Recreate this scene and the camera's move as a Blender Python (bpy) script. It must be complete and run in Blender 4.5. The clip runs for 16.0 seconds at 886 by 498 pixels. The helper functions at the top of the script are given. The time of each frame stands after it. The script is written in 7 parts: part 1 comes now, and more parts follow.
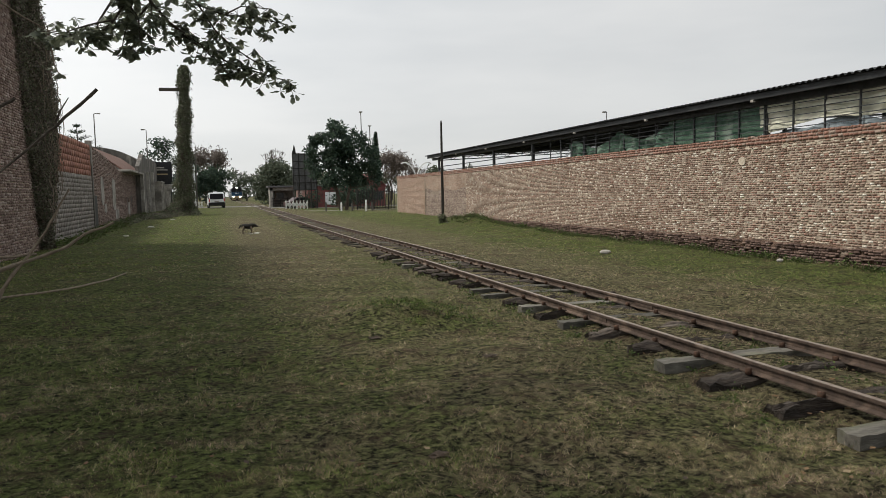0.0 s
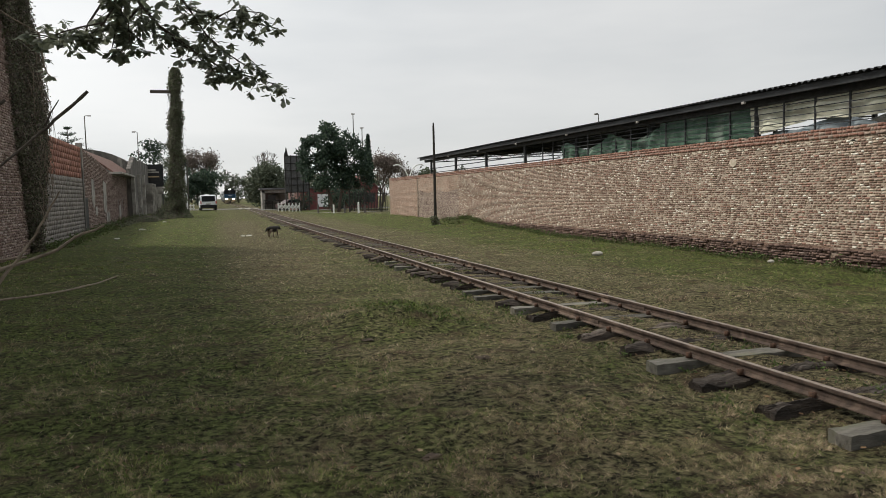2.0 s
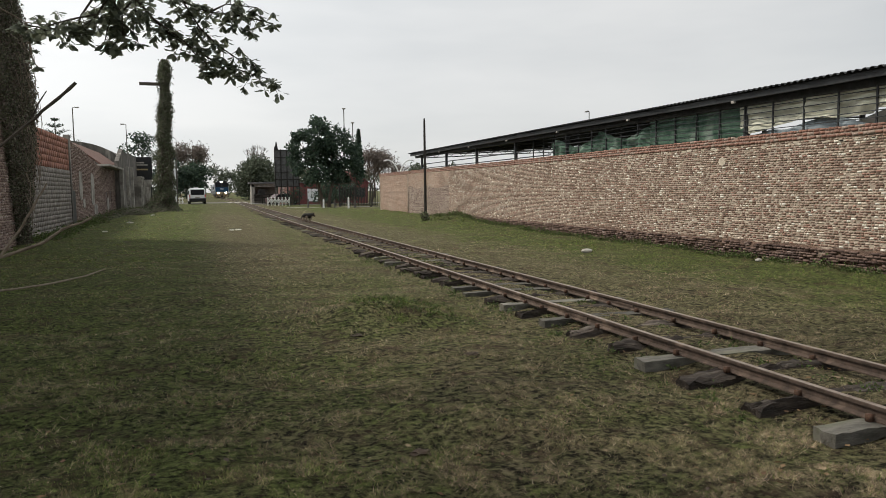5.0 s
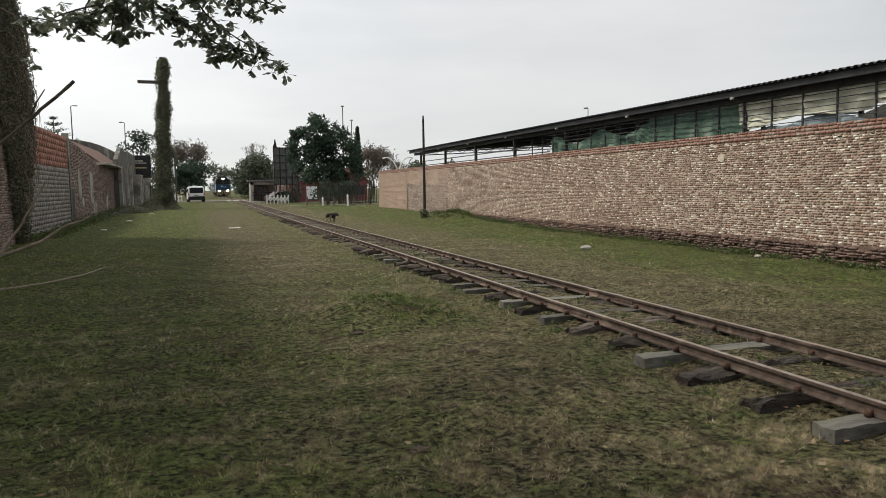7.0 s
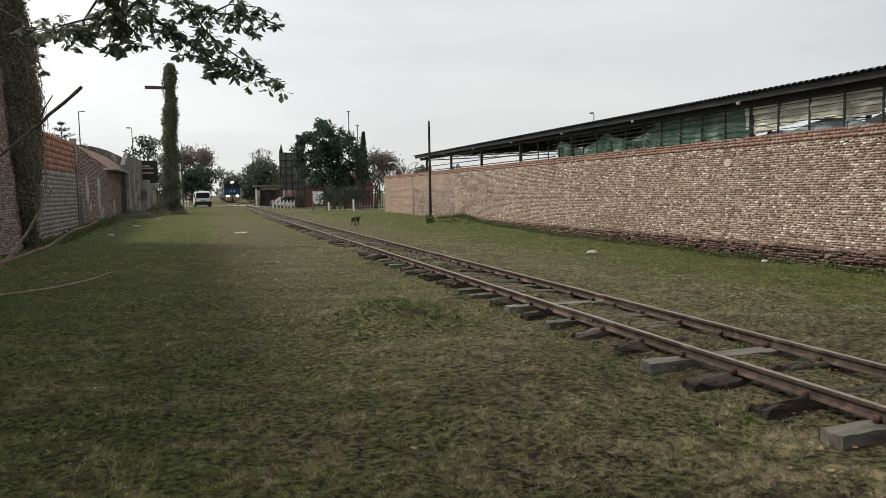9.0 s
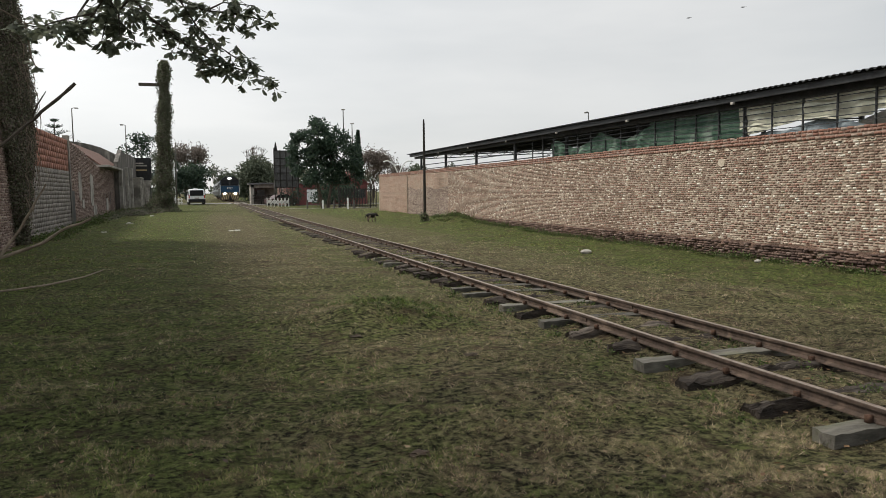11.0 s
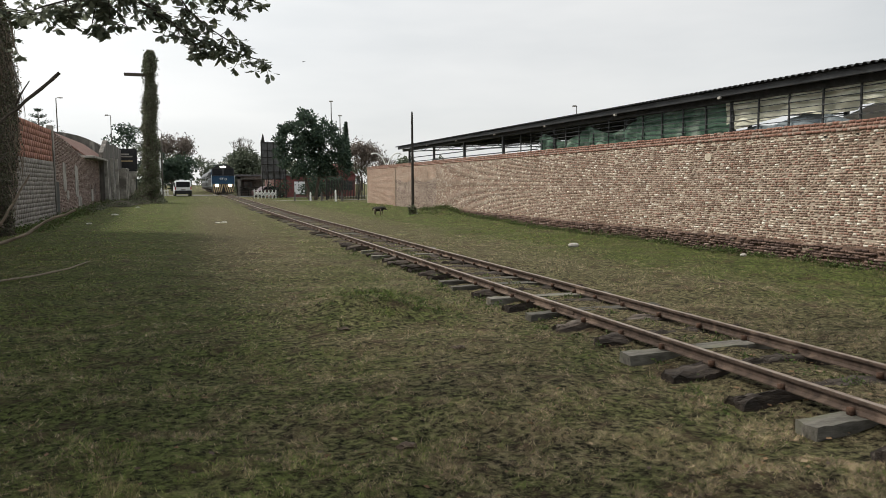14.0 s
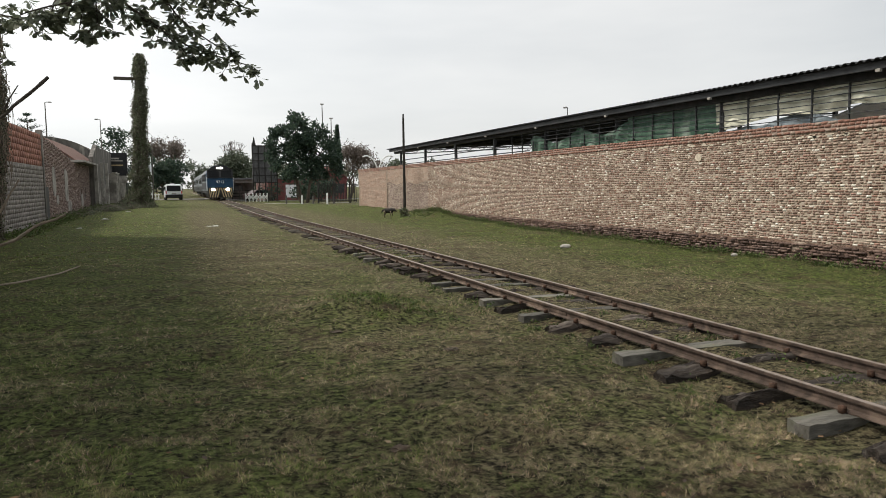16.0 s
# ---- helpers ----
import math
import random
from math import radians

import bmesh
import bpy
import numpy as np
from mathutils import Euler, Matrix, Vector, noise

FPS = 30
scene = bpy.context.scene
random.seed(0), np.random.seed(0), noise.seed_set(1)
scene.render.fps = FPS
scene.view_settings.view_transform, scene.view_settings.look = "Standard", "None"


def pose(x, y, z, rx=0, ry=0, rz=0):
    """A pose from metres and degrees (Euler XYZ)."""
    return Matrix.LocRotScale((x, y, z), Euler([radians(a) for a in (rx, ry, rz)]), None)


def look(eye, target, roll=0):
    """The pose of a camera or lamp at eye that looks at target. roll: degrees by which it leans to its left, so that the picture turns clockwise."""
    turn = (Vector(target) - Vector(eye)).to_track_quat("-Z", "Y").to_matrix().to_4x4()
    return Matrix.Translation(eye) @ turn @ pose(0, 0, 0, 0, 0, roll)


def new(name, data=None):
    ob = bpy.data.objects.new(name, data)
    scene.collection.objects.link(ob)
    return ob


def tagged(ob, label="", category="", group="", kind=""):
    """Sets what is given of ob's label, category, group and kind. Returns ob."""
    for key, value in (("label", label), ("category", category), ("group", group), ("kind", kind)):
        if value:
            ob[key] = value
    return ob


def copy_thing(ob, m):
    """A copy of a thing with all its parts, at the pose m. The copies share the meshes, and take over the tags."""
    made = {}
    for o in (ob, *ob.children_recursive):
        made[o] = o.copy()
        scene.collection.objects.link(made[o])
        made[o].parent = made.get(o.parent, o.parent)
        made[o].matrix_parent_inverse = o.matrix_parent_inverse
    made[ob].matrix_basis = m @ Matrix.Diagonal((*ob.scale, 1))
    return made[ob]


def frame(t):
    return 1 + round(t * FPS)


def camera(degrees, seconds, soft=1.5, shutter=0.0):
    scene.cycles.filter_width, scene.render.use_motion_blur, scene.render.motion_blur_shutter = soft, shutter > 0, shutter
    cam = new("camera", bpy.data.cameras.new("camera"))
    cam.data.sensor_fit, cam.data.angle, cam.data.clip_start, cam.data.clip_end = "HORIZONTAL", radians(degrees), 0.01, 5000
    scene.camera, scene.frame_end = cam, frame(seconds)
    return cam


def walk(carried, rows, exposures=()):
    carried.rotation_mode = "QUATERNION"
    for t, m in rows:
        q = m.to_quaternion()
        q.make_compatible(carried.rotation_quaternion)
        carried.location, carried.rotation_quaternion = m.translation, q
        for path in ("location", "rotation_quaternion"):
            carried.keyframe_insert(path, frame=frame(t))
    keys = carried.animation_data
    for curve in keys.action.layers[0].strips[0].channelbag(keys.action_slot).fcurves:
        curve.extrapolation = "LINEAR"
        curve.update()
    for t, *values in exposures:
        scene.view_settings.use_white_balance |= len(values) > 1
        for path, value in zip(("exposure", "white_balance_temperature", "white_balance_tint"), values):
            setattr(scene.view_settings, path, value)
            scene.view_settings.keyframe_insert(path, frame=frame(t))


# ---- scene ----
cam = camera(63.6, 16.0, soft=0.7)
EYE = (0.0, 0.0, 1.8)
# the camera stands still in the hand and turns: seconds, tilt, lean, heading
TURNS = [
    (0, 85.419, 1.200, -17.349), (0.5, 85.627, 1.146, -17.355), (1, 85.682, 1.265, -17.753),
    (1.5, 85.637, 1.409, -17.964), (2, 85.562, 1.303, -17.953), (2.5, 85.645, 0.859, -18.285),
    (3, 85.558, 0.633, -18.922), (3.5, 85.431, 0.464, -19.216), (4, 85.337, 0.526, -19.043),
    (6.5, 85.096, 0.824, -18.588), (7, 85.001, 0.918, -18.797), (7.5, 84.954, 1.109, -18.556),
    (8, 85.107, 1.107, -18.544), (8.5, 85.404, 0.947, -18.331), (11, 85.290, 0.694, -18.777),
    (11.5, 85.145, 0.507, -19.121), (12, 84.869, 0.162, -19.424), (12.5, 84.824, -0.020, -19.779),
    (13, 84.724, 0.060, -19.869), (13.5, 84.865, 0.328, -19.846), (14, 84.705, 0.388, -19.728),
    (14.5, 84.674, 0.549, -20.102), (15, 84.792, 0.654, -20.004), (15.5, 85.013, 0.704, -20.170),
    (16, 84.868, 0.775, -20.390),
]
walk(cam, [(t, pose(*EYE, rx, ry, rz)) for t, rx, ry, rz in TURNS],
     exposures=[(0, -0.13), (3.0, -0.13), (6.5, -0.03), (8.5, -0.02), (11, -0.05), (12, -0.02), (16, 0.08)])

# ---- light: overcast sky, soft low sun ahead to the left ----
SUN_ELEV, SUN_AZ = radians(51), radians(-66)      # azimuth from +y towards +x
world = bpy.data.worlds.new("overcast")
scene.world = world
world.use_nodes = True
wn, wl = world.node_tree.nodes, world.node_tree.links
wn.clear()
w_out = wn.new("ShaderNodeOutputWorld")
w_mix = wn.new("ShaderNodeMixShader")
w_mix.inputs[0].default_value = 0.9
sky = wn.new("ShaderNodeTexSky")
sky.sky_type, sky.sun_disc = "NISHITA", False
sky.sun_elevation, sky.sun_rotation = SUN_ELEV, SUN_AZ
bg_sky = wn.new("ShaderNodeBackground")
bg_sky.inputs[1].default_value = 0.1
wl.new(sky.outputs[0], bg_sky.inputs[0])
tc = wn.new("ShaderNodeTexCoord")
mp = wn.new("ShaderNodeMapping")
mp.inputs["Scale"].default_value = (1.0, 1.0, 4.5)
wl.new(tc.outputs["Generated"], mp.inputs[0])
cl = wn.new("ShaderNodeTexNoise")
cl.inputs["Scale"].default_value, cl.inputs["Detail"].default_value = 1.6, 5.0
cl.inputs["Roughness"].default_value = 0.5
wl.new(mp.outputs[0], cl.inputs["Vector"])
cr = wn.new("ShaderNodeValToRGB")
cr.color_ramp.elements[0].position, cr.color_ramp.elements[0].color = 0.3, (0.69, 0.715, 0.727, 1)
cr.color_ramp.elements[1].position, cr.color_ramp.elements[1].color = 0.7, (0.94, 0.942, 0.93, 1)
wl.new(cl.outputs[0], cr.inputs[0])
bg_cl = wn.new("ShaderNodeBackground")
bg_cl.inputs[1].default_value = 0.95
# thin cloud glows round the veiled sun
dotn = wn.new("ShaderNodeVectorMath")
dotn.operation = "DOT_PRODUCT"
wl.new(tc.outputs["Generated"], dotn.inputs[0])
dotn.inputs[1].default_value = (math.sin(SUN_AZ) * math.cos(SUN_ELEV), math.cos(SUN_AZ) * math.cos(SUN_ELEV), math.sin(SUN_ELEV))
veil = wn.new("ShaderNodeMapRange")
veil.interpolation_type = "SMOOTHSTEP"
veil.inputs["From Min"].default_value, veil.inputs["From Max"].default_value = 0.0, 1.0
veil.inputs["To Min"].default_value, veil.inputs["To Max"].default_value = 0.90, 1.55
wl.new(dotn.outputs["Value"], veil.inputs[0])
wl.new(veil.outputs[0], bg_cl.inputs[1])
wl.new(cr.outputs[0], bg_cl.inputs[0])
wl.new(bg_sky.outputs[0], w_mix.inputs[1])
wl.new(bg_cl.outputs[0], w_mix.inputs[2])
wl.new(w_mix.outputs[0], w_out.inputs[0])

sun = new("sun", bpy.data.lights.new("sun", "SUN"))
sun.data.energy, sun.data.angle, sun.data.color = 2.95, radians(9), (1.0, 0.93, 0.82)
sdir = Vector((math.sin(SUN_AZ) * math.cos(SUN_ELEV), math.cos(SUN_AZ) * math.cos(SUN_ELEV), math.sin(SUN_ELEV)))
sun.matrix_world = look(sdir * 60, (0, 0, 0))
scene.view_settings.exposure = 0.0


# ---- materials ----
def mat(name, c1, c2, scale=4.0, rough=0.85, bump=0.3, bscale=None, metal=0.0, c3=None, c3_at=0.62, c3_scale=1.0,
        island=0.0, rnd=0.0, stretch=(1, 1, 1), spec=0.3, dist=0.01):
    """Two-tone surface with coarse stains and fine grain in object space."""
    m = bpy.data.materials.new(name)
    m.use_nodes = True
    n, l = m.node_tree.nodes, m.node_tree.links
    b = n["Principled BSDF"]
    tco = n.new("ShaderNodeTexCoord")
    mpg = n.new("ShaderNodeMapping")
    mpg.inputs["Scale"].default_value = stretch
    l.new(tco.outputs["Object"], mpg.inputs[0])
    n1 = n.new("ShaderNodeTexNoise")
    n1.inputs["Scale"].default_value, n1.inputs["Detail"].default_value, n1.inputs["Roughness"].default_value = scale, 6, 0.65
    l.new(mpg.outputs[0], n1.inputs["Vector"])
    rp = n.new("ShaderNodeValToRGB")
    rp.color_ramp.elements[0].position, rp.color_ramp.elements[0].color = 0.36, (*c1, 1)
    rp.color_ramp.elements[1].position, rp.color_ramp.elements[1].color = 0.64, (*c2, 1)
    l.new(n1.outputs[0], rp.inputs[0])
    col = rp.outputs[0]
    if c3:
        n3 = n.new("ShaderNodeTexNoise")
        n3.inputs["Scale"].default_value, n3.inputs["Detail"].default_value = c3_scale, 5
        l.new(mpg.outputs[0], n3.inputs["Vector"])
        r3 = n.new("ShaderNodeValToRGB")
        r3.color_ramp.elements[0].position, r3.color_ramp.elements[1].position = c3_at - 0.07, c3_at + 0.07
        l.new(n3.outputs[0], r3.inputs[0])
        mx = n.new("ShaderNodeMixRGB")
        l.new(r3.outputs[0], mx.inputs[0])
        l.new(col, mx.inputs[1])
        mx.inputs[2].default_value = (*c3, 1)
        col = mx.outputs[0]
    for amount, node, sock in ((island, "ShaderNodeNewGeometry", "Random Per Island"), (rnd, "ShaderNodeObjectInfo", "Random")):
        if amount:
            g = n.new(node)
            mr = n.new("ShaderNodeMapRange")
            mr.inputs["To Min"].default_value, mr.inputs["To Max"].default_value = 1 - amount, 1 + amount
            l.new(g.outputs[sock], mr.inputs[0])
            hs = n.new("ShaderNodeHueSaturation")
            l.new(mr.outputs[0], hs.inputs["Value"])
            l.new(col, hs.inputs["Color"])
            col = hs.outputs[0]
    l.new(col, b.inputs["Base Color"])
    b.inputs["Roughness"].default_value, b.inputs["Metallic"].default_value = rough, metal
    b.inputs["Specular IOR Level"].default_value = spec
    if bump:
        n2 = n.new("ShaderNodeTexNoise")
        n2.inputs["Scale"].default_value, n2.inputs["Detail"].default_value = bscale or scale * 6, 4
        l.new(mpg.outputs[0], n2.inputs["Vector"])
        bp = n.new("ShaderNodeBump")
        bp.inputs["Strength"].default_value, bp.inputs["Distance"].default_value = bump, dist
        l.new(n2.outputs[0], bp.inputs["Height"])
        l.new(bp.outputs[0], b.inputs["Normal"])
    return m


def palette(name, colours, rough=0.85, source="island", grain=30.0, bump=0.4, trans=0.0):
    """One tint out of several for each loose piece, with grain over it."""
    m = mat(name, (0.78, 0.78, 0.78), (1, 1, 1), grain, rough, bump, dist=0.004)
    n, l = m.node_tree.nodes, m.node_tree.links
    b = n["Principled BSDF"]
    if source == "island":
        g = n.new("ShaderNodeNewGeometry").outputs["Random Per Island"]
    else:
        g = n.new("ShaderNodeObjectInfo").outputs["Random"]
    rp = n.new("ShaderNodeValToRGB")
    rp.color_ramp.interpolation = "CONSTANT"
    total, at = sum(w for _, w in colours), 0.0
    for k, (c, w) in enumerate(colours):
        e = rp.color_ramp.elements[0] if k == 0 else rp.color_ramp.elements.new(at / total)
        e.position, e.color = at / total, (*c, 1)
        at += w
    l.new(g, rp.inputs[0])
    mx = n.new("ShaderNodeMixRGB")
    mx.blend_type, mx.inputs[0].default_value = "MULTIPLY", 1.0
    old = b.inputs["Base Color"].links[0].from_socket
    l.new(rp.outputs[0], mx.inputs[1])
    l.new(old, mx.inputs[2])
    l.new(mx.outputs[0], b.inputs["Base Color"])
    if trans:
        # thin leaves let light through
        tl = n.new("ShaderNodeBsdfTranslucent")
        l.new(mx.outputs[0], tl.inputs["Color"])
        ms = n.new("ShaderNodeMixShader")
        ms.inputs[0].default_value = trans
        l.new(b.outputs[0], ms.inputs[1])
        l.new(tl.outputs[0], ms.inputs[2])
        l.new(ms.outputs[0], n["Material Output"].inputs["Surface"])
    return m


def glow(name, colour, strength):
    m = bpy.data.materials.new(name)
    m.use_nodes = True
    b = m.node_tree.nodes["Principled BSDF"]
    b.inputs["Base Color"].default_value = (*colour, 1)
    b.inputs["Emission Color"].default_value = (*colour, 1)
    b.inputs["Emission Strength"].default_value = strength
    return m


def ground_mat():
    """Worn lawn: green and dry tufts, straw, bare soil, a trodden strip beside the track."""
    m = bpy.data.materials.new("lawn")
    m.use_nodes = True
    n, l = m.node_tree.nodes, m.node_tree.links
    b = n["Principled BSDF"]
    tco = n.new("ShaderNodeTexCoord")

    def noise_ramp(scale, detail, p0, c0, p1, c1, rough=0.6):
        t = n.new("ShaderNodeTexNoise")
        t.inputs["Scale"].default_value, t.inputs["Detail"].default_value, t.inputs["Roughness"].default_value = scale, detail, rough
        l.new(tco.outputs["Object"], t.inputs["Vector"])
        r = n.new("ShaderNodeValToRGB")
        r.color_ramp.elements[0].position, r.color_ramp.elements[0].color = p0, (*c0, 1)
        r.color_ramp.elements[1].position, r.color_ramp.elements[1].color = p1, (*c1, 1)
        l.new(t.outputs[0], r.inputs[0])
        return r.outputs[0], t

    def mix(fac, a, c):
        x = n.new("ShaderNodeMixRGB")
        l.new(fac, x.inputs[0])
        l.new(a, x.inputs[1])
        l.new(c, x.inputs[2])
        return x.outputs[0]

    # near-black low ends: shade between the tufts is put into the colour
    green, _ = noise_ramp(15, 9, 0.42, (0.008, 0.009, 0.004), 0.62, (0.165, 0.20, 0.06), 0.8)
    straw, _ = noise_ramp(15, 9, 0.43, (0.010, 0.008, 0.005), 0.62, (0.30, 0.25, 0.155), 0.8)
    big, _ = noise_ramp(0.55, 9, 0.42, (0, 0, 0), 0.58, (1, 1, 1), 0.75)
    fine, _ = noise_ramp(5.0, 6, 0.42, (0, 0, 0), 0.62, (1, 1, 1), 0.7)
    both = n.new("ShaderNodeMixRGB")
    both.inputs[0].default_value = 0.4
    l.new(big, both.inputs[1])
    l.new(fine, both.inputs[2])
    # trodden strip: x about 1.5, from 14 m on
    sep = n.new("ShaderNodeSeparateXYZ")
    l.new(tco.outputs["Object"], sep.inputs[0])

    def band(axis, lo, hi, soft):
        a = n.new("ShaderNodeMapRange")
        a.interpolation_type = "SMOOTHSTEP"
        a.inputs["From Min"].default_value, a.inputs["From Max"].default_value = lo - soft, lo + soft
        l.new(sep.outputs[axis], a.inputs[0])
        c = n.new("ShaderNodeMapRange")
        c.interpolation_type = "SMOOTHSTEP"
        c.inputs["From Min"].default_value, c.inputs["From Max"].default_value = hi - soft, hi + soft
        c.inputs["To Min"].default_value, c.inputs["To Max"].default_value = 1.0, 0.0
        l.new(sep.outputs[axis], c.inputs[0])
        p = n.new("ShaderNodeMath")
        p.operation = "MULTIPLY"
        l.new(a.outputs[0], p.inputs[0])
        l.new(c.outputs[0], p.inputs[1])
        return p.outputs[0]

    def times(a, c):
        p = n.new("ShaderNodeMath")
        p.operation = "MULTIPLY"
        l.new(a, p.inputs[0])
        if isinstance(c, float):
            p.inputs[1].default_value = c
        else:
            l.new(c, p.inputs[1])
        return p.outputs[0]

    def maxi(a, c):
        p = n.new("ShaderNodeMath")
        p.operation = "MAXIMUM"
        l.new(a, p.inputs[0])
        l.new(c, p.inputs[1])
        return p.outputs[0]

    worn = times(times(band(0, 0.2, 3.2, 0.9), band(1, 14, 58, 6)), 0.75)
    verge = times(band(0, 6.0, 8.6, 0.8), 0.65)
    bed = times(band(0, 4.1, 6.2, 0.3), 0.8)
    lush = n.new("ShaderNodeMath")
    lush.operation = "SUBTRACT"
    l.new(both.outputs[0], lush.inputs[0])
    l.new(times(maxi(band(0, 9.4, 14, 0.8), times(band(0, -8, 0.5, 1.2), band(1, 1, 90, 3))), 0.5), lush.inputs[1])
    lush.use_clamp = True
    dry = maxi(maxi(worn, maxi(verge, bed)), lush.outputs[0])
    col = mix(dry, green, straw)
    soil, _ = noise_ramp(9, 6, 0.3, (0.022, 0.014, 0.010), 0.7, (0.105, 0.070, 0.048))
    bare, _ = noise_ramp(1.7, 9, 0.52, (0, 0, 0), 0.62, (0.8, 0.8, 0.8), 0.8)
    col = mix(bare, col, soil)
    l.new(col, b.inputs["Base Color"])
    b.inputs["Roughness"].default_value = 0.95
    b.inputs["Specular IOR Level"].default_value = 0.1
    t = n.new("ShaderNodeTexNoise")
    t.inputs["Scale"].default_value, t.inputs["Detail"].default_value, t.inputs["Roughness"].default_value = 26, 8, 0.8
    l.new(tco.outputs["Object"], t.inputs["Vector"])
    bp = n.new("ShaderNodeBump")
    bp.inputs["Strength"].default_value, bp.inputs["Distance"].default_value = 1.0, 0.06
    l.new(t.outputs[0], bp.inputs["Height"])
    l.new(bp.outputs[0], b.inputs["Normal"])
    return m


M_LAWN = ground_mat()
def tufts_and_gap_shade(m, dark=0.10, light=2.15, scale=13.0, tint=(0.17, 0.125, 0.075), tint_at=0.56, tint_scale=1.1):
    """Tufts of uneven tone, the shade of the gaps painted near black, and patches that have gone brown."""
    n, l = m.node_tree.nodes, m.node_tree.links
    b = n["Principled BSDF"]
    old = b.inputs["Base Color"].links[0].from_socket
    users = [k.to_socket for k in old.links]
    tco = n.new("ShaderNodeTexCoord")
    outs = []
    for sc in (scale, tint_scale):
        t = n.new("ShaderNodeTexNoise")
        t.inputs["Scale"].default_value, t.inputs["Detail"].default_value, t.inputs["Roughness"].default_value = sc, 7, 0.78
        l.new(tco.outputs["Object"], t.inputs["Vector"])
        outs.append(t.outputs[0])
    brown = n.new("ShaderNodeMapRange")
    brown.inputs["From Min"].default_value, brown.inputs["From Max"].default_value = tint_at - 0.05, tint_at + 0.05
    brown.inputs["To Max"].default_value = 0.9
    l.new(outs[1], brown.inputs[0])
    mx = n.new("ShaderNodeMixRGB")
    l.new(brown.outputs[0], mx.inputs[0])
    l.new(old, mx.inputs[1])
    mx.inputs[2].default_value = (*tint, 1)
    # low noise multiplies blades towards black, a painted shade between tufts
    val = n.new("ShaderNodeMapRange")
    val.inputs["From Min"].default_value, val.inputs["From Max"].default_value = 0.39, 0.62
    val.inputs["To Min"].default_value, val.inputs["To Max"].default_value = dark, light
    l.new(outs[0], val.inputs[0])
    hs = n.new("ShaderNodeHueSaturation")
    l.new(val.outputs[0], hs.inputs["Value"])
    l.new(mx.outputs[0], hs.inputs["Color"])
    for u in users:
        l.new(hs.outputs[0], u)
    return m


M_BLADE = palette("grass_blade", [((0.10, 0.145, 0.030), 4), ((0.145, 0.205, 0.045), 5), ((0.20, 0.265, 0.068), 4), ((0.28, 0.28, 0.115), 3), ((0.19, 0.14, 0.08), 2)], 0.7, bump=0, trans=0.3)
tufts_and_gap_shade(M_BLADE, tint=(0.215, 0.155, 0.10), tint_at=0.555)
M_ROAD = mat("asphalt", (0.10, 0.10, 0.095), (0.17, 0.165, 0.155), 1.5, 0.9, 0.4, 60, c3=(0.22, 0.21, 0.19), c3_scale=0.4)
BRICK_TINTS = [((0.255, 0.165, 0.127), 7), ((0.345, 0.245, 0.19), 7), ((0.43, 0.33, 0.26), 6), ((0.58, 0.48, 0.385), 4), ((0.78, 0.73, 0.64), 2), ((0.215, 0.145, 0.113), 4), ((0.36, 0.215, 0.165), 3)]
M_BRICK = palette("old_brick", BRICK_TINTS, 0.92, bump=0.6)
M_BRICK_ONE = palette("old_brick_single", BRICK_TINTS, 0.92, source="object", bump=0.6)
M_BRICK_RED = palette("red_brick", [((0.29, 0.155, 0.115), 4), ((0.23, 0.12, 0.09), 3), ((0.34, 0.20, 0.155), 3), ((0.36, 0.27, 0.22), 2)], 0.9, bump=0.5)
M_BRICK_TAN = palette("tan_brick", [((0.47, 0.33, 0.255), 4), ((0.40, 0.27, 0.205), 3), ((0.52, 0.39, 0.31), 2), ((0.34, 0.23, 0.18), 2)], 0.92, bump=0.5)
M_BRICK_DARK = palette("weathered_brick", [((0.25, 0.18, 0.155), 4), ((0.31, 0.23, 0.195), 3), ((0.18, 0.125, 0.105), 3), ((0.40, 0.33, 0.29), 2)], 0.92, bump=0.5)
M_BRICK_PLINTH = palette("sooty_brick", [((0.15, 0.098, 0.08), 4), ((0.20, 0.135, 0.11), 3), ((0.10, 0.066, 0.055), 3), ((0.27, 0.20, 0.17), 1)], 0.95, bump=0.6)
M_MORTAR = mat("mortar", (0.33, 0.27, 0.215), (0.52, 0.44, 0.355), 5, 0.95, 0.6, 40, c3=(0.22, 0.17, 0.13), c3_scale=0.6)
M_MORTAR_RED = mat("red_mortar", (0.16, 0.08, 0.055), (0.24, 0.13, 0.095), 6, 0.95, 0.5, 30)
M_PLINTH = mat("plinth_render", (0.055, 0.036, 0.028), (0.17, 0.11, 0.08), 6, 0.95, 0.9, 24, c3=(0.34, 0.28, 0.22), c3_at=0.66, c3_scale=1.4, dist=0.03)
M_PLASTER = mat("plaster_patch", (0.42, 0.35, 0.27), (0.62, 0.55, 0.45), 6, 0.9, 0.5, 40)
M_RAIL = mat("rusty_rail", (0.055, 0.040, 0.032), (0.115, 0.083, 0.065), 9, 0.8, 0.4, 60, metal=0.1, c3=(0.21, 0.155, 0.12), c3_scale=3)
M_RAILTOP = mat("worn_rail_head", (0.22, 0.17, 0.13), (0.36, 0.30, 0.25), 12, 0.45, 0.15, 80, metal=0.6)
M_SLEEPER = mat("rotten_sleeper", (0.030, 0.024, 0.020), (0.10, 0.080, 0.065), 7, 0.95, 1.0, 30, rnd=0.35, stretch=(0.25, 2, 2), dist=0.03, c3=(0.16, 0.14, 0.12), c3_at=0.64, c3_scale=5)
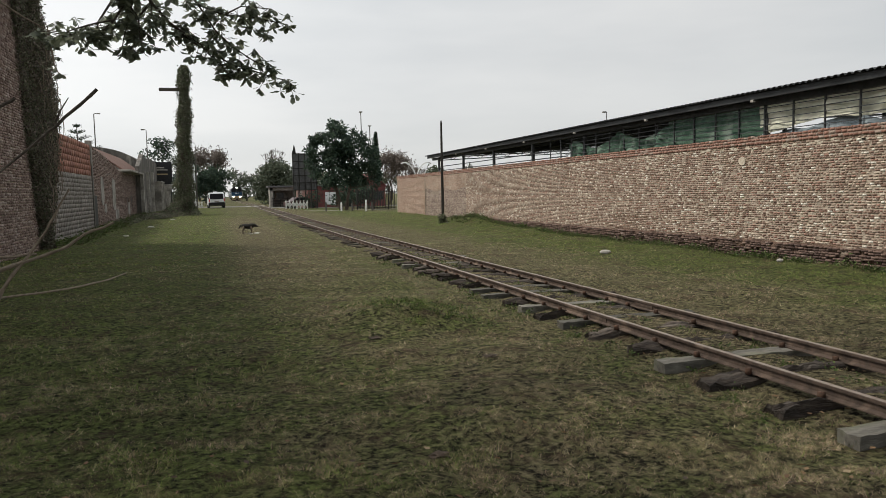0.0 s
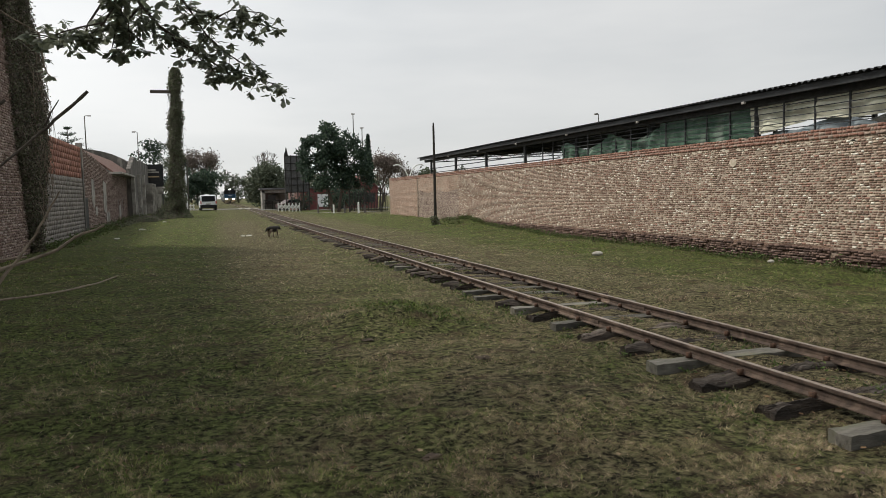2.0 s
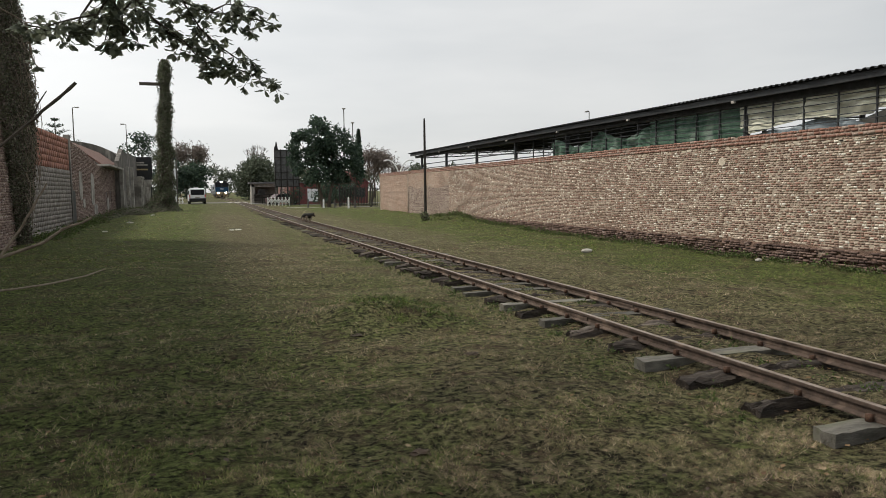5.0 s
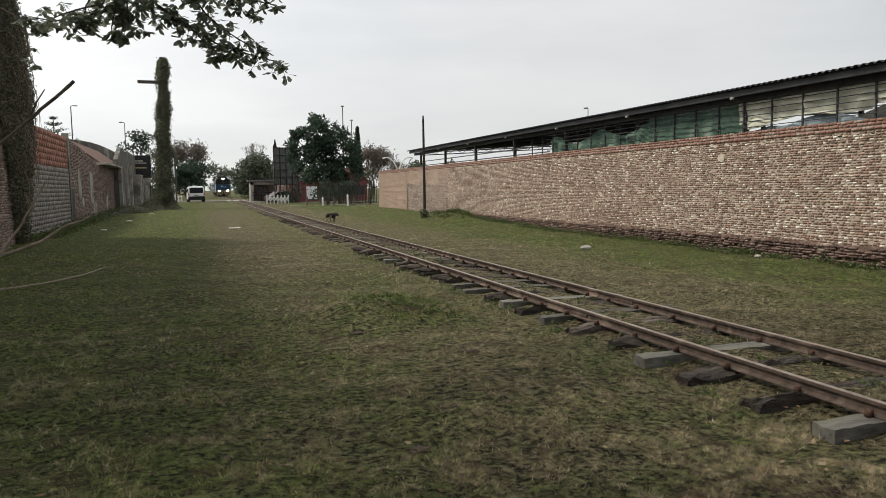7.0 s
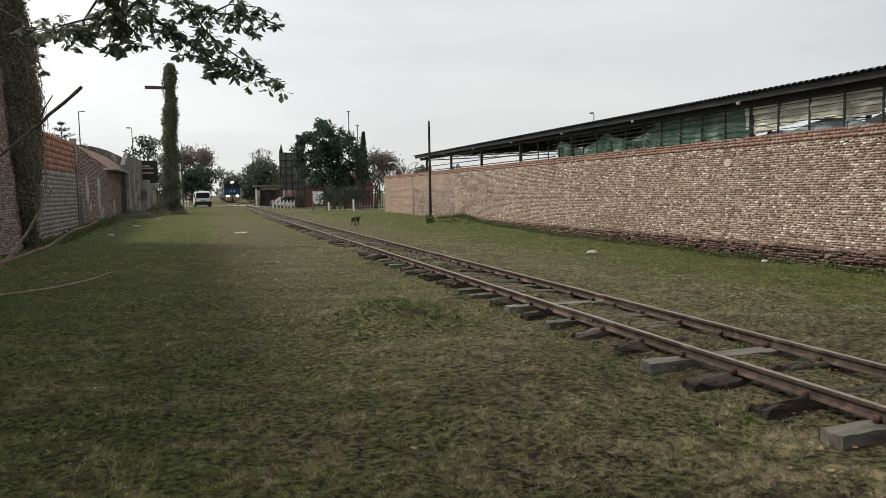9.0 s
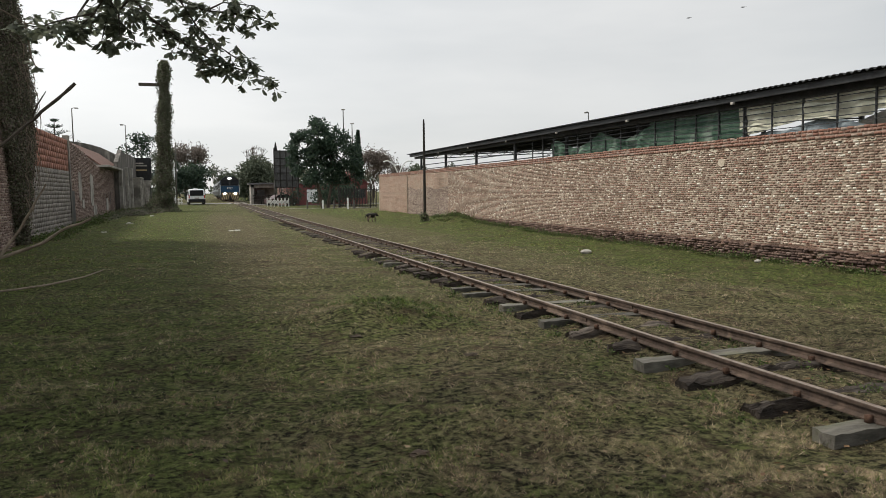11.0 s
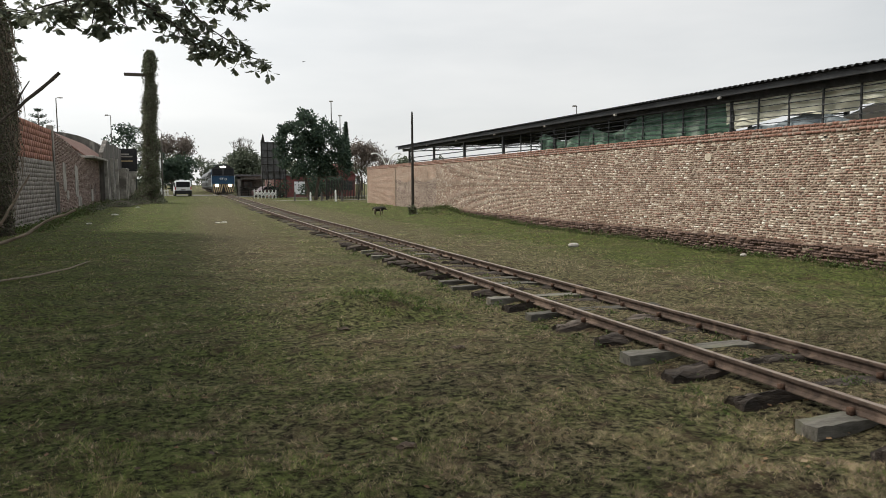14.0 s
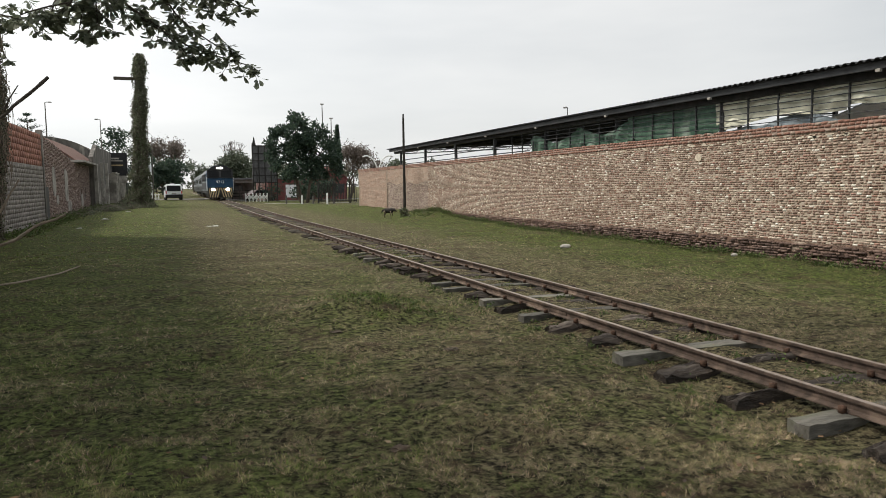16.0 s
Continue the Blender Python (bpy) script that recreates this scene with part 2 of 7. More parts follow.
M_SLEEPER_PALE = mat("weathered_sleeper", (0.060, 0.057, 0.048), (0.15, 0.14, 0.12), 5, 0.9, 0.9, 30, rnd=0.35, stretch=(0.5, 2, 2), c3=(0.13, 0.13, 0.09), c3_scale=2)
M_IRON = mat("dark_iron", (0.02, 0.02, 0.02), (0.05, 0.045, 0.04), 8, 0.6, 0.2, metal=0.3)
M_RUSTIRON = mat("rusty_fastening", (0.05, 0.03, 0.02), (0.11, 0.06, 0.04), 20, 0.85, 0.3)
M_POLE = mat("tarred_pole", (0.018, 0.016, 0.014), (0.045, 0.04, 0.034), 6, 0.85, 0.5, 40, stretch=(3, 3, 0.4))
M_BARK = mat("bark", (0.055, 0.042, 0.032), (0.12, 0.095, 0.075), 8, 0.95, 0.9, 25, stretch=(3, 3, 0.6), dist=0.03)
M_TWIG = mat("dry_branch", (0.16, 0.125, 0.095), (0.27, 0.22, 0.175), 14, 0.9, 0.5, 60)
M_TWIG_DARK = mat("dark_branch", (0.055, 0.045, 0.038), (0.10, 0.085, 0.07), 14, 0.9, 0.5, 60)
M_IVY = palette("ivy_leaf", [((0.085, 0.105, 0.06), 4), ((0.13, 0.155, 0.08), 4), ((0.18, 0.20, 0.12), 3), ((0.22, 0.20, 0.16), 3), ((0.13, 0.11, 0.085), 3)], 0.7, bump=0, trans=0.2)
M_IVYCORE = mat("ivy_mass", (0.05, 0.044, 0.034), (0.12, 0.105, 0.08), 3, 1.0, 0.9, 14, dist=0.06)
M_LEAF = palette("broad_leaf", [((0.19, 0.215, 0.165), 4), ((0.25, 0.275, 0.205), 3), ((0.31, 0.335, 0.24), 2)], 0.4, bump=0, trans=0.55)
M_CREEPER = palette("creeper_leaf", [((0.09, 0.095, 0.065), 4), ((0.13, 0.14, 0.085), 4), ((0.19, 0.19, 0.125), 3), ((0.21, 0.175, 0.145), 4), ((0.12, 0.095, 0.08), 4)], 0.75, bump=0, trans=0.2)
M_CROWN = palette("tree_leaf", [((0.034, 0.058, 0.042), 4), ((0.05, 0.082, 0.055), 4), ((0.08, 0.118, 0.075), 3)], 0.55, bump=0, trans=0.35)
# distance haze is put into this leaf colour: paler and greyer than tree_leaf
M_CROWN_HAZED = palette("far_leaf_hazed", [((0.085, 0.105, 0.07), 4), ((0.115, 0.135, 0.09), 3), ((0.15, 0.165, 0.115), 2)], 0.8, bump=0)
M_CROWN_RED = palette("autumn_leaf", [((0.17, 0.135, 0.12), 4), ((0.22, 0.18, 0.155), 3), ((0.15, 0.13, 0.105), 3)], 0.8, bump=0)
M_CONC = mat("old_concrete", (0.20, 0.185, 0.165), (0.34, 0.315, 0.28), 2.2, 0.95, 0.5, 30, c3=(0.12, 0.11, 0.095), c3_at=0.56, c3_scale=0.8)
M_BLOCK = palette("cement_block", [((0.225, 0.205, 0.182), 4), ((0.255, 0.23, 0.205), 3), ((0.195, 0.175, 0.157), 3)], 0.95, bump=0, grain=1.5)
M_CONC_DARK = mat("stained_concrete", (0.075, 0.070, 0.064), (0.15, 0.138, 0.125), 2.0, 0.95, 0.5, 30, c3=(0.30, 0.275, 0.245), c3_at=0.63, c3_scale=0.9, stretch=(1, 1, 0.4))
M_CONC_PALE = mat("pale_concrete", (0.26, 0.245, 0.22), (0.38, 0.36, 0.325), 3, 0.9, 0.4, 30, c3=(0.15, 0.135, 0.12), c3_at=0.58)
M_HOLLOW = palette("hollow_brick", [((0.30, 0.135, 0.095), 4), ((0.245, 0.11, 0.08), 3), ((0.35, 0.17, 0.12), 2)], 0.85, source="object", bump=0.4)
M_TILE = mat("roof_tile", (0.11, 0.062, 0.05), (0.19, 0.108, 0.085), 3, 0.9, 0.5, 20, c3=(0.16, 0.10, 0.08), c3_scale=0.8)
M_ROOF = mat("dark_sheet_roof", (0.022, 0.023, 0.024), (0.05, 0.052, 0.054), 1.2, 0.6, 0.15, 20, metal=0.1)
M_STEEL = mat("painted_steel", (0.030, 0.032, 0.033), (0.065, 0.068, 0.07), 4, 0.55, 0.15, 30)
M_NET = mat("green_shade_net", (0.05, 0.105, 0.072), (0.115, 0.185, 0.135), 2.5, 0.85, 0.5, 60, c3=(0.25, 0.31, 0.26), c3_at=0.62, c3_scale=1.2)
M_TARP = mat("beige_tarp", (0.50, 0.50, 0.39), (0.70, 0.69, 0.56), 2.0, 0.8, 0.4, 30, c3=(0.40, 0.40, 0.32), c3_at=0.66, c3_scale=1.6)
M_TARP_GREY = mat("grey_tarp", (0.13, 0.16, 0.18), (0.29, 0.34, 0.37), 2.5, 0.7, 0.4, 30)
M_WHITE = mat("white_sheet", (0.70, 0.72, 0.73), (0.82, 0.83, 0.84), 2, 0.6, 0.2, 20)
M_WHITEPAINT = mat("white_paint", (0.62, 0.62, 0.60), (0.80, 0.80, 0.78), 5, 0.7, 0.3, 30, c3=(0.40, 0.38, 0.35), c3_at=0.66, c3_scale=2)
M_REDWALL = mat("red_painted_wall", (0.13, 0.045, 0.044), (0.19, 0.070, 0.067), 2, 0.85, 0.3, 30)
M_PINKWALL = mat("faded_pink_wall", (0.42, 0.26, 0.22), (0.54, 0.38, 0.33), 2, 0.9, 0.3, 30, c3=(0.62, 0.58, 0.54), c3_at=0.6)
M_SIGNBACK = mat("billboard_back", (0.085, 0.085, 0.088), (0.15, 0.148, 0.15), 3, 0.8, 0.3, 20)
M_BLUE = mat("blue_livery", (0.010, 0.040, 0.088), (0.017, 0.056, 0.112), 2, 0.4, 0.1, 20)
M_LIVERY_GREY = mat("grey_livery", (0.15, 0.17, 0.18), (0.23, 0.25, 0.26), 2, 0.5, 0.15, 20, c3=(0.10, 0.105, 0.11), c3_at=0.65)
M_BLACK = mat("black_paint_and_inner_shade", (0.010, 0.010, 0.011), (0.024, 0.024, 0.025), 5, 0.5, 0.1)
M_YELLOW = mat("yellow_stripe", (0.34, 0.25, 0.14), (0.44, 0.34, 0.21), 5, 0.6, 0.1)
M_RUBBER = mat("rubber", (0.012, 0.012, 0.012), (0.03, 0.03, 0.03), 8, 0.85, 0.2)
M_CARWHITE = mat("white_car_paint", (0.66, 0.68, 0.70), (0.78, 0.79, 0.80), 2, 0.3, 0.0, spec=0.5)
M_CARGREY = mat("silver_car_paint", (0.32, 0.32, 0.33), (0.42, 0.42, 0.43), 2, 0.3, 0.0, metal=0.4, spec=0.5)
# darker, duller copy of dark_glass: brow shade and missing reflection are put into it
M_WINDSCREEN = mat("shaded_windscreen", (0.006, 0.007, 0.008), (0.012, 0.013, 0.014), 1, 0.15, 0.0, spec=0.12)
M_CARRED = mat("dark_red_car_paint", (0.055, 0.028, 0.028), (0.085, 0.042, 0.04), 2, 0.35, 0.0, spec=0.5)
M_GLASSDARK = mat("dark_glass", (0.012, 0.015, 0.018), (0.025, 0.03, 0.034), 1, 0.08, 0.0, spec=0.6)
M_REDLAMP = mat("red_lamp", (0.35, 0.02, 0.02), (0.5, 0.04, 0.03), 3, 0.3, 0.0)
M_HEAD = glow("headlight", (1.0, 0.90, 0.68), 14.0)
M_HEADTOP = glow("roof_headlight", (1.0, 0.96, 0.86), 6.0)
M_FUR = mat("black_fur", (0.010, 0.009, 0.008), (0.032, 0.028, 0.024), 18, 0.8, 0.7, 90)
M_FURTAN = mat("pale_fur", (0.10, 0.075, 0.055), (0.26, 0.21, 0.16), 14, 0.85, 0.6, 90)
M_DEADLEAF = palette("fallen_leaf", [((0.15, 0.09, 0.05), 3), ((0.22, 0.14, 0.075), 3), ((0.28, 0.21, 0.13), 1), ((0.07, 0.05, 0.035), 3)], 0.85, bump=0)
M_LITTER = mat("pale_litter", (0.48, 0.47, 0.43), (0.66, 0.65, 0.60), 8, 0.8, 0.3)
M_STONE = mat("stone", (0.30, 0.28, 0.25), (0.46, 0.44, 0.40), 6, 0.9, 0.6, 30)


# ---- mesh helpers ----
def smooth(v):
    v = np.clip(v, 0.0, 1.0)
    return v * v * (3 - 2 * v)


def gz(x, y):
    """Height of the ground."""
    rise = 0.40 * smooth((y - 30) / 65) * smooth((12 - x) / 12)
    bank = 0.30 * smooth((y - 18) / 26) * smooth((x - 9.5) / 3.2) * (1 - smooth((y - 56) / 10))
    hump = 0.26 * np.exp(-((x - 2.35) / 0.85) ** 2 - ((y - 9.6) / 0.8) ** 2) + 0.34 * np.exp(-((x - 12.3) / 0.75) ** 2 - ((y - 34.6) / 1.6) ** 2) + 0.082 * np.exp(-((x - 5.1 + 0.55 * smooth((y - 12) / 100)) / (0.52 + 0.62 * smooth((y - 12) / 16))) ** 4)
    near = np.exp(-(y / 60.0) ** 2)
    small = 0.022 * near * (np.sin(1.7 * x + 0.6 * y) + np.sin(0.9 * x - 1.3 * y + 1.0) + 0.7 * np.sin(2.9 * y + 1.1 * x + 2.0))
    small = small + 0.020 * near * (np.sin(6.1 * x + 2.3 * y + 1.3 * np.sin(1.9 * y)) * np.sin(4.7 * y - 2.9 * x + 1.1 * np.sin(2.3 * x)))
    flat = 1 - np.exp(-((x - 5.1) / 1.0) ** 2) * 0.8
    return rise + bank + hump + small * flat


def track_x(y):
    return 5.13 - 0.55 * smooth((y - 12) / 100)


def rail_z(y):
    return 0.20 + 0.25 * smooth((y - 30) / 65)


def mesh_np(name, verts, faces, material):
    """A mesh from arrays: verts (n, 3), faces (m, k)."""
    verts, faces = np.asarray(verts, dtype=np.float32), np.asarray(faces, dtype=np.int32)
    me = bpy.data.meshes.new(name)
    k = faces.shape[1]
    me.vertices.add(len(verts))
    me.vertices.foreach_set("co", verts.ravel())
    me.loops.add(faces.size)
    me.loops.foreach_set("vertex_index", faces.ravel())
    me.polygons.add(len(faces))
    me.polygons.foreach_set("loop_start", np.arange(0, faces.size, k, dtype=np.int32))
    me.polygons.foreach_set("loop_total", np.full(len(faces), k, dtype=np.int32))
    me.update(calc_edges=True)
    me.validate()
    me.materials.append(material)
    return me


def thing(name, at=(0, 0, 0), label="", category="", group="", kind="", rz=0.0):
    ob = new(name)
    ob.empty_display_size = 0.1
    ob.matrix_basis = pose(*at, 0, 0, rz)
    return tagged(ob, label, category, group, kind)


def part(name, bm, material, parent, label="", smooth_faces=False):
    me = bpy.data.meshes.new(name)
    if smooth_faces:
        for fc in bm.faces:
            fc.smooth = True
    bm.to_mesh(me)
    bm.free()
    for m in (material if isinstance(material, (list, tuple)) else [material]):
        me.materials.append(m)
    ob = new(name, me)
    ob.parent = parent
    return tagged(ob, label) if label else ob


def part_np(name, verts, faces, material, parent, label="", kind=""):
    ob = new(name, mesh_np(name, verts, faces, material))
    ob.parent = parent
    return tagged(ob, label, kind=kind)


def add_box(bm, lo, hi, bevel=0.0, m=None, index=0):
    r = bmesh.ops.create_cube(bm, size=1.0)
    vs = r["verts"]
    for v in vs:
        v.co = Vector([lo[i] + (v.co[i] + 0.5) * (hi[i] - lo[i]) for i in range(3)])
    fs = {fc for v in vs for fc in v.link_faces}
    for fc in fs:
        fc.material_index = index
    if bevel:
        es = list({e for v in vs for e in v.link_edges})
        g = bmesh.ops.bevel(bm, geom=es, offset=bevel, segments=2, profile=0.6, affect="EDGES")
        vs = g["verts"]
        for fc in g["faces"]:
            fc.material_index = index
    if m is not None:
        done = set()
        for v in vs:
            if v not in done:
                v.co = m @ v.co
                done.add(v)
    return vs


def box(lo, hi, bevel=0.0):
    bm = bmesh.new()
    add_box(bm, lo, hi, bevel)
    return bm


def add_tube(bm, pts, radii, sides=6, cap=True):
    """A tapered tube along points."""
    pts = [Vector(p) for p in pts]
    rings = []
    for i, p in enumerate(pts):
        d = (pts[min(i + 1, len(pts) - 1)] - pts[max(i - 1, 0)]).normalized()
        a = d.cross(Vector((0.13, 0.21, 1))) if abs(d.z) < 0.95 else d.cross(Vector((0, 1, 0)))
        a.normalize()
        b = d.cross(a)
        r = radii[i] if isinstance(radii, (list, tuple)) else radii
        rings.append([bm.verts.new(p + (a * math.cos(t) + b * math.sin(t)) * r) for t in [2 * math.pi * k / sides for k in range(sides)]])
    for q, w in zip(rings, rings[1:]):
        for k in range(sides):
            bm.faces.new((q[k], q[(k + 1) % sides], w[(k + 1) % sides], w[k]))
    if cap:
        bm.faces.new(rings[0][::-1])
        bm.faces.new(rings[-1])


def tube(pts, radii, sides=6):
    bm = bmesh.new()
    add_tube(bm, pts, radii, sides)
    return bm


def prism(profile, x0, x1, axis="x"):
    """A closed outline, drawn in the two other axes, pulled along axis."""
    bm = bmesh.new()
    ends = []
    for c in (x0, x1):
        ends.append([bm.verts.new((c, a, b) if axis == "x" else (a, c, b) if axis == "y" else (a, b, c)) for a, b in profile])
    n = len(profile)
    for k in range(n):
        bm.faces.new((ends[0][k], ends[0][(k + 1) % n], ends[1][(k + 1) % n], ends[1][k]))
    bm.faces.new(ends[0][::-1])
    bm.faces.new(ends[1])
    bmesh.ops.recalc_face_normals(bm, faces=bm.faces)
    return bm


def leaves(pts, size, rng, droop=0.0, narrow=0.5, spread=0.3):
    """Folded leaves, two triangles and a point each, at points; returns arrays."""
    pts = np.asarray(pts, dtype=float)
    k = len(pts)
    d = rng.normal(size=(k, 3))
    d[:, 2] -= droop
    d /= np.linalg.norm(d, axis=1)[:, None]
    s = np.cross(d, rng.normal(size=(k, 3)))
    s /= np.linalg.norm(s, axis=1)[:, None] + 1e-9
    up = np.cross(d, s)
    ln = size * (1 + spread * rng.uniform(-1, 1, (k, 1)))
    w = ln * narrow * 0.5
    v = np.stack([pts, pts + d * ln * 0.45 + s * w + up * w * 0.25, pts + d * ln, pts + d * ln * 0.45 - s * w + up * w * 0.25], 1)
    f = np.arange(4 * k).reshape(k, 4)
    return v.reshape(-1, 3), f


def stack(chunks):
    vs, fs, at = [], [], 0
    for v, f in chunks:
        vs.append(v)
        fs.append(f + at)
        at += len(v)
    return np.concatenate(vs), np.concatenate(fs)


CUBE_F = np.array([(0, 1, 3, 2), (4, 6, 7, 5), (0, 4, 5, 1), (2, 3, 7, 6), (0, 2, 6, 4), (1, 5, 7, 3)])


def boxes_np(centres, sizes, turns=None):
    """Many boxes as one array mesh."""
    c, s = np.asarray(centres, float), np.asarray(sizes, float)
    corners = np.array([(x, y, z) for x in (-0.5, 0.5) for y in (-0.5, 0.5) for z in (-0.5, 0.5)])
    v = corners[None] * s[:, None]
    if turns is not None:
        a = np.asarray(turns)[:, None]
        v = np.stack([v[..., 0] * np.cos(a) - v[..., 1] * np.sin(a), v[..., 0] * np.sin(a) + v[..., 1] * np.cos(a), v[..., 2]], -1)
    v = v + c[:, None]
    f = CUBE_F[None] + 8 * np.arange(len(c))[:, None, None]
    return v.reshape(-1, 3), f.reshape(-1, 4)


# ---- the ground, the road, the walls ----
def build_ground():
    xs = np.concatenate([[-1500, -600, -250, -120, -70, -45, -30], np.arange(-22, -9, 1.0), np.arange(-9, 16, 0.2), np.arange(16, 40, 1.5), [45, 60, 90, 150, 300, 700, 1500]])
    ys = np.concatenate([[-300, -100, -40, -20, -10, -5], np.arange(-3, 16, 0.17), np.arange(16, 45, 0.4), np.arange(45, 110, 1.2), [115, 125, 140, 170, 220, 300, 450, 700, 1100, 2500]])
    gx, gy = np.meshgrid(xs, ys)
    z = gz(gx, gy)
    nx, ny = len(xs), len(ys)
    i = np.arange(nx * ny).reshape(ny, nx)
    f = np.stack([i[:-1, :-1], i[:-1, 1:], i[1:, 1:], i[1:, :-1]], -1).reshape(-1, 4)
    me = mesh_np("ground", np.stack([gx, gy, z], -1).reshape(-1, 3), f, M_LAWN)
    me.polygons.foreach_set("use_smooth", np.ones(len(f), dtype=bool))
    tagged(new("ground", me), "worn lawn with green tufts, dry straw and bare soil", "ground", kind="structure")


build_ground()


def build_road():
    """The crossing road beyond the lawn, following the ground 2 cm above it."""
    xs, ys = np.linspace(-60, 60, 61), np.linspace(94.5, 102.5, 9)
    gx, gy = np.meshgrid(xs, ys)
    gyy = gy + 0.04 * gx
    z = gz(gx, gyy) + 0.03
    i = np.arange(gx.size).reshape(gx.shape)
    f = np.stack([i[:-1, :-1], i[:-1, 1:], i[1:, 1:], i[1:, :-1]], -1).reshape(-1, 4)
    tagged(new("road", mesh_np("road", np.stack([gx, gyy, z], -1).reshape(-1, 3), f, M_ROAD)), "dusty grey asphalt road crossing the railway", "road", kind="structure")
    xs, ys = np.linspace(8.5, 40, 40), np.linspace(76.2, 77.6, 3)
    gx, gy = np.meshgrid(xs, ys)
    z = gz(gx, gy) + 0.04
    i = np.arange(gx.size).reshape(gx.shape)
    f = np.stack([i[:-1, :-1], i[:-1, 1:], i[1:, 1:], i[1:, :-1]], -1).reshape(-1, 4)
    tagged(new("pavement", mesh_np("pavement", np.stack([gx, gy, z], -1).reshape(-1, 3), f, M_CONC_PALE)), "pale concrete footpath along the iron fence", "pavement", kind="structure")


build_road()

WALL_X = 13.1


def brick_field(x, y0, y1, z0, z1, rng, length=0.235, course=0.066, joint=0.014, jitter=0.008, depth=0.05, facing=-1, ragged=0.0):
    """Centres and sizes of the bricks of a face in the plane x."""
    cs, ss = [], []
    rows = int((z1 - z0) / course)
    for r in range(rows):
        z = z0 + (r + 0.5) * course + rng.uniform(-0.006, 0.006)
        wob, wf = rng.uniform(0, 6.28), rng.uniform(0.5, 1.6)
        y = y0 - (length / 2 if r % 2 else 0) + rng.uniform(-0.02, 0.02)
        while y < y1:
            ln = length * rng.choice((1, 1, 0.8, 0.5, 0.55, 0.95)) + rng.uniform(-0.02, 0.02)
            a, b = max(y, y0), min(y + ln - joint * rng.uniform(0.8, 1.9), y1)
            if b - a > 0.04 and rng.random() > ragged:
                off = rng.uniform(-jitter, jitter)
                cs.append((x + facing * off, (a + b) / 2, z + rng.uniform(-1, 1) * max(0.006, 0.6 * jitter) + 0.5 * jitter * math.sin(wf * (a + b) + wob)))
                ss.append((depth, b - a, course - joint + rng.uniform(-0.013, 0.009)))
            y += ln
    return np.array(cs), np.array(ss)


def build_right_wall():
    rng = np.random.default_rng(5)
    wall = thing("wall_east", (0, 0, 0), "long weathered brick boundary wall with red brick coping", "wall", kind="structure")
    part("core", box((WALL_X - 0.0125, -14, -0.3), (WALL_X + 0.30, 53.7, 2.86)), M_MORTAR, wall, "crumbling lime mortar")
    # main face: each brick proud of the mortar; the nearest ones are pieces of their own
    c, s = brick_field(WALL_X + 0.005, -2, 37.6, 0.42, 2.83, rng, length=0.125, course=0.0555, joint=0.0135, jitter=0.006, ragged=0.012)
    sel = (c[:, 1] > 11.6) & (c[:, 1] < 13.4) & (c[:, 2] > 1.1) & (c[:, 2] < 2.2)
    idx = np.flatnonzero(sel)[:300]
    keep = np.ones(len(c), bool)
    keep[idx] = False
    part_np("brickwork", *boxes_np(c[keep], s[keep]), M_BRICK, wall, kind="stuff")
    sizes = {}
    for k in idx:
        key = round(float(s[k, 1]) / 0.03)
        if key not in sizes:
            sizes[key] = mesh_np("brick", *boxes_np([(0, 0, 0)], [(0.05, key * 0.03 - 0.004, 0.039)]), M_BRICK_ONE)
        ob = new("brick", sizes[key])
        ob.parent = wall
        ob.location = c[k]
    c, s = brick_field(WALL_X + 0.005, 37.6, 45.8, 0.25, 2.83, rng, length=0.15, course=0.058, joint=0.015, jitter=0.009, ragged=0.03)
    up = c[:, 2] > 1.95 + 0.08 * np.sin(1.7 * c[:, 1])
    part_np("brickwork", *boxes_np(c[up], s[up]), M_BRICK_TAN, wall, "smoother tan brickwork", kind="stuff")
    part_np("brickwork", *boxes_np(c[~up], s[~up]), M_BRICK_DARK, wall, "weathered dark brickwork", kind="stuff")
    c, s = brick_field(WALL_X + 0.005, 45.8, 53.7, 0.1, 2.83, rng, length=0.2, course=0.06, jitter=0.006)
    part_np("brickwork", *boxes_np(c, s), M_BRICK_TAN, wall, kind="stuff")
    # coping of red bricks
    c, s = brick_field(WALL_X - 0.005, -14, 53.7, 2.82, 3.045, rng, course=0.075, length=0.16, joint=0.012, depth=0.06, jitter=0.004, ragged=0.02)
    part_np("coping", *boxes_np(c, s), M_BRICK_RED, wall, "red brick coping courses", kind="stuff")
    part("coping_core", box((WALL_X - 0.029, -14, 2.862), (WALL_X + 0.30, 53.7, 3.02)), M_BRICK_RED, wall)
    # knocked-off plaster band under the coping
    for k in range(150):
        y = -1 + k * 0.25 + rng.uniform(-0.15, 0.15)
        w, h = rng.uniform(0.04, 0.16), rng.uniform(0.02, 0.05)
        zc = 2.775 + rng.uniform(-0.05, 0.02)
        n = 11
        pr = [(y + w * math.cos(t) * rng.uniform(0.45, 1.2), zc + h * math.sin(t) * rng.uniform(0.45, 1.3)) for t in [2 * math.pi * j / n for j in range(n)]]
        part("plaster_patch", prism(pr, WALL_X - 0.024, WALL_X + 0.005), M_PLASTER, wall)
    # the round plaster patch
    for y, z, r in ((15.6, 2.43, 0.13), (19.9, 2.42, 0.085), (29.5, 2.4, 0.1), (36.5, 2.45, 0.1)):
        n = 8
        pr = [(y + r * math.cos(t) * rng.uniform(0.85, 1.1), z + r * 0.85 * math.sin(t) * rng.uniform(0.85, 1.1)) for t in [2 * math.pi * j / n for j in range(n)]]
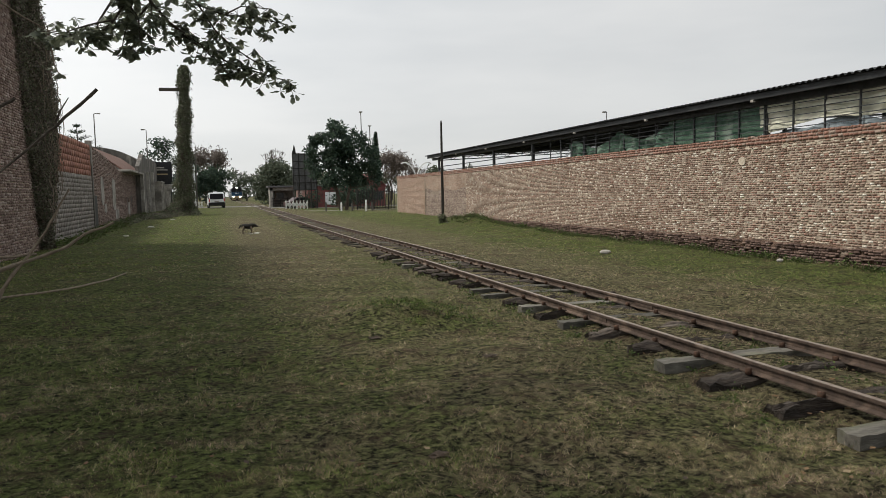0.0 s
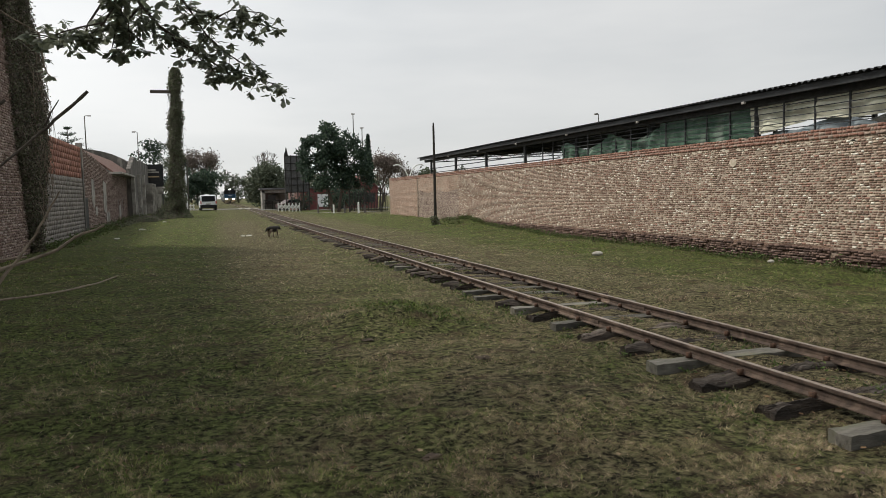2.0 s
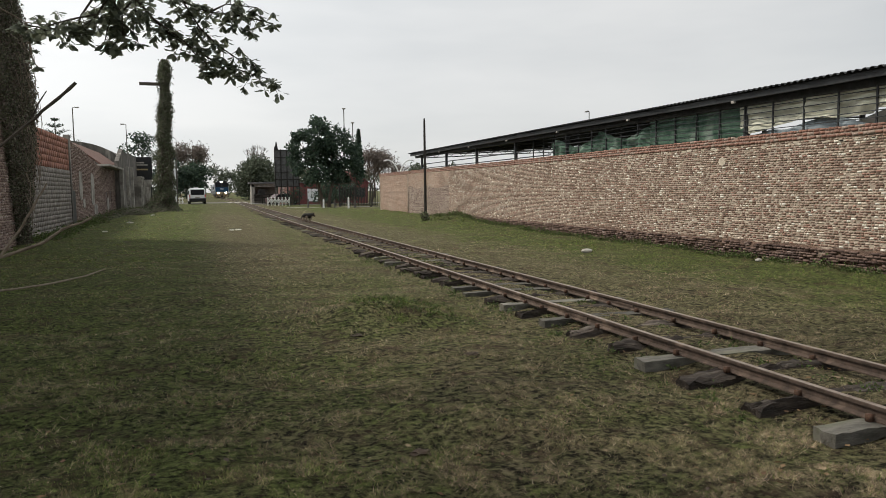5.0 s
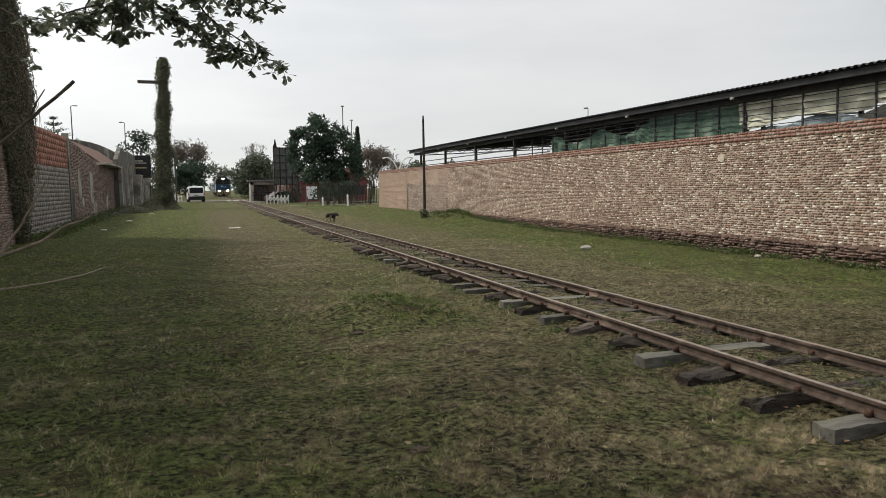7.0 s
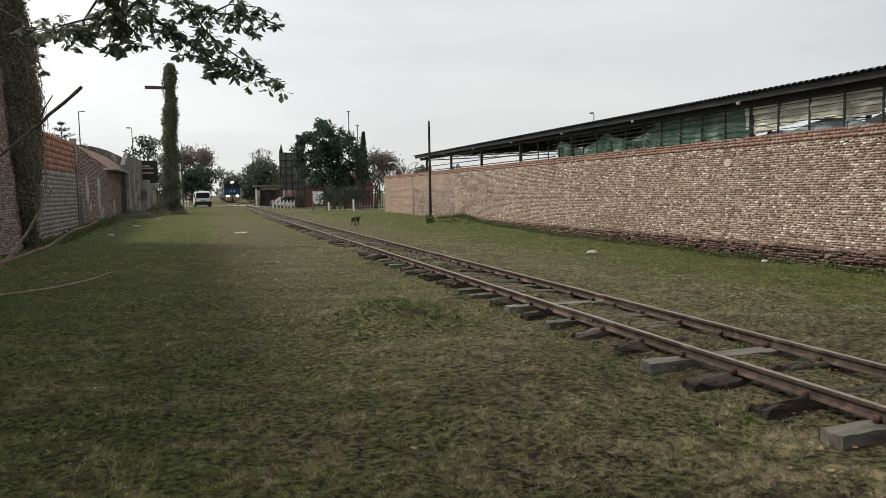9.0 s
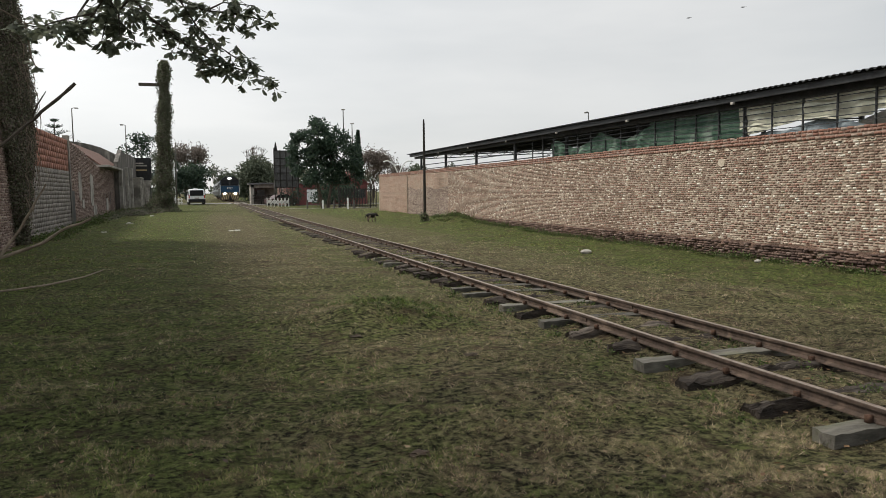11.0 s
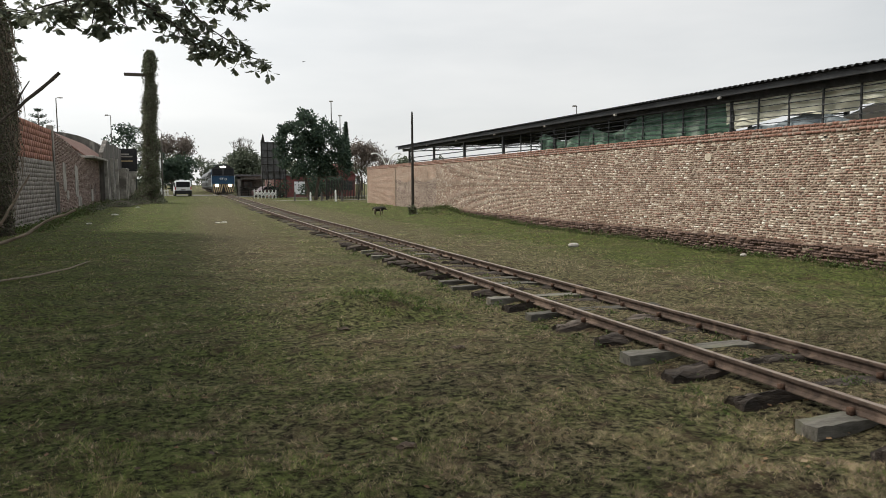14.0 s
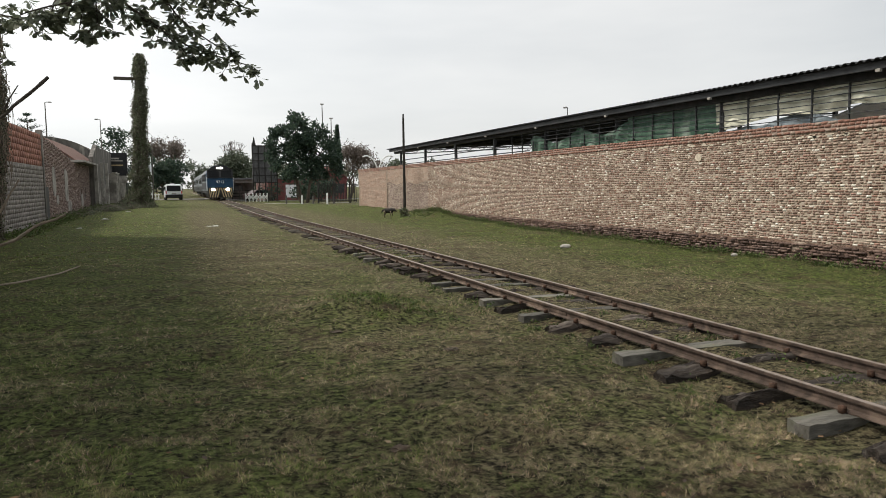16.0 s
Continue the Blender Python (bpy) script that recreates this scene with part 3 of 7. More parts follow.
        part("plaster_patch", prism(pr, WALL_X - 0.038, WALL_X + 0.005), M_PLASTER, wall, "pale round plaster patch")
    # plinth
    bm = bmesh.new()
    rows = []
    for k in range(615):
        y = -14 + 0.08 * k
        prof = [(0.07, -0.3), (0.075, 0.15), (0.10, 0.19), (0.105, 0.27), (0.10, 0.34), (0.05, 0.42), (-0.02, 0.425)]
        row = []
        for i, (d, z) in enumerate(prof):
            q = noise.noise_vector((y * 2.2, z * 7, 3.1)) * 0.045 + noise.noise_vector((y * 6.5, z * 19, 8.7)) * 0.03
            row.append(bm.verts.new((WALL_X - d + (q.x if 0 < i < 6 else 0), y + q.y, z + (q.z if 1 < i < 6 else 0))))
        rows.append(row)
    for q, w in zip(rows, rows[1:]):
        for i in range(6):
            bm.faces.new((q[i], q[i + 1], w[i + 1], w[i]))
    bmesh.ops.recalc_face_normals(bm, faces=bm.faces)
    part("plinth", bm, M_PLINTH, wall, "projecting dark rendered plinth")
    c, s = brick_field(WALL_X - 0.11, -2, 35.2, -0.03, 0.40, rng, depth=0.06, length=0.19, course=0.061, ragged=0.14, jitter=0.011)
    part_np("plinth_brick_course", *boxes_np(c, s), M_BRICK_PLINTH, wall, kind="stuff")
    # buttress strips between the stretches
    for y, t in ((45.8, 0.03), (53.55, 0.02)):
        part("pier", box((WALL_X - 0.03 - t, y - 0.06, -0.2), (WALL_X, y + 0.06, 2.82), 0.01), M_MORTAR, wall)


build_right_wall()


def build_left_walls():
    rng = np.random.default_rng(8)
    # tall old brick gable with the creeper
    a = thing("wall_west", (0, 0, 0), "tall dark weathered brick wall of an old shed", "wall", kind="structure")
    part("core", box((-6.8, 8, -0.3), (-6.225, 30.6, 9.7)), M_MORTAR, a)
    c, s = brick_field(-6.22, 8, 30.6, 0.0, 9.65, rng, facing=1, length=0.25, course=0.085, joint=0.016, jitter=0.012)
    part_np("brickwork", *boxes_np(c, s), M_BRICK_DARK, a, kind="stuff")
    # grey block wall with hollow red bricks on top
    b = thing("wall_block", (0, 0, 0), "grey rendered block wall topped with red hollow bricks", "wall", kind="structure")
    part("mortar_face", box((-7.0, 30.7, -0.3), (-6.7515, 44.1, 3.08)), M_CONC, b, "grey stained cement mortar")
    c, s = brick_field(-6.775, 30.7, 44.1, -0.05, 3.10, rng, facing=1, length=0.40, course=0.205, joint=0.005, jitter=0.001, depth=0.05)
    s[:, 2] = 0.218
    part_np("cement_block", *boxes_np(c, s), M_BLOCK, b, "weathered grey cement blocks", kind="stuff")
    rows = 6
    meshes = [mesh_np("hollow_brick", *boxes_np([(0, 0, 0)], [(0.14, 0.50 - 0.002 * k, 0.268)]), M_HOLLOW) for k in range(3)]
    for r in range(rows):
        y = 30.8 - (0.26 if r % 2 else 0)
        while y < 43.6:
            if y > 30.7:
                o = new("hollow_brick", meshes[int(rng.integers(3))])
                o.parent = b
                o.location = (-6.83 + rng.uniform(-0.004, 0.004), y + 0.26, 3.08 + 0.285 * r + 0.142 + rng.uniform(-0.006, 0.006))
            y += 0.52
    part("mortar", box((-6.90, 30.75, 3.08), (-6.764, 44.1, 3.08 + 0.285 * rows)), M_MORTAR_RED, b)
    part("pier", box((-7.0, 44.05, -0.3), (-6.70, 44.4, 5.05), 0.02), M_CONC_DARK, b, "dark cement pier")
    # old brick outbuilding with a broken sloping top
    d = thing("wall_outbuilding", (0, 0, 0), "old brick outbuilding wall with patched plaster and slot windows", "wall", kind="structure")
    x = -7.0
    part("core", prism([(44.4, -0.3), (44.4, 4.95), (50.5, 4.6), (58.5, 3.8), (68.2, 3.8), (68.2, -0.3)], x - 0.35, x - 0.035), M_MORTAR, d)
    c, s = brick_field(x, 44.4, 68.2, 0.0, 4.95, rng, facing=1, length=0.26, course=0.085, joint=0.016, jitter=0.012, depth=0.07)
    top = np.where(c[:, 1] < 50.5, 4.95 - 0.073 * (c[:, 1] - 45.7), np.where(c[:, 1] < 58.5, 4.6 - 0.1 * (c[:, 1] - 50.5), 3.8))
    hole = np.zeros(len(c), bool)
    for hy, hw, h0, h1 in ((62.1, 0.32, 0.95, 1.95), (64.9, 0.36, 0.95, 2.05)):
        hole |= (abs(c[:, 1] - hy) < hw) & (c[:, 2] > h0) & (c[:, 2] < h1)
    ok = (c[:, 2] < top - 0.05 + rng.uniform(-0.05, 0.05, len(c))) & ~hole
    part_np("brickwork", *boxes_np(c[ok], s[ok]), M_BRICK_DARK, d, kind="stuff")
    # black panels at the back of the slots stand for the shade inside
    for hy, hw, h0, h1 in ((62.1, 0.30, 1.0, 1.9), (64.9, 0.34, 1.0, 2.0)):
        part("slot_window", box((x - 0.034, hy - hw, h0), (x - 0.01, hy + hw, h1)), M_BLACK, d, "narrow slot window, black panel for its inner shade")
    for y, z, w, h in ((49.2, 2.35, 0.6, 0.95), (54.3, 2.1, 0.8, 1.15), (50.2, 1.2, 0.5, 0.3), (62.5, 1.0, 0.7, 0.5), (55.5, 0.7, 0.9, 0.35)):
        n = 12
        pr = [(y + w * (abs(math.cos(t)) ** 0.4 * (1 if math.cos(t) > 0 else -1)) * rng.uniform(0.85, 1.05), z + h * (abs(math.sin(t)) ** 0.4 * (1 if math.sin(t) > 0 else -1)) * rng.uniform(0.85, 1.05)) for t in [2 * math.pi * (j + 0.5) / n for j in range(n)]]
        part("plaster_patch", prism(pr, x + 0.02, x + 0.05), M_CONC_PALE, d, "pale plaster patch")
    part("canopy", box((x - 1.0, 58.8, 3.82), (x + 0.75, 68.6, 3.98), 0.03), M_CONC_PALE, d, "thin concrete canopy slab")
    # black slab painted in for the shade inside the opening
    part("doorway", box((x - 0.02, 46.0, 0.0), (x + 0.055, 46.9, 2.0)), M_BLACK, d, "open doorway, black slab for its inner shade")
    # stained concrete frame of a ruined building
    e = thing("wall_ruin", (0, 0, 0), "stained concrete wall with pale columns", "wall", kind="structure")
    part("panel", prism([(68.3, -0.3), (68.3, 4.6), (72.0, 5.85), (74.0, 5.6), (80.0, 5.8), (88.0, 5.6), (92.0, 4.9), (92.0, -0.3)], -6.95, -6.6), M_CONC_DARK, e)
    for y, w, h in ((69.0, 0.30, 4.0), (74.2, 0.16, 4.3), (79.2, 0.28, 4.4)):
        part("column", box((-6.65, y - w, -0.3), (-6.35, y + w, h), 0.02), M_CONC_PALE, e, "pale concrete column")
    part("far_wall", box((-6.58, 82.3, -0.3), (-5.9, 95, 3.45), 0.02), M_CONC, e, "low grey boundary wall")
    part("far_coping", box((-6.26, 82.2, 3.45), (-5.84, 95, 3.58), 0.02), M_CONC_PALE, e)
    for k in range(6):
        part("far_column", box((-5.92, 82.6 + 2.4 * k, -0.3), (-5.76, 82.95 + 2.4 * k, 3.45), 0.02), M_CONC_PALE, e)


build_left_walls()


# ---- the railway track ----
def rail_section(x, y0, y1):
    """Flat-bottomed rail, 11 cm high, pulled along the track's line."""
    prof = [(-0.055, -0.11), (0.055, -0.11), (0.055, -0.10), (0.010, -0.085), (0.008, -0.035), (0.030, -0.028), (0.032, -0.004), (0.026, 0.0),
            (-0.026, 0.0), (-0.032, -0.004), (-0.030, -0.028), (-0.008, -0.035), (-0.010, -0.085), (-0.055, -0.10)]
    ys = np.concatenate([np.arange(y0, 40, 2.0), np.arange(40, y1 + 1, 6.0)])
    bm = bmesh.new()
    rings = [[bm.verts.new((track_x(y) + x + a, y, rail_z(y) + b)) for a, b in prof] for y in ys]
    n = len(prof)
    for q, w in zip(rings, rings[1:]):
        for k in range(n):
            fc = bm.faces.new((q[k], q[(k + 1) % n], w[(k + 1) % n], w[k]))
            fc.material_index = 1 if k == 7 else 0
    bmesh.ops.recalc_face_normals(bm, faces=bm.faces)
    return bm


def sleeper_mesh(k, rng):
    """A sleeper 2 m long: a split rotten timber, or a flat weathered slab."""
    bm = bmesh.new()
    pale = k >= 4
    w, h = (0.20, 0.12) if pale else (0.23, 0.16)
    add_box(bm, (-1.0, -w / 2, -h), (1.0, w / 2, 0))
    bmesh.ops.subdivide_edges(bm, edges=[e for e in bm.edges if abs(e.verts[0].co.x - e.verts[1].co.x) > 1], cuts=26)
    bmesh.ops.subdivide_edges(bm, edges=[e for e in bm.edges if abs(e.verts[0].co.y - e.verts[1].co.y) > 0.1], cuts=4)
    for v in bm.verts:
        p = v.co
        amp = 0.014 if pale else 0.055
        q = noise.noise_vector(Vector((p.x * 2.5, p.y * 9, p.z * 7 + 13 * k)))
        q = q + 0.55 * noise.noise_vector(Vector((p.x * 9, p.y * 26, p.z * 22 + 7 * k)))
        v.co += Vector((q.x * amp * 1.5, q.y * amp, q.z * amp))
        if not pale:
            edge = abs(p.y) / (w / 2)
            v.co.z -= 0.030 * edge ** 3 * (p.z > -0.05) + 0.02 * max(0.0, abs(p.x) - 0.8) / 0.2
            v.co.y *= 1 - 0.22 * max(0.0, abs(p.x) - 0.75) / 0.25 * (0.5 + 0.5 * rng.random())
    bmesh.ops.recalc_face_normals(bm, faces=bm.faces)
    me = bpy.data.meshes.new("sleeper")
    bm.to_mesh(me)
    bm.free()
    me.materials.append(M_SLEEPER_PALE if pale else M_SLEEPER)
    return me


def build_track():
    rng = random.Random(3)
    tr = thing("railway_track", (0, 0, 0), "single metre-gauge railway track with rusty rails and old sleepers", "railway track")
    for side in (-0.535, 0.535):
        part("rail", rail_section(side, -8, 260), [M_RAIL, M_RAILTOP], tr, "rusty flat-bottomed steel rail")
    kinds = [sleeper_mesh(k, rng) for k in range(6)]
    near = [(-0.3, 5), (0.45, 1), (1.2, 0), (1.95, 3), (2.65, 4), (3.20, 2), (3.78, 4), (4.45, 0), (5.32, 1), (6.0, 5), (6.75, 2), (7.55, 3), (8.32, 4), (9.0, 0), (9.62, 5), (10.35, 2)]
    y = 11.0
    rows = list(near)
    while y < 112:
        rows.append((y, rng.choice((0, 1, 2, 3, 0, 1, 2, 4, 5))))
        y += rng.uniform(0.62, 0.80)
    for y, k in rows:
        o = new("sleeper", kinds[k])
        o.parent = tr
        o.matrix_basis = pose(track_x(y) + rng.uniform(-0.07, 0.07), y, rail_z(y) - 0.108 - rng.uniform(0, 0.006), rng.uniform(-1, 1), rng.uniform(-0.5, 0.5), rng.uniform(-2.5, 2.5))
    # spikes and clips
    cs, ss = [], []
    for y, k in rows:
        if y < 45:
            for side in (-0.535, 0.535):
                for dx in (-0.075, 0.075):
                    cs.append((track_x(y) + side + dx, y + rng.uniform(-0.05, 0.05), rail_z(y) - 0.083))
                    ss.append((0.045, 0.04, 0.055))
    part_np("rail_fastening", *boxes_np(cs, ss), M_RUSTIRON, tr, kind="stuff")
    for y in (8.1, 21.6, 33.5):
        for side in (-0.535, 0.535):
            yy = y + (0.6 if side > 0 else 0)
            part("fishplate", box((track_x(yy) + side - 0.024, yy - 0.22, rail_z(yy) - 0.083), (track_x(yy) + side + 0.024, yy + 0.22, rail_z(yy) - 0.04), 0.006), M_RAIL, tr)
    # planks of the level crossing
    for dx, w in ((-0.95, 0.5), (0.0, 0.8), (0.95, 0.5)):
        bm = bmesh.new()
        for k in range(3):
            add_box(bm, (track_x(99) + dx - w / 2, 95 + 2.6 * k, 0.18), (track_x(99) + dx + w / 2, 97.5 + 2.6 * k, 0.42), 0.02)
        part("crossing_slab", bm, M_CONC_PALE, tr, "pale concrete crossing slab")


build_track()


# ---- the roofed market yard behind the wall ----
def wavy_sheet(y0, y1, top, bottom, x, seed, ny=40, nz=10, amp=0.05, thick=0.012):
    """A hanging cloth between y0 and y1; top and bottom are functions of y."""
    v, rng = [], np.random.default_rng(seed)
    ph = rng.uniform(0, 6, 4)
    for side in (0, 1):
        for i in range(ny + 1):
            y = y0 + (y1 - y0) * i / ny
            for j in range(nz + 1):
                z = top(y) + (bottom(y) - top(y)) * j / nz
                k = j / nz
                off = amp * (math.sin(3.1 * y + ph[0] + 2 * k) + 0.6 * math.sin(7.3 * y + ph[1] - 3 * k) + 0.5 * math.sin(9 * k + ph[2] + y))
                v.append((x + off * (0.4 + 0.6 * k) + side * thick, y, z))
    m = nz + 1
    f = []
    n1 = (ny + 1) * m
    for i in range(ny):
        for j in range(nz):
            a = i * m + j
            f.append((a, a + 1, a + m + 1, a + m))
            f.append((n1 + a, n1 + a + m, n1 + a + m + 1, n1 + a + 1))
    return v, f


SHED_X = 15.6


def build_shed():
    sh = thing("market_shed", (0, 0, 0), "long open-sided market shed with a dark corrugated roof", "shed")
    # corrugated roof: trapezoid ribs 20 cm apart, running down the slope
    bm = bmesh.new()
    ys, zs = [], []
    y = -8.0
    while y < 52.3:
        ys += [y, y + 0.05, y + 0.12, y + 0.17]
        zs += [0, 0.045, 0.045, 0]
        y += 0.21
    ends = []
    for x, dz in ((15.0, 0.0), (27.0, 0.55)):
        ends.append(([bm.verts.new((x, a, 4.50 + dz + b)) for a, b in zip(ys, zs)], [bm.verts.new((x, a, 4.485 + dz + b)) for a, b in zip(ys, zs)]))
    for k in range(len(ys) - 1):
        bm.faces.new((ends[0][0][k], ends[0][0][k + 1], ends[1][0][k + 1], ends[1][0][k]))
        bm.faces.new((ends[0][1][k + 1], ends[0][1][k], ends[1][1][k], ends[1][1][k + 1]))
        bm.faces.new((ends[0][0][k + 1], ends[0][0][k], ends[0][1][k], ends[0][1][k + 1]))
    part("roof", bm, M_ROOF, sh, "dark corrugated sheet roof")
    part("fascia", box((15.12, -8, 4.30), (15.20, 52.2, 4.48), 0.01), M_ROOF, sh, "black eaves beam")
    part("eaves_beam", box((15.5, -8, 4.16), (15.72, 52.2, 4.34), 0.01), M_STEEL, sh)
    for k in range(5):
        x = 17.6 + 2.1 * k
        part("purlin", box((x, -8, 4.36 + 0.046 * (x - 15)), (x + 0.09, 52.2, 4.47 + 0.046 * (x - 15)), 0.005), M_STEEL, sh)
    ypost = [50.75 - 5.53 * k for k in range(11)]
    for y in ypost:
        part("post", box((SHED_X - 0.07, y - 0.07, 0), (SHED_X + 0.07, y + 0.07, 4.18), 0.01), M_STEEL, sh)
        part("post", box((26.4, y - 0.08, 0), (26.56, y + 0.08, 4.9), 0.01), M_STEEL, sh)
        # lattice rafter
        bm = bmesh.new()
        add_tube(bm, [(15.3, y, 4.40), (26.8, y, 4.95)], 0.05, 4)
        add_tube(bm, [(15.6, y, 4.12), (26.4, y, 4.60)], 0.035, 4)
        for j in range(10):
            x = 15.6 + 1.08 * j
            add_tube(bm, [(x, y, 4.12 + 0.0444 * (x - 15.6)), (x + 0.54, y, 4.44 + 0.0478 * (x - 15.06))], 0.02, 4)
            add_tube(bm, [(x + 0.54, y, 4.44 + 0.0478 * (x - 15.06)), (x + 1.08, y, 4.16 + 0.0444 * (x - 15.1))], 0.02, 4)
        part("rafter", bm, M_STEEL, sh)
        part("bracket_lamp", box((15.04, y - 0.06, 4.22), (15.12, y + 0.06, 4.30), 0.015), M_CONC_PALE, sh, "small pale eaves lamp")
    # rails and uprights of the screen over the wall
    y = 50.75
    while y > -6:
        if y < 32:
            part("upright", box((SHED_X - 0.10, y - 0.022, 2.9), (SHED_X - 0.055, y + 0.022, 4.17), 0.004), M_STEEL, sh)
        y -= 1.106
    for j in range(7):
        z = 3.06 + 0.165 * j
        part("rail", box((SHED_X - 0.125, -6, z), (SHED_X - 0.10, 30.3, z + 0.022)), M_STEEL, sh)
    for z in (3.32, 3.62):
        part("rail", box((SHED_X - 0.03, 30.3, z), (SHED_X + 0.03, 50.7, z + 0.05)), M_STEEL, sh)
    part("floor_slab", box((14.6, -8, -0.2), (40, 60, 0.08)), M_CONC, sh)
    part("back_wall", box((30.0, -8, 0), (30.25, 40, 3.0)), M_CONC_PALE, sh)

    # cloth screens
    def cloth(name, y0, y1, top, bottom, x, seed, m, label, **kw):
        v, f = wavy_sheet(y0, y1, top, bottom, x, seed, **kw)
        ob = new(name, mesh_np(name, v, f, m))
        ob.data.polygons.foreach_set("use_smooth", np.ones(len(f), dtype=bool))
        tagged(ob, label, name.replace("_", " "))

    cloth("shade_net", 17.70, 22.4, lambda y: 4.14, lambda y: 3.0, SHED_X - 0.02, 1, M_NET, "stretched green shade net behind the rails", amp=0.02)
    cloth("shade_net", 22.3, 30.2, lambda y: 4.08 - 0.42 * abs(math.sin(0.85 * y)) ** 1.5 - 0.1 * (y > 26) , lambda y: 3.0, SHED_X - 0.02, 2, M_NET, "sagging torn green shade net under the eaves", amp=0.11, ny=120)
    cloth("tarpaulin", 4.0, 17.82, lambda y: 4.14, lambda y: 3.46 + 0.12 * (y < 13.3) + 0.05 * math.sin(2.1 * y) + 0.10 * math.sin(0.9 * y + 1.0), SHED_X - 0.02, 3, M_TARP, "creased beige tarpaulin hung along the rails", amp=0.06, ny=200)
    cloth("grey_tarpaulin", 12.7, 17.75, lambda y: float(np.interp(y, (12.7, 14.8, 15.7, 17.8), (3.16, 3.60, 3.40, 3.30))) + 0.03 * math.sin(5 * y), lambda y: 2.7, SHED_X + 0.02, 4, M_TARP_GREY, "crumpled grey tarpaulin over stacked goods", amp=0.09)
    # tents behind the screen
    for x, y, m in ((17.4, 12.9, M_WHITE),):
        t = thing("market_tent", (x, y, 0), "white ridge tent in the market yard", "tent")
        w, h, e = 2.3, 3.72, 3.05
        bm = prism([(-w, e), (0, h), (w, e), (w, e - 0.25), (w - 0.03, e - 0.25), (w - 0.03, e - 0.02), (0, h - 0.03), (-w + 0.03, e - 0.02), (-w + 0.03, e - 0.25), (-w, e - 0.25)], -1.5, 2.0)
        part("canopy", bm, m, t)
        for sx in (-1.4, 1.9):
            for sy in (-w + 0.1, w - 0.1):
                part("leg", box((sx - 0.03, sy - 0.03, 0.08), (sx + 0.03, sy + 0.03, e)), M_STEEL, t)
    # white sheeted stalls far inside
    for k in range(6):
        y = 33 + 3.4 * k
        st = thing("stall", (22 + 0.5 * (k % 2), y, 0), "market stall with a white sheet roof", "stall", "stalls in the yard")
        part("sheet", prism([(-1.4, 3.15), (0, 3.45), (1.4, 3.1), (1.4, 3.06), (0, 3.41), (-1.4, 3.11)], -1.2, 1.2), M_WHITE, st)
        for sx in (-1.1, 1.1):
            for sy in (-1.3, 1.3):
                part("leg", box((sx - 0.03, sy - 0.03, 0.08), (sx + 0.03, sy + 0.03, 3.1)), M_STEEL, st)


build_shed()


def build_arch_lamp():
    a = thing("arched_frame", (16.9, 62, gz(16.9, 62)), "white double-curved tubular arch above the wall", "arch")
    part("stem", tube([(0, 0, -0.2), (0, 0, 3.2)], 0.06, 8), M_WHITEPAINT, a)
    for s in (-1, 1):
        pts = [(s * (0.05 + 1.35 * u ** 1.4), 0, 3.1 + 1.25 * math.sin(1.95 * u)) for u in np.linspace(0, 1, 10)]
        part("curved_arm", tube(pts, 0.055, 6), M_WHITEPAINT, a)


build_arch_lamp()


# ---- the bare pole by the wall ----
def build_pole():
    z = float(gz(11.2, 36.1))
    p = thing("wooden_pole", (11.25, 36.1, z), "slim dark tarred wooden pole standing in the grass", "pole")
    part("shaft", tube([(0, 0, -0.3), (0, 0, 2.5), (0, 0, 5.1), (0, 0, 5.35)], [0.085, 0.070, 0.055, 0.038], 10), M_POLE, p)
    rng = np.random.default_rng(2)
    pts = rng.normal(size=(300, 3)) * (0.10, 0.10, 0.13) + (0, 0, 0.16)
    part_np("weeds", *leaves(np.abs(pts) * np.sign(pts) * (1, 1, 1), 0.14, rng, droop=-0.6), M_IVY, p, "dark weeds round the foot", kind="stuff")
    part("foot_stone", box((0.05, -0.5, -0.1), (0.25, -0.32, 0.05), 0.03), M_CONC_DARK, p)


build_pole()


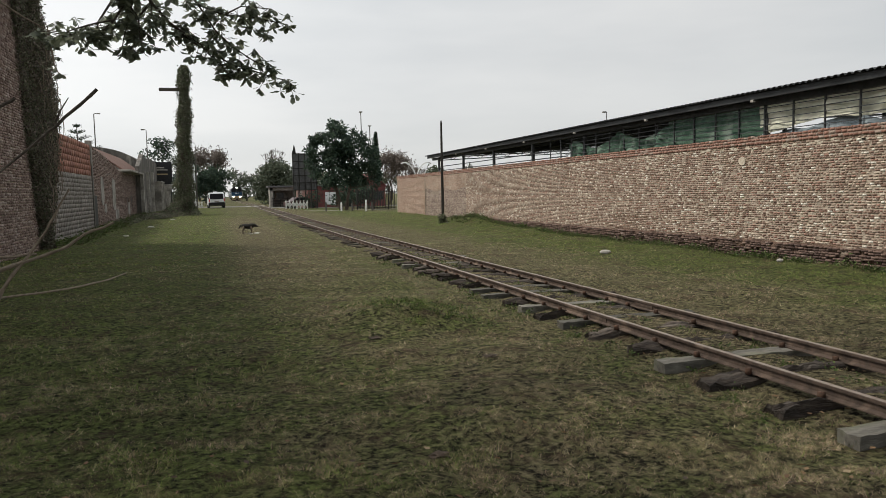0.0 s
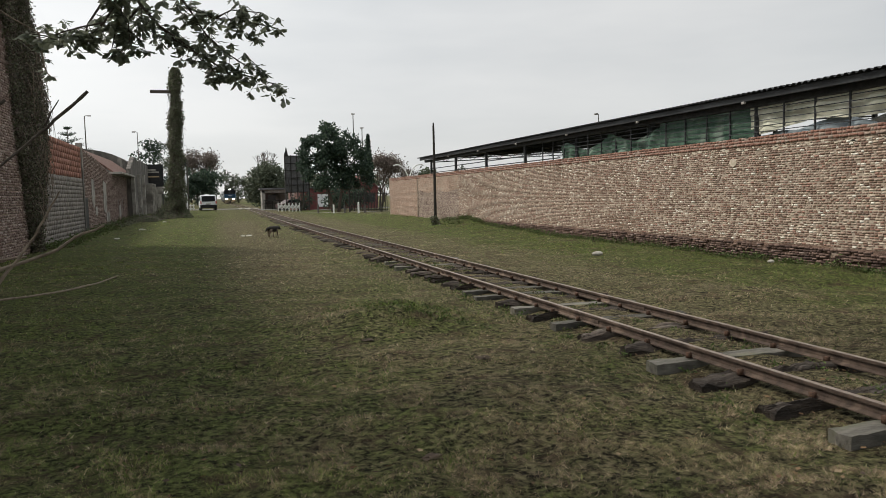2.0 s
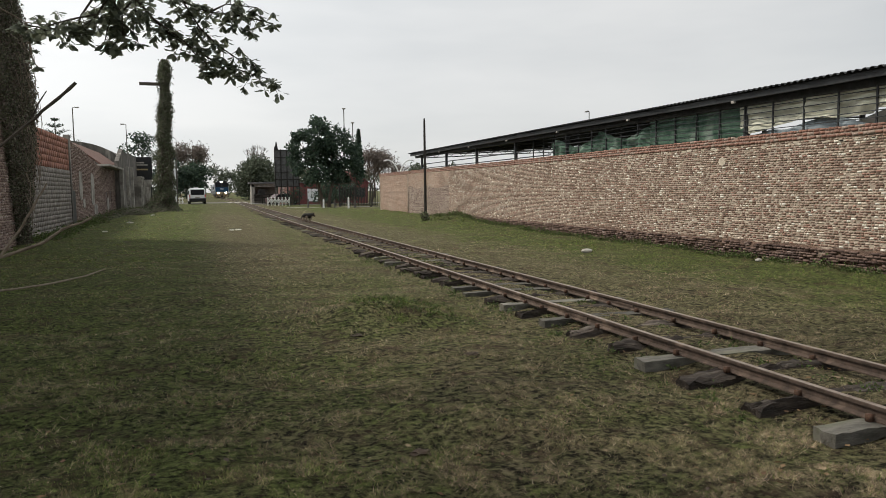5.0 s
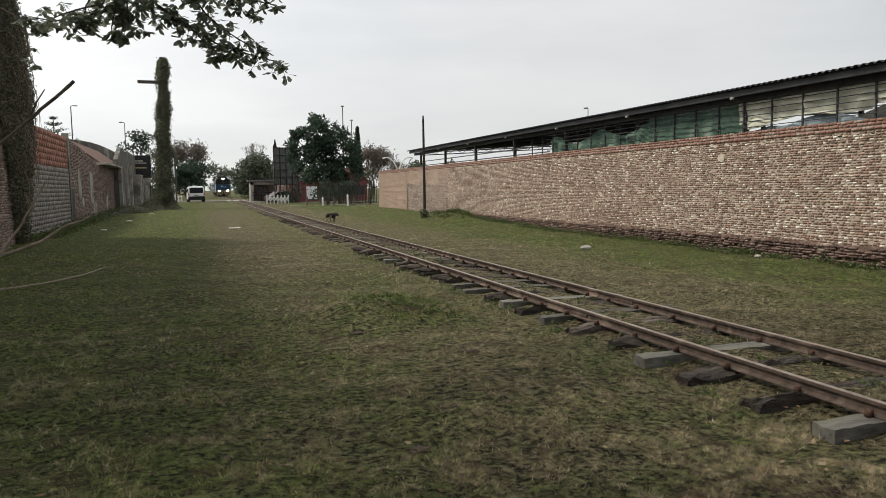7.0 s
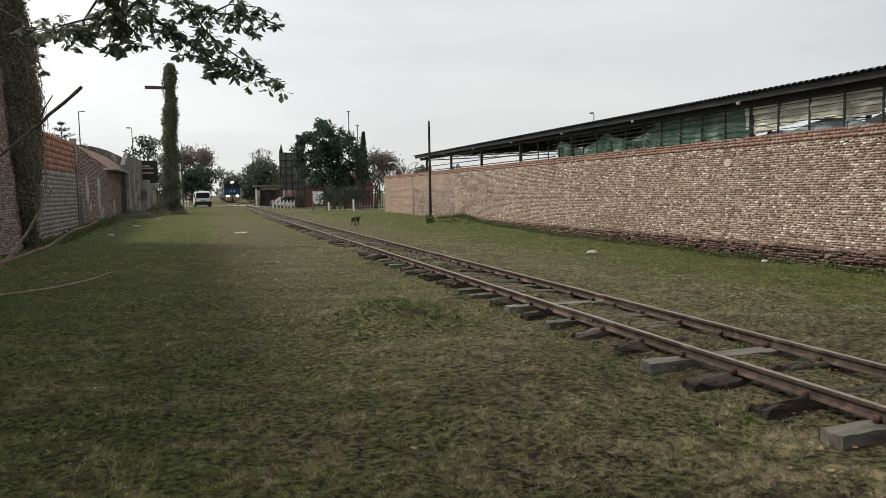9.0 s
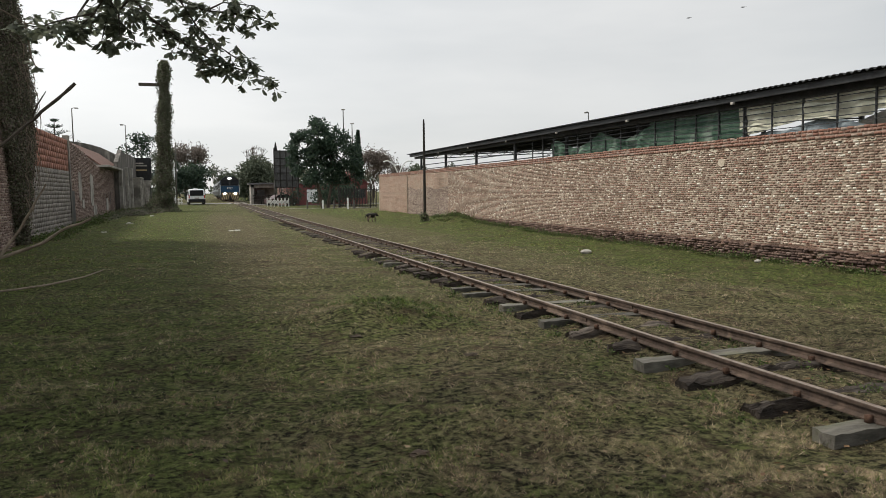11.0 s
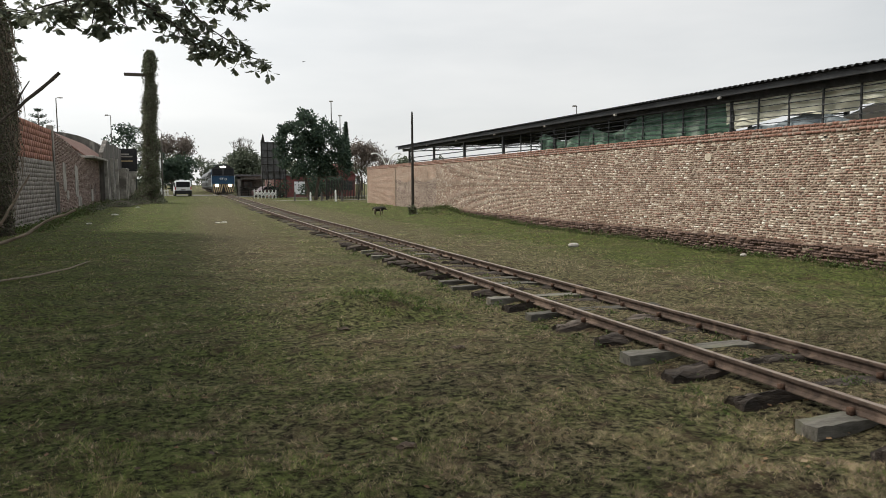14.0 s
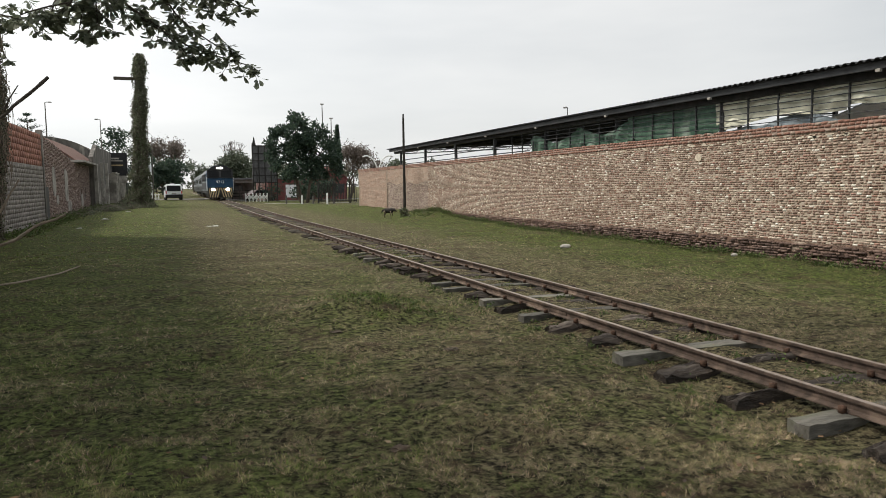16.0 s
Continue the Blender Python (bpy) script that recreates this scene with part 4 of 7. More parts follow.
# ---- creepers ----
def build_vine_pole():
    rng = np.random.default_rng(12)
    g = float(gz(-2.75, 66))
    p = thing("ivy_covered_pole", (-2.75, 66, g), "old pole with a crossarm overgrown by ivy", "pole")
    part("pole", tube([(-0.15, 0, -0.3), (0.0, 0, 6), (0.3, 0, 12.7)], [0.28, 0.24, 0.18], 10), M_BARK, p)
    part("crossarm", box((-1.75, -0.09, 10.62), (0.6, 0.09, 10.88), 0.02), M_TWIG_DARK, p, "weathered timber crossarm")

    def radius(z):
        if z < 1.6:
            return 0.78 + 1.15 * (1 - z / 1.6) ** 2.2
        base = np.interp(z, [1.6, 3.5, 6.5, 8.2, 9.3, 10.2, 11.4, 12.5, 13.1], [0.80, 0.68, 0.58, 0.60, 0.42, 0.36, 0.46, 0.34, 0.16])
        return 0.92 * base + 0.10 * math.sin(2.3 * z) * (0.3 + 0.06 * z) + 0.05 * math.sin(5.1 * z + 1)

    # dark solid core that fills the gaps behind the leaves
    zs = np.linspace(-0.2, 12.7, 60)
    bm = bmesh.new()
    rings = []
    for z in zs:
        r = max(0.12, (radius(max(z, 0)) - 0.1) * 0.82)
        cx = -0.15 + 0.45 * z / 13
        ring = []
        for k in range(14):
            a = 2 * math.pi * k / 14
            q = r * (0.86 + 0.5 * noise.noise((math.cos(a) * 1.3, math.sin(a) * 1.3, z * 1.1)))
            ring.append(bm.verts.new((cx + q * math.cos(a), q * math.sin(a), z)))
        rings.append(ring)
    for q, w in zip(rings, rings[1:]):
        for k in range(14):
            bm.faces.new((q[k], q[(k + 1) % 14], w[(k + 1) % 14], w[k]))
    bm.faces.new(rings[-1])
    part("ivy_mass", bm, M_IVYCORE, p, "solid dark core inside the ivy")
    n = 24000
    z = np.concatenate([rng.uniform(0, 12.8, n), rng.uniform(0, 1.6, 3000)])
    a = rng.uniform(0, 2 * math.pi, len(z))
    lump = np.array([noise.noise((math.cos(p) * 1.4, math.sin(p) * 1.4, q * 0.9)) for p, q in zip(a, z)])
    r = np.array([radius(v) for v in z]) * rng.uniform(0.68, 1.0, len(z)) * (1 + 0.95 * lump) + rng.exponential(0.05, len(z))
    pts = np.stack([-0.15 + 0.45 * z / 13 + r * np.cos(a), r * np.sin(a), z], 1)
    part_np("ivy_leaves", *leaves(pts, 0.125, rng, droop=0.7, narrow=0.75), M_IVY, p, "hanging ivy leaves", kind="stuff")
    strand = []
    for k in range(70):
        a, z1 = rng.uniform(0, 6.28), rng.uniform(1.5, 12.2)
        ln = rng.uniform(0.4, 1.5)
        zz = z1 - np.linspace(0, ln, int(ln * 38))
        rr = radius(z1) * rng.uniform(0.95, 1.2) + 0.05 * np.sin(3 * zz)
        strand.append(np.stack([-0.15 + 0.45 * zz / 13 + rr * math.cos(a), rr * math.sin(a), zz], 1) + rng.normal(0, 0.035, (len(zz), 3)))
    strand = np.concatenate(strand)
    part_np("ivy_strand", *leaves(strand[strand[:, 2] > 0.1], 0.11, rng, droop=1.2, narrow=0.6), M_IVY, p, "trailing ivy strands", kind="stuff")
    bm = bmesh.new()
    for k in range(60):
        a, z0 = rng.uniform(0, 6.28), rng.uniform(2, 12)
        r0 = radius(z0) - 0.1
        d = Vector((math.cos(a), math.sin(a), rng.uniform(-0.6, 0.5)))
        s = Vector((-0.15 + 0.45 * z0 / 13 + r0 * math.cos(a), r0 * math.sin(a), z0))
        add_tube(bm, [s, s + d * 0.3, s + d * 0.5 + Vector((0, 0, -0.2))], [0.02, 0.014, 0.006], 4)
    tagged(part("ivy_stems", bm, M_TWIG_DARK, p), kind="stuff")


build_vine_pole()


def build_wall_creeper():
    rng = np.random.default_rng(21)
    c = thing("wall_creeper", (-6.2, 31.2, 0), "dense dark creeper hanging over the corner of the brick wall", "creeper")

    def edges(z):
        """Left and right limit along y and bulge away from the wall."""
        l = np.interp(z, [0, 1, 3, 6, 8, 10.4], [-2.4, -2.6, -3.2, -3.8, -4.2, -4.5])
        r = 0.35 * noise.noise((0.0, 5.0, float(z) * 1.3)) + np.interp(z, [0, 0.6, 2, 4, 6, 7.5, 9, 10.4], [-1.7, -1.8, -0.8, 0.35, 0.75, 0.3, -1.2, -2.2])
        return l, r

    zs = np.linspace(-0.2, 10.6, 50)
    us = np.linspace(0, 1, 22)
    bm = bmesh.new()
    grid = []
    for z in zs:
        l, r = edges(max(z, 0))
        row = []
        for u in us:
            y = l + (r - l) * u
            b = 0.15 * math.sin(math.pi * u) ** 0.5 * (1 + 0.7 * noise.noise((y * 0.9, z * 0.9, 3)))
            row.append(bm.verts.new((0.0 + b, y, z)))
        grid.append(row)
    back = []
    for z in zs:
        l, r = edges(max(z, 0))
        back.append([bm.verts.new((-0.25, l + (r - l) * u, z)) for u in (0, 1)])
    for i in range(len(zs) - 1):
        for j in range(len(us) - 1):
            bm.faces.new((grid[i][j], grid[i][j + 1], grid[i + 1][j + 1], grid[i + 1][j]))
        bm.faces.new((back[i][0], grid[i][0], grid[i + 1][0], back[i + 1][0]))
        bm.faces.new((grid[i][-1], back[i][1], back[i + 1][1], grid[i + 1][-1]))
    bmesh.ops.recalc_face_normals(bm, faces=bm.faces)
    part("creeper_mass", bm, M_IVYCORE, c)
    n = 56000
    ns = 170
    su, sz, ph = rng.uniform(-0.04, 1.04, ns), rng.uniform(2.0, 10.6, ns), rng.uniform(0, 6.28, ns)
    k = rng.integers(ns, size=n)
    z = sz[k] - rng.uniform(0, 1, n) ** 0.8 * rng.uniform(1.5, 5.0, ns)[k]
    k, z = k[z > 0.05], z[z > 0.05]
    n = len(z)
    lr = np.array([edges(v) for v in z])
    u = su[k] + 0.035 * np.sin(1.7 * z + ph[k])
    y = lr[:, 0] + (lr[:, 1] - lr[:, 0]) * u + rng.normal(0, 0.10, n)
    b = 0.18 * np.sin(np.pi * np.clip(u, 0.02, 0.98)) ** 0.5 + rng.normal(0.05, 0.07, n) + 0.08 * np.sin(ph[k] * 3)
    part_np("creeper_leaves", *leaves(np.stack([b, y, z], 1), 0.078, rng, droop=0.9, narrow=0.7), M_CREEPER, c, "small drooping creeper leaves", kind="stuff")
    bm = bmesh.new()
    for k in range(60):
        z0 = rng.uniform(1.6, 8)
        y0 = rng.uniform(-3, edges(z0)[1] - 0.1)
        s = Vector((0.35, y0, z0))
        add_tube(bm, [s, s + Vector((0.12, rng.uniform(-0.1, 0.3), -0.4)), s + Vector((0.1, rng.uniform(-0.1, 0.4), -1.0))], [0.012, 0.01, 0.005], 4)
    tagged(part("hanging_stem", bm, M_TWIG, c), kind="stuff")


build_wall_creeper()


def build_rubble():
    rng = np.random.default_rng(31)
    for k, (x, y, s) in enumerate(((-4.3, 63.5, 0.55), (-5.0, 62.0, 0.7), (-5.6, 60.0, 0.5), (-3.6, 64.0, 0.45), (-4.6, 58.5, 0.35), (-6.2, 50.5, 0.5), (-5.9, 53.5, 0.4), (-6.1, 56.0, 0.45))):
        bm = bmesh.new()
        bmesh.ops.create_icosphere(bm, subdivisions=2, radius=s)
        for v in bm.verts:
            v.co = Vector((v.co.x * 1.6, v.co.y * 1.4, v.co.z * 0.45)) * (1 + 0.5 * noise.noise(v.co * 2.2 + Vector((k * 7, 0, 0))))
        ob = new("brushwood_heap", None)
        ob.location = (x, y, float(gz(x, y)))
        tagged(ob, "low heap of dark brushwood and soil by the wall", "brushwood", "heaps along the old wall")
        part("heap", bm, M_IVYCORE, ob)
        pts = rng.normal(size=(500, 3)) * (s * 0.9, s * 0.8, s * 0.18) + (0, 0, s * 0.25)
        pts[:, 2] = np.abs(pts[:, 2])
        part_np("heap_leaves", *leaves(pts, 0.13, rng), M_IVY, ob, kind="stuff")


build_rubble()


# ---- trees ----
def crown_points(blobs, per_area, rng, shell=0.35):
    out = []
    for (cx, cy, cz), r in blobs:
        n = int(per_area * r * r * 12.6)
        d = rng.normal(size=(n, 3))
        d /= np.linalg.norm(d, axis=1)[:, None]
        rr = r * (1 - shell * rng.random((n, 1)) ** 1.5) * (1 + 0.12 * rng.normal(size=(n, 1)))
        out.append(np.array((cx, cy, cz)) + d * rr * (1, 1, 0.85))
    return np.concatenate(out)


def make_blobs(w, z0, z1, n, rng, power=0.5, rmin=0.14, rmax=0.24):
    """Uneven clumps that fill a crown w wide between z0 and z1."""
    out = []
    for _ in range(n):
        u = rng.random()
        z = z0 + (z1 - z0) * u
        env = w / 2 * (math.sin(math.pi * (0.12 + 0.80 * u)) ** power)
        a, q = rng.uniform(0, 6.283), math.sqrt(rng.random())
        r = w * rng.uniform(rmin, rmax)
        e = max(0.05, env - r * 0.6)
        out.append(((e * q * math.cos(a), e * q * math.sin(a), z), r))
    return out


def tree(name, x, y, label, w, z0, z1, trunk_r, m, leaf, seed, nblob=26, density=7.0, lean=0.0, shell=0.35, trunks=1, narrow=0.6, bark=None, rr=(0.12, 0.22), power=0.5):
    rng = np.random.default_rng(seed)
    g = float(gz(x, y))
    t = thing(name, (x, y, g), label, "tree")
    blobs = make_blobs(w, z0, z1, nblob, rng, power=power, rmin=rr[0], rmax=rr[1])
    bm = bmesh.new()
    top = (z0 + z1) / 2
    for k in range(trunks):
        a = 6.283 * k / max(1, trunks) + 0.4
        o = 0.0 if trunks == 1 else 0.35
        base = Vector((o * math.cos(a), o * math.sin(a), -0.3))
        add_tube(bm, [base, base * 1.2 + Vector((lean * 0.3, 0, z0 * 0.5 + 0.3)), base * 2.2 + Vector((lean * 0.7, 0, z0 + 0.4)), base * 3.0 + Vector((lean, 0, top))], [trunk_r * 1.35, trunk_r, trunk_r * 0.8, trunk_r * 0.4], 8)
    part("trunk", bm, bark or M_BARK, t)
    bm = bmesh.new()
    for (c, r) in blobs[::2]:
        s = Vector((lean * 0.6, 0, z0 * 0.8 + 0.25 * (c[2] - z0)))
        e = Vector(c)
        mid = s.lerp(e, 0.5) + Vector((0, 0, -0.08 * (e - s).length))
        add_tube(bm, [s, mid, e], [trunk_r * 0.35, trunk_r * 0.2, 0.02], 5)
    part("limb", bm, bark or M_BARK, t)
    pts = crown_points(blobs, density, rng, shell)
    part_np("crown", *leaves(pts, leaf, rng, droop=0.2, narrow=narrow), m, t, kind="stuff")
    return t


def clump_tree(name, x, y, label, clumps, trunk_r, m, leaf, seed, density):
    """A crown of uneven clumps: each one sideways, height, radius; split again into smaller ones."""
    rng = np.random.default_rng(seed)
    t = thing(name, (x, y, float(gz(x, y))), label, "tree")
    blobs, tips = [], []
    for dx, z, r in clumps:
        c = np.array((dx, rng.uniform(-1.6, 1.6), z))
        tips.append(Vector(c))
        for _ in range(11):
            d = rng.normal(size=3)
            d /= np.linalg.norm(d)
            blobs.append((tuple(c + d * r * rng.uniform(0.35, 0.9)), r * rng.uniform(0.38, 0.62)))
    for a in (-0.55, 0.5):
        part("trunk", tube([(a * 0.5, 0, -0.3), (a * 0.9, 0, 1.2), (a * 1.6, 0.1, 2.8), (a * 2.4, 0.2, 5.2)], [trunk_r * 1.4, trunk_r, trunk_r * 0.8, trunk_r * 0.45], 9), M_BARK, t)
    bm = bmesh.new()
    for e in tips:
        q = Vector((0.9 if e.x > 0 else -0.9, 0.1, min(e.z - 0.4, 2.4 + 0.3 * e.z)))
        add_tube(bm, [q, q.lerp(e, 0.5) + Vector((0, 0, -0.15)), e], [trunk_r * 0.4, trunk_r * 0.25, 0.02], 5)
    part("limb", bm, M_BARK, t)
    part_np("crown", *leaves(crown_points(blobs, density, rng, 0.6), leaf, rng, droop=0.25, narrow=0.6), m, t, kind="stuff")


def bare_tree(name, x, y, label, h, w, seed, leafm=None, leaf=0.16, n_leaf=0, m=None, levels=5):
    """A tree of forking limbs down to fine twigs, with few leaves."""
    rng = random.Random(seed)
    nr = np.random.default_rng(seed)
    t = thing(name, (x, y, float(gz(x, y))), label, "tree")
    bm = bmesh.new()
    tips = []

    def grow(p, d, ln, r, k):
        q = p + d * ln
        mid = p.lerp(q, 0.5) + Vector((rng.uniform(-1, 1), rng.uniform(-1, 1), 0)) * ln * 0.06
        add_tube(bm, [p, mid, q], [r, r * 0.85, r * 0.7], 4 if k < 3 else 5, cap=False)
        if k == 0:
            tips.append(q)
            return
        for _ in range(3 if k > 1 else 4):
            e = (d + Vector((rng.uniform(-1, 1) * w, rng.uniform(-1, 1) * w, rng.uniform(-0.1, 0.55)))).normalized()
            grow(q, e, ln * rng.uniform(0.6, 0.8), r * 0.6, k - 1)

    grow(Vector((0, 0, -0.2)), Vector((0, 0, 1)), h * 0.30, h * 0.018, levels)
    part("trunk", bm, m or M_BARK, t)
    if n_leaf:
        tp = np.array([tuple(v) for v in tips])
        pts = tp[nr.integers(len(tp), size=n_leaf)] + nr.normal(0, 0.55, (n_leaf, 3))
        part_np("crown", *leaves(pts, leaf, nr, droop=0.3), leafm, t, kind="stuff")
    return t


clump_tree("broadleaf_tree", 13.3, 80.0, "large dense dark green broadleaf tree on two trunks",
           ((-0.5, 9.5, 0.85), (-0.8, 8.4, 1.3), (0.9, 8.3, 1.1), (0.2, 6.2, 1.7), (-2.0, 7.9, 1.0), (-3.0, 7.6, 0.8), (-3.2, 6.5, 1.1), (-3.1, 5.2, 1.0), (-2.8, 4.2, 0.9), (-1.4, 6.8, 1.4), (0.4, 7.0, 1.4),
            (-1.2, 5.3, 1.5), (0.6, 5.4, 1.5), (1.0, 3.9, 1.3), (-0.9, 3.8, 1.2), (2.1, 7.7, 0.9), (2.5, 6.6, 1.2), (3.6, 6.1, 1.0), (3.9, 4.9, 1.0),
            (3.8, 3.8, 0.9), (2.6, 4.8, 1.3), (2.4, 3.3, 1.0), (3.5, 2.9, 0.6), (-2.0, 3.0, 0.8)), 0.17, M_CROWN, 0.30, 4, 13)
tree("shade_tree", 10.2, 136, "rounded grey-green tree behind the hut", 9.5, 1.5, 6.8, 0.25, M_CROWN_HAZED, 0.42, 7, nblob=30, density=9)
tree("shade_tree", 14.5, 140, "rounded grey-green tree behind the hut", 8, 1.5, 6.8, 0.25, M_CROWN_HAZED, 0.42, 8, nblob=18, density=9)
tree("street_tree", -0.8, 126, "low dark green bushy tree beside the road", 6.4, 0.9, 5.8, 0.2, M_CROWN, 0.4, 9, nblob=26, density=10)
tree("street_tree", -4.2, 124, "low dark green bushy tree beside the road", 5.4, 0.9, 6.0, 0.2, M_CROWN, 0.4, 10, nblob=20, density=10)
tree("green_tree", -9.0, 128, "dark green tree above the roofs", 6.5, 4.0, 10.8, 0.2, M_CROWN, 0.4, 11, nblob=18, density=8)
bare_tree("thinning_tree", -2.0, 138, "tall thinning tree with sparse brown leaves", 10.5, 0.62, 5, M_CROWN_RED, 0.36, 4200)
bare_tree("thinning_tree", -5.5, 140, "tall thinning tree with sparse brown leaves", 10.0, 0.6, 6, M_CROWN_HAZED, 0.34, 2600)
bare_tree("autumn_tree", 26.0, 112, "reddish brown autumn tree with fine twigs", 9.3, 0.6, 15, M_CROWN_RED, 0.30, 4200)
bare_tree("autumn_tree", 29.0, 116, "reddish brown autumn tree with fine twigs", 7.5, 0.62, 16, M_CROWN_RED, 0.28, 2600)
bare_tree("leafless_tree", 9.6, 150, "grey leafless tree behind the hut", 12.5, 0.5, 17, levels=5)
bare_tree("leafless_tree", 33.0, 118, "grey leafless tree behind the yard", 7.0, 0.6, 18)
tree("shrub", 15.6, 87, "dark green shrub behind the iron fence", 6.5, 0.3, 2.6, 0.08, M_CROWN, 0.26, 91, nblob=22, density=9)
tree("shrub", 11.4, 95, "dark green shrub behind the iron fence", 3.5, 0.3, 2.2, 0.08, M_CROWN, 0.26, 92, nblob=14, density=9)
for k in range(9):
    rng_k = random.Random(60 + k)
    tree("distant_tree", -6 + 5.2 * k + rng_k.uniform(-1.5, 1.5), 262 + 14 * rng_k.random(), "distant grey-green tree with haze put into its leaf colour", 9, 1.2, rng_k.uniform(7.5, 10.2), 0.3, M_CROWN_HAZED, 0.7, 30 + k, nblob=12, density=3.2)
for k in range(9):
    tree("distant_tree", -46 + 5.4 * k, 158 + 5 * (k % 3), "distant grey-green tree with haze put into its leaf colour", 7.5, 0.6, 5.2 + (k * 41 % 7) * 0.45, 0.25, M_CROWN_HAZED, 0.55, 70 + k, nblob=14, density=4)
for k in range(7):
    tree("distant_tree", 24 + 9 * k, 170 + 4 * (k % 3), "distant grey-green tree with haze put into its leaf colour", 9, 1.5, 6.5 + (k * 37 % 5) * 0.4, 0.3, M_CROWN_HAZED, 0.6, 50 + k, nblob=12, density=3.2)


def build_cypress():
    rng = np.random.default_rng(77)
    c = thing("cypress", (23.6, 110, 0), "slender dark pointed cypress", "tree")
    part("trunk", tube([(0, 0, -0.2), (0, 0, 9)], [0.16, 0.04], 6), M_BARK, c)
    z = 0.8 + 10.2 * rng.random(5200) ** 1.1
    r = 0.72 * np.minimum(1, ((11.1 - z) / 7.5)) ** 0.8 * np.sqrt(rng.random(len(z))) * rng.uniform(0.8, 1.15, len(z))
    a = rng.uniform(0, 6.283, len(z))
    part_np("crown", *leaves(np.stack([r * np.cos(a), r * np.sin(a), z], 1), 0.34, rng, droop=-1.2, narrow=0.5), M_CROWN, c, kind="stuff")


build_cypress()


def build_norfolk_pine():
    rng = np.random.default_rng(78)
    t = thing("norfolk_pine", (-18.75, 112.5, -0.45), "tiered norfolk pine behind the roofs", "tree")
    t.scale = (1.25, 1.25, 1.25)
    part("trunk", tube([(0, 0, -0.2), (0, 0, 10.3)], [0.22, 0.03], 6), M_BARK, t)
    bm, pts = bmesh.new(), []
    for k in range(10):
        z = 3.2 + 0.75 * k
        ln = max(0.12, (10.4 - z) * 0.74)
        for j in range(9):
            a = 6.283 * j / 9 + k * 0.5
            e = Vector((ln * math.cos(a), ln * math.sin(a), z + 0.32 * ln))
            s = Vector((0, 0, z))
            add_tube(bm, [s, s.lerp(e, 0.6) + Vector((0, 0, -0.05)), e], [0.03, 0.02, 0.01], 4, cap=False)
            for u in np.linspace(0.25, 1, 14):
                p = s.lerp(e, float(u))
                for _ in range(3):
                    pts.append((p.x + rng.normal(0, 0.05), p.y + rng.normal(0, 0.05), p.z + abs(rng.normal(0, 0.05))))
    part("branch", bm, M_BARK, t)
    part_np("crown", *leaves(pts, 0.17, rng, droop=-0.5, narrow=0.28), M_CROWN, t, kind="stuff")


build_norfolk_pine()


# ---- street lamps and masts ----
def street_lamp(x, y, h, arm, label="grey street lamp with a short arm", size=1.0):
    s = thing("street_lamp", (x, y, float(gz(x, y))), label, "street lamp", "street lamps over the roofs")
    part("pole", tube([(0, 0, -0.3), (0, 0, h * 0.5), (0, 0, h)], [0.09 * size, 0.075 * size, 0.05 * size], 8), M_CONC_DARK, s)
    part("arm", tube([(0, 0, h), (arm * 0.5, 0, h + 0.06), (arm, 0, h + 0.06)], 0.035, 6), M_CONC_DARK, s)
    part("lamp_head", box((arm * 0.8, -0.11 * size, h), (arm * 1.9, 0.11 * size, h + 0.11 * size), 0.03 * size), M_CONC_PALE, s)


street_lamp(-12.3, 84, 10.4, 0.33, size=0.95)
street_lamp(-9.0, 104.5, 10.5, -0.33, size=0.9)
street_lamp(23.3, 40, 6.2, -0.14, size=0.5)
for x, y, h in ((23.3, 120, 15.4), (24.75, 120, 13.1)):
    s = thing("floodlight_mast", (x, y, 0), "tall thin grey mast with a small head", "mast", "masts behind the trees")
    part("pole", tube([(0, 0, -0.2), (0, 0, h)], [0.13, 0.07], 8), M_CONC_DARK, s)
    part("lamp_head", box((-0.28, -0.2, h - 0.05), (0.28, 0.2, h + 0.13), 0.04), M_CONC_PALE, s)


def build_banner_post():
    s = thing("banner_post", (-2.1, 74, float(gz(-2.1, 74))), "thin pole carrying a narrow white banner", "pole")
    part("pole", tube([(0, 0, -0.2), (0.1, 0, 6.4)], [0.06, 0.04], 8), M_CONC_DARK, s)
    part("banner", box((-0.42, -0.03, 0.6), (-0.06, 0.03, 4.7), 0.01), M_WHITE, s, "narrow white banner")
    part("banner_head", box((-0.5, -0.04, 4.7), (-0.05, 0.04, 5.4), 0.01), M_BLUE, s)


build_banner_post()


def build_dark_sign():
    s = thing("roof_sign", (-6.0, 87, 0), "dark shop sign with pale yellow shapes on a post frame", "sign")
    part("panel", box((-1.1, -0.12, 3.3), (1.0, 0.12, 5.8), 0.02), M_BLACK, s)
    for x in (-0.95, 0.85):
        part("post", box((x - 0.06, -0.06, -0.2), (x + 0.06, 0.06, 3.3)), M_STEEL, s)
    for z, a, b, m in ((4.35, -0.6, 0.55, M_YELLOW), (5.1, -0.75, 0.2, M_CONC_PALE), (4.85, -0.75, 0.55, M_CONC_PALE)):
        part("lettering_bar", box((a, -0.14, z), (b, -0.118, z + 0.16)), m, s)
    part("lower_panel", box((-1.05, -0.10, 2.5), (0.9, 0.10, 3.28), 0.02), M_CONC_PALE, s)


build_dark_sign()


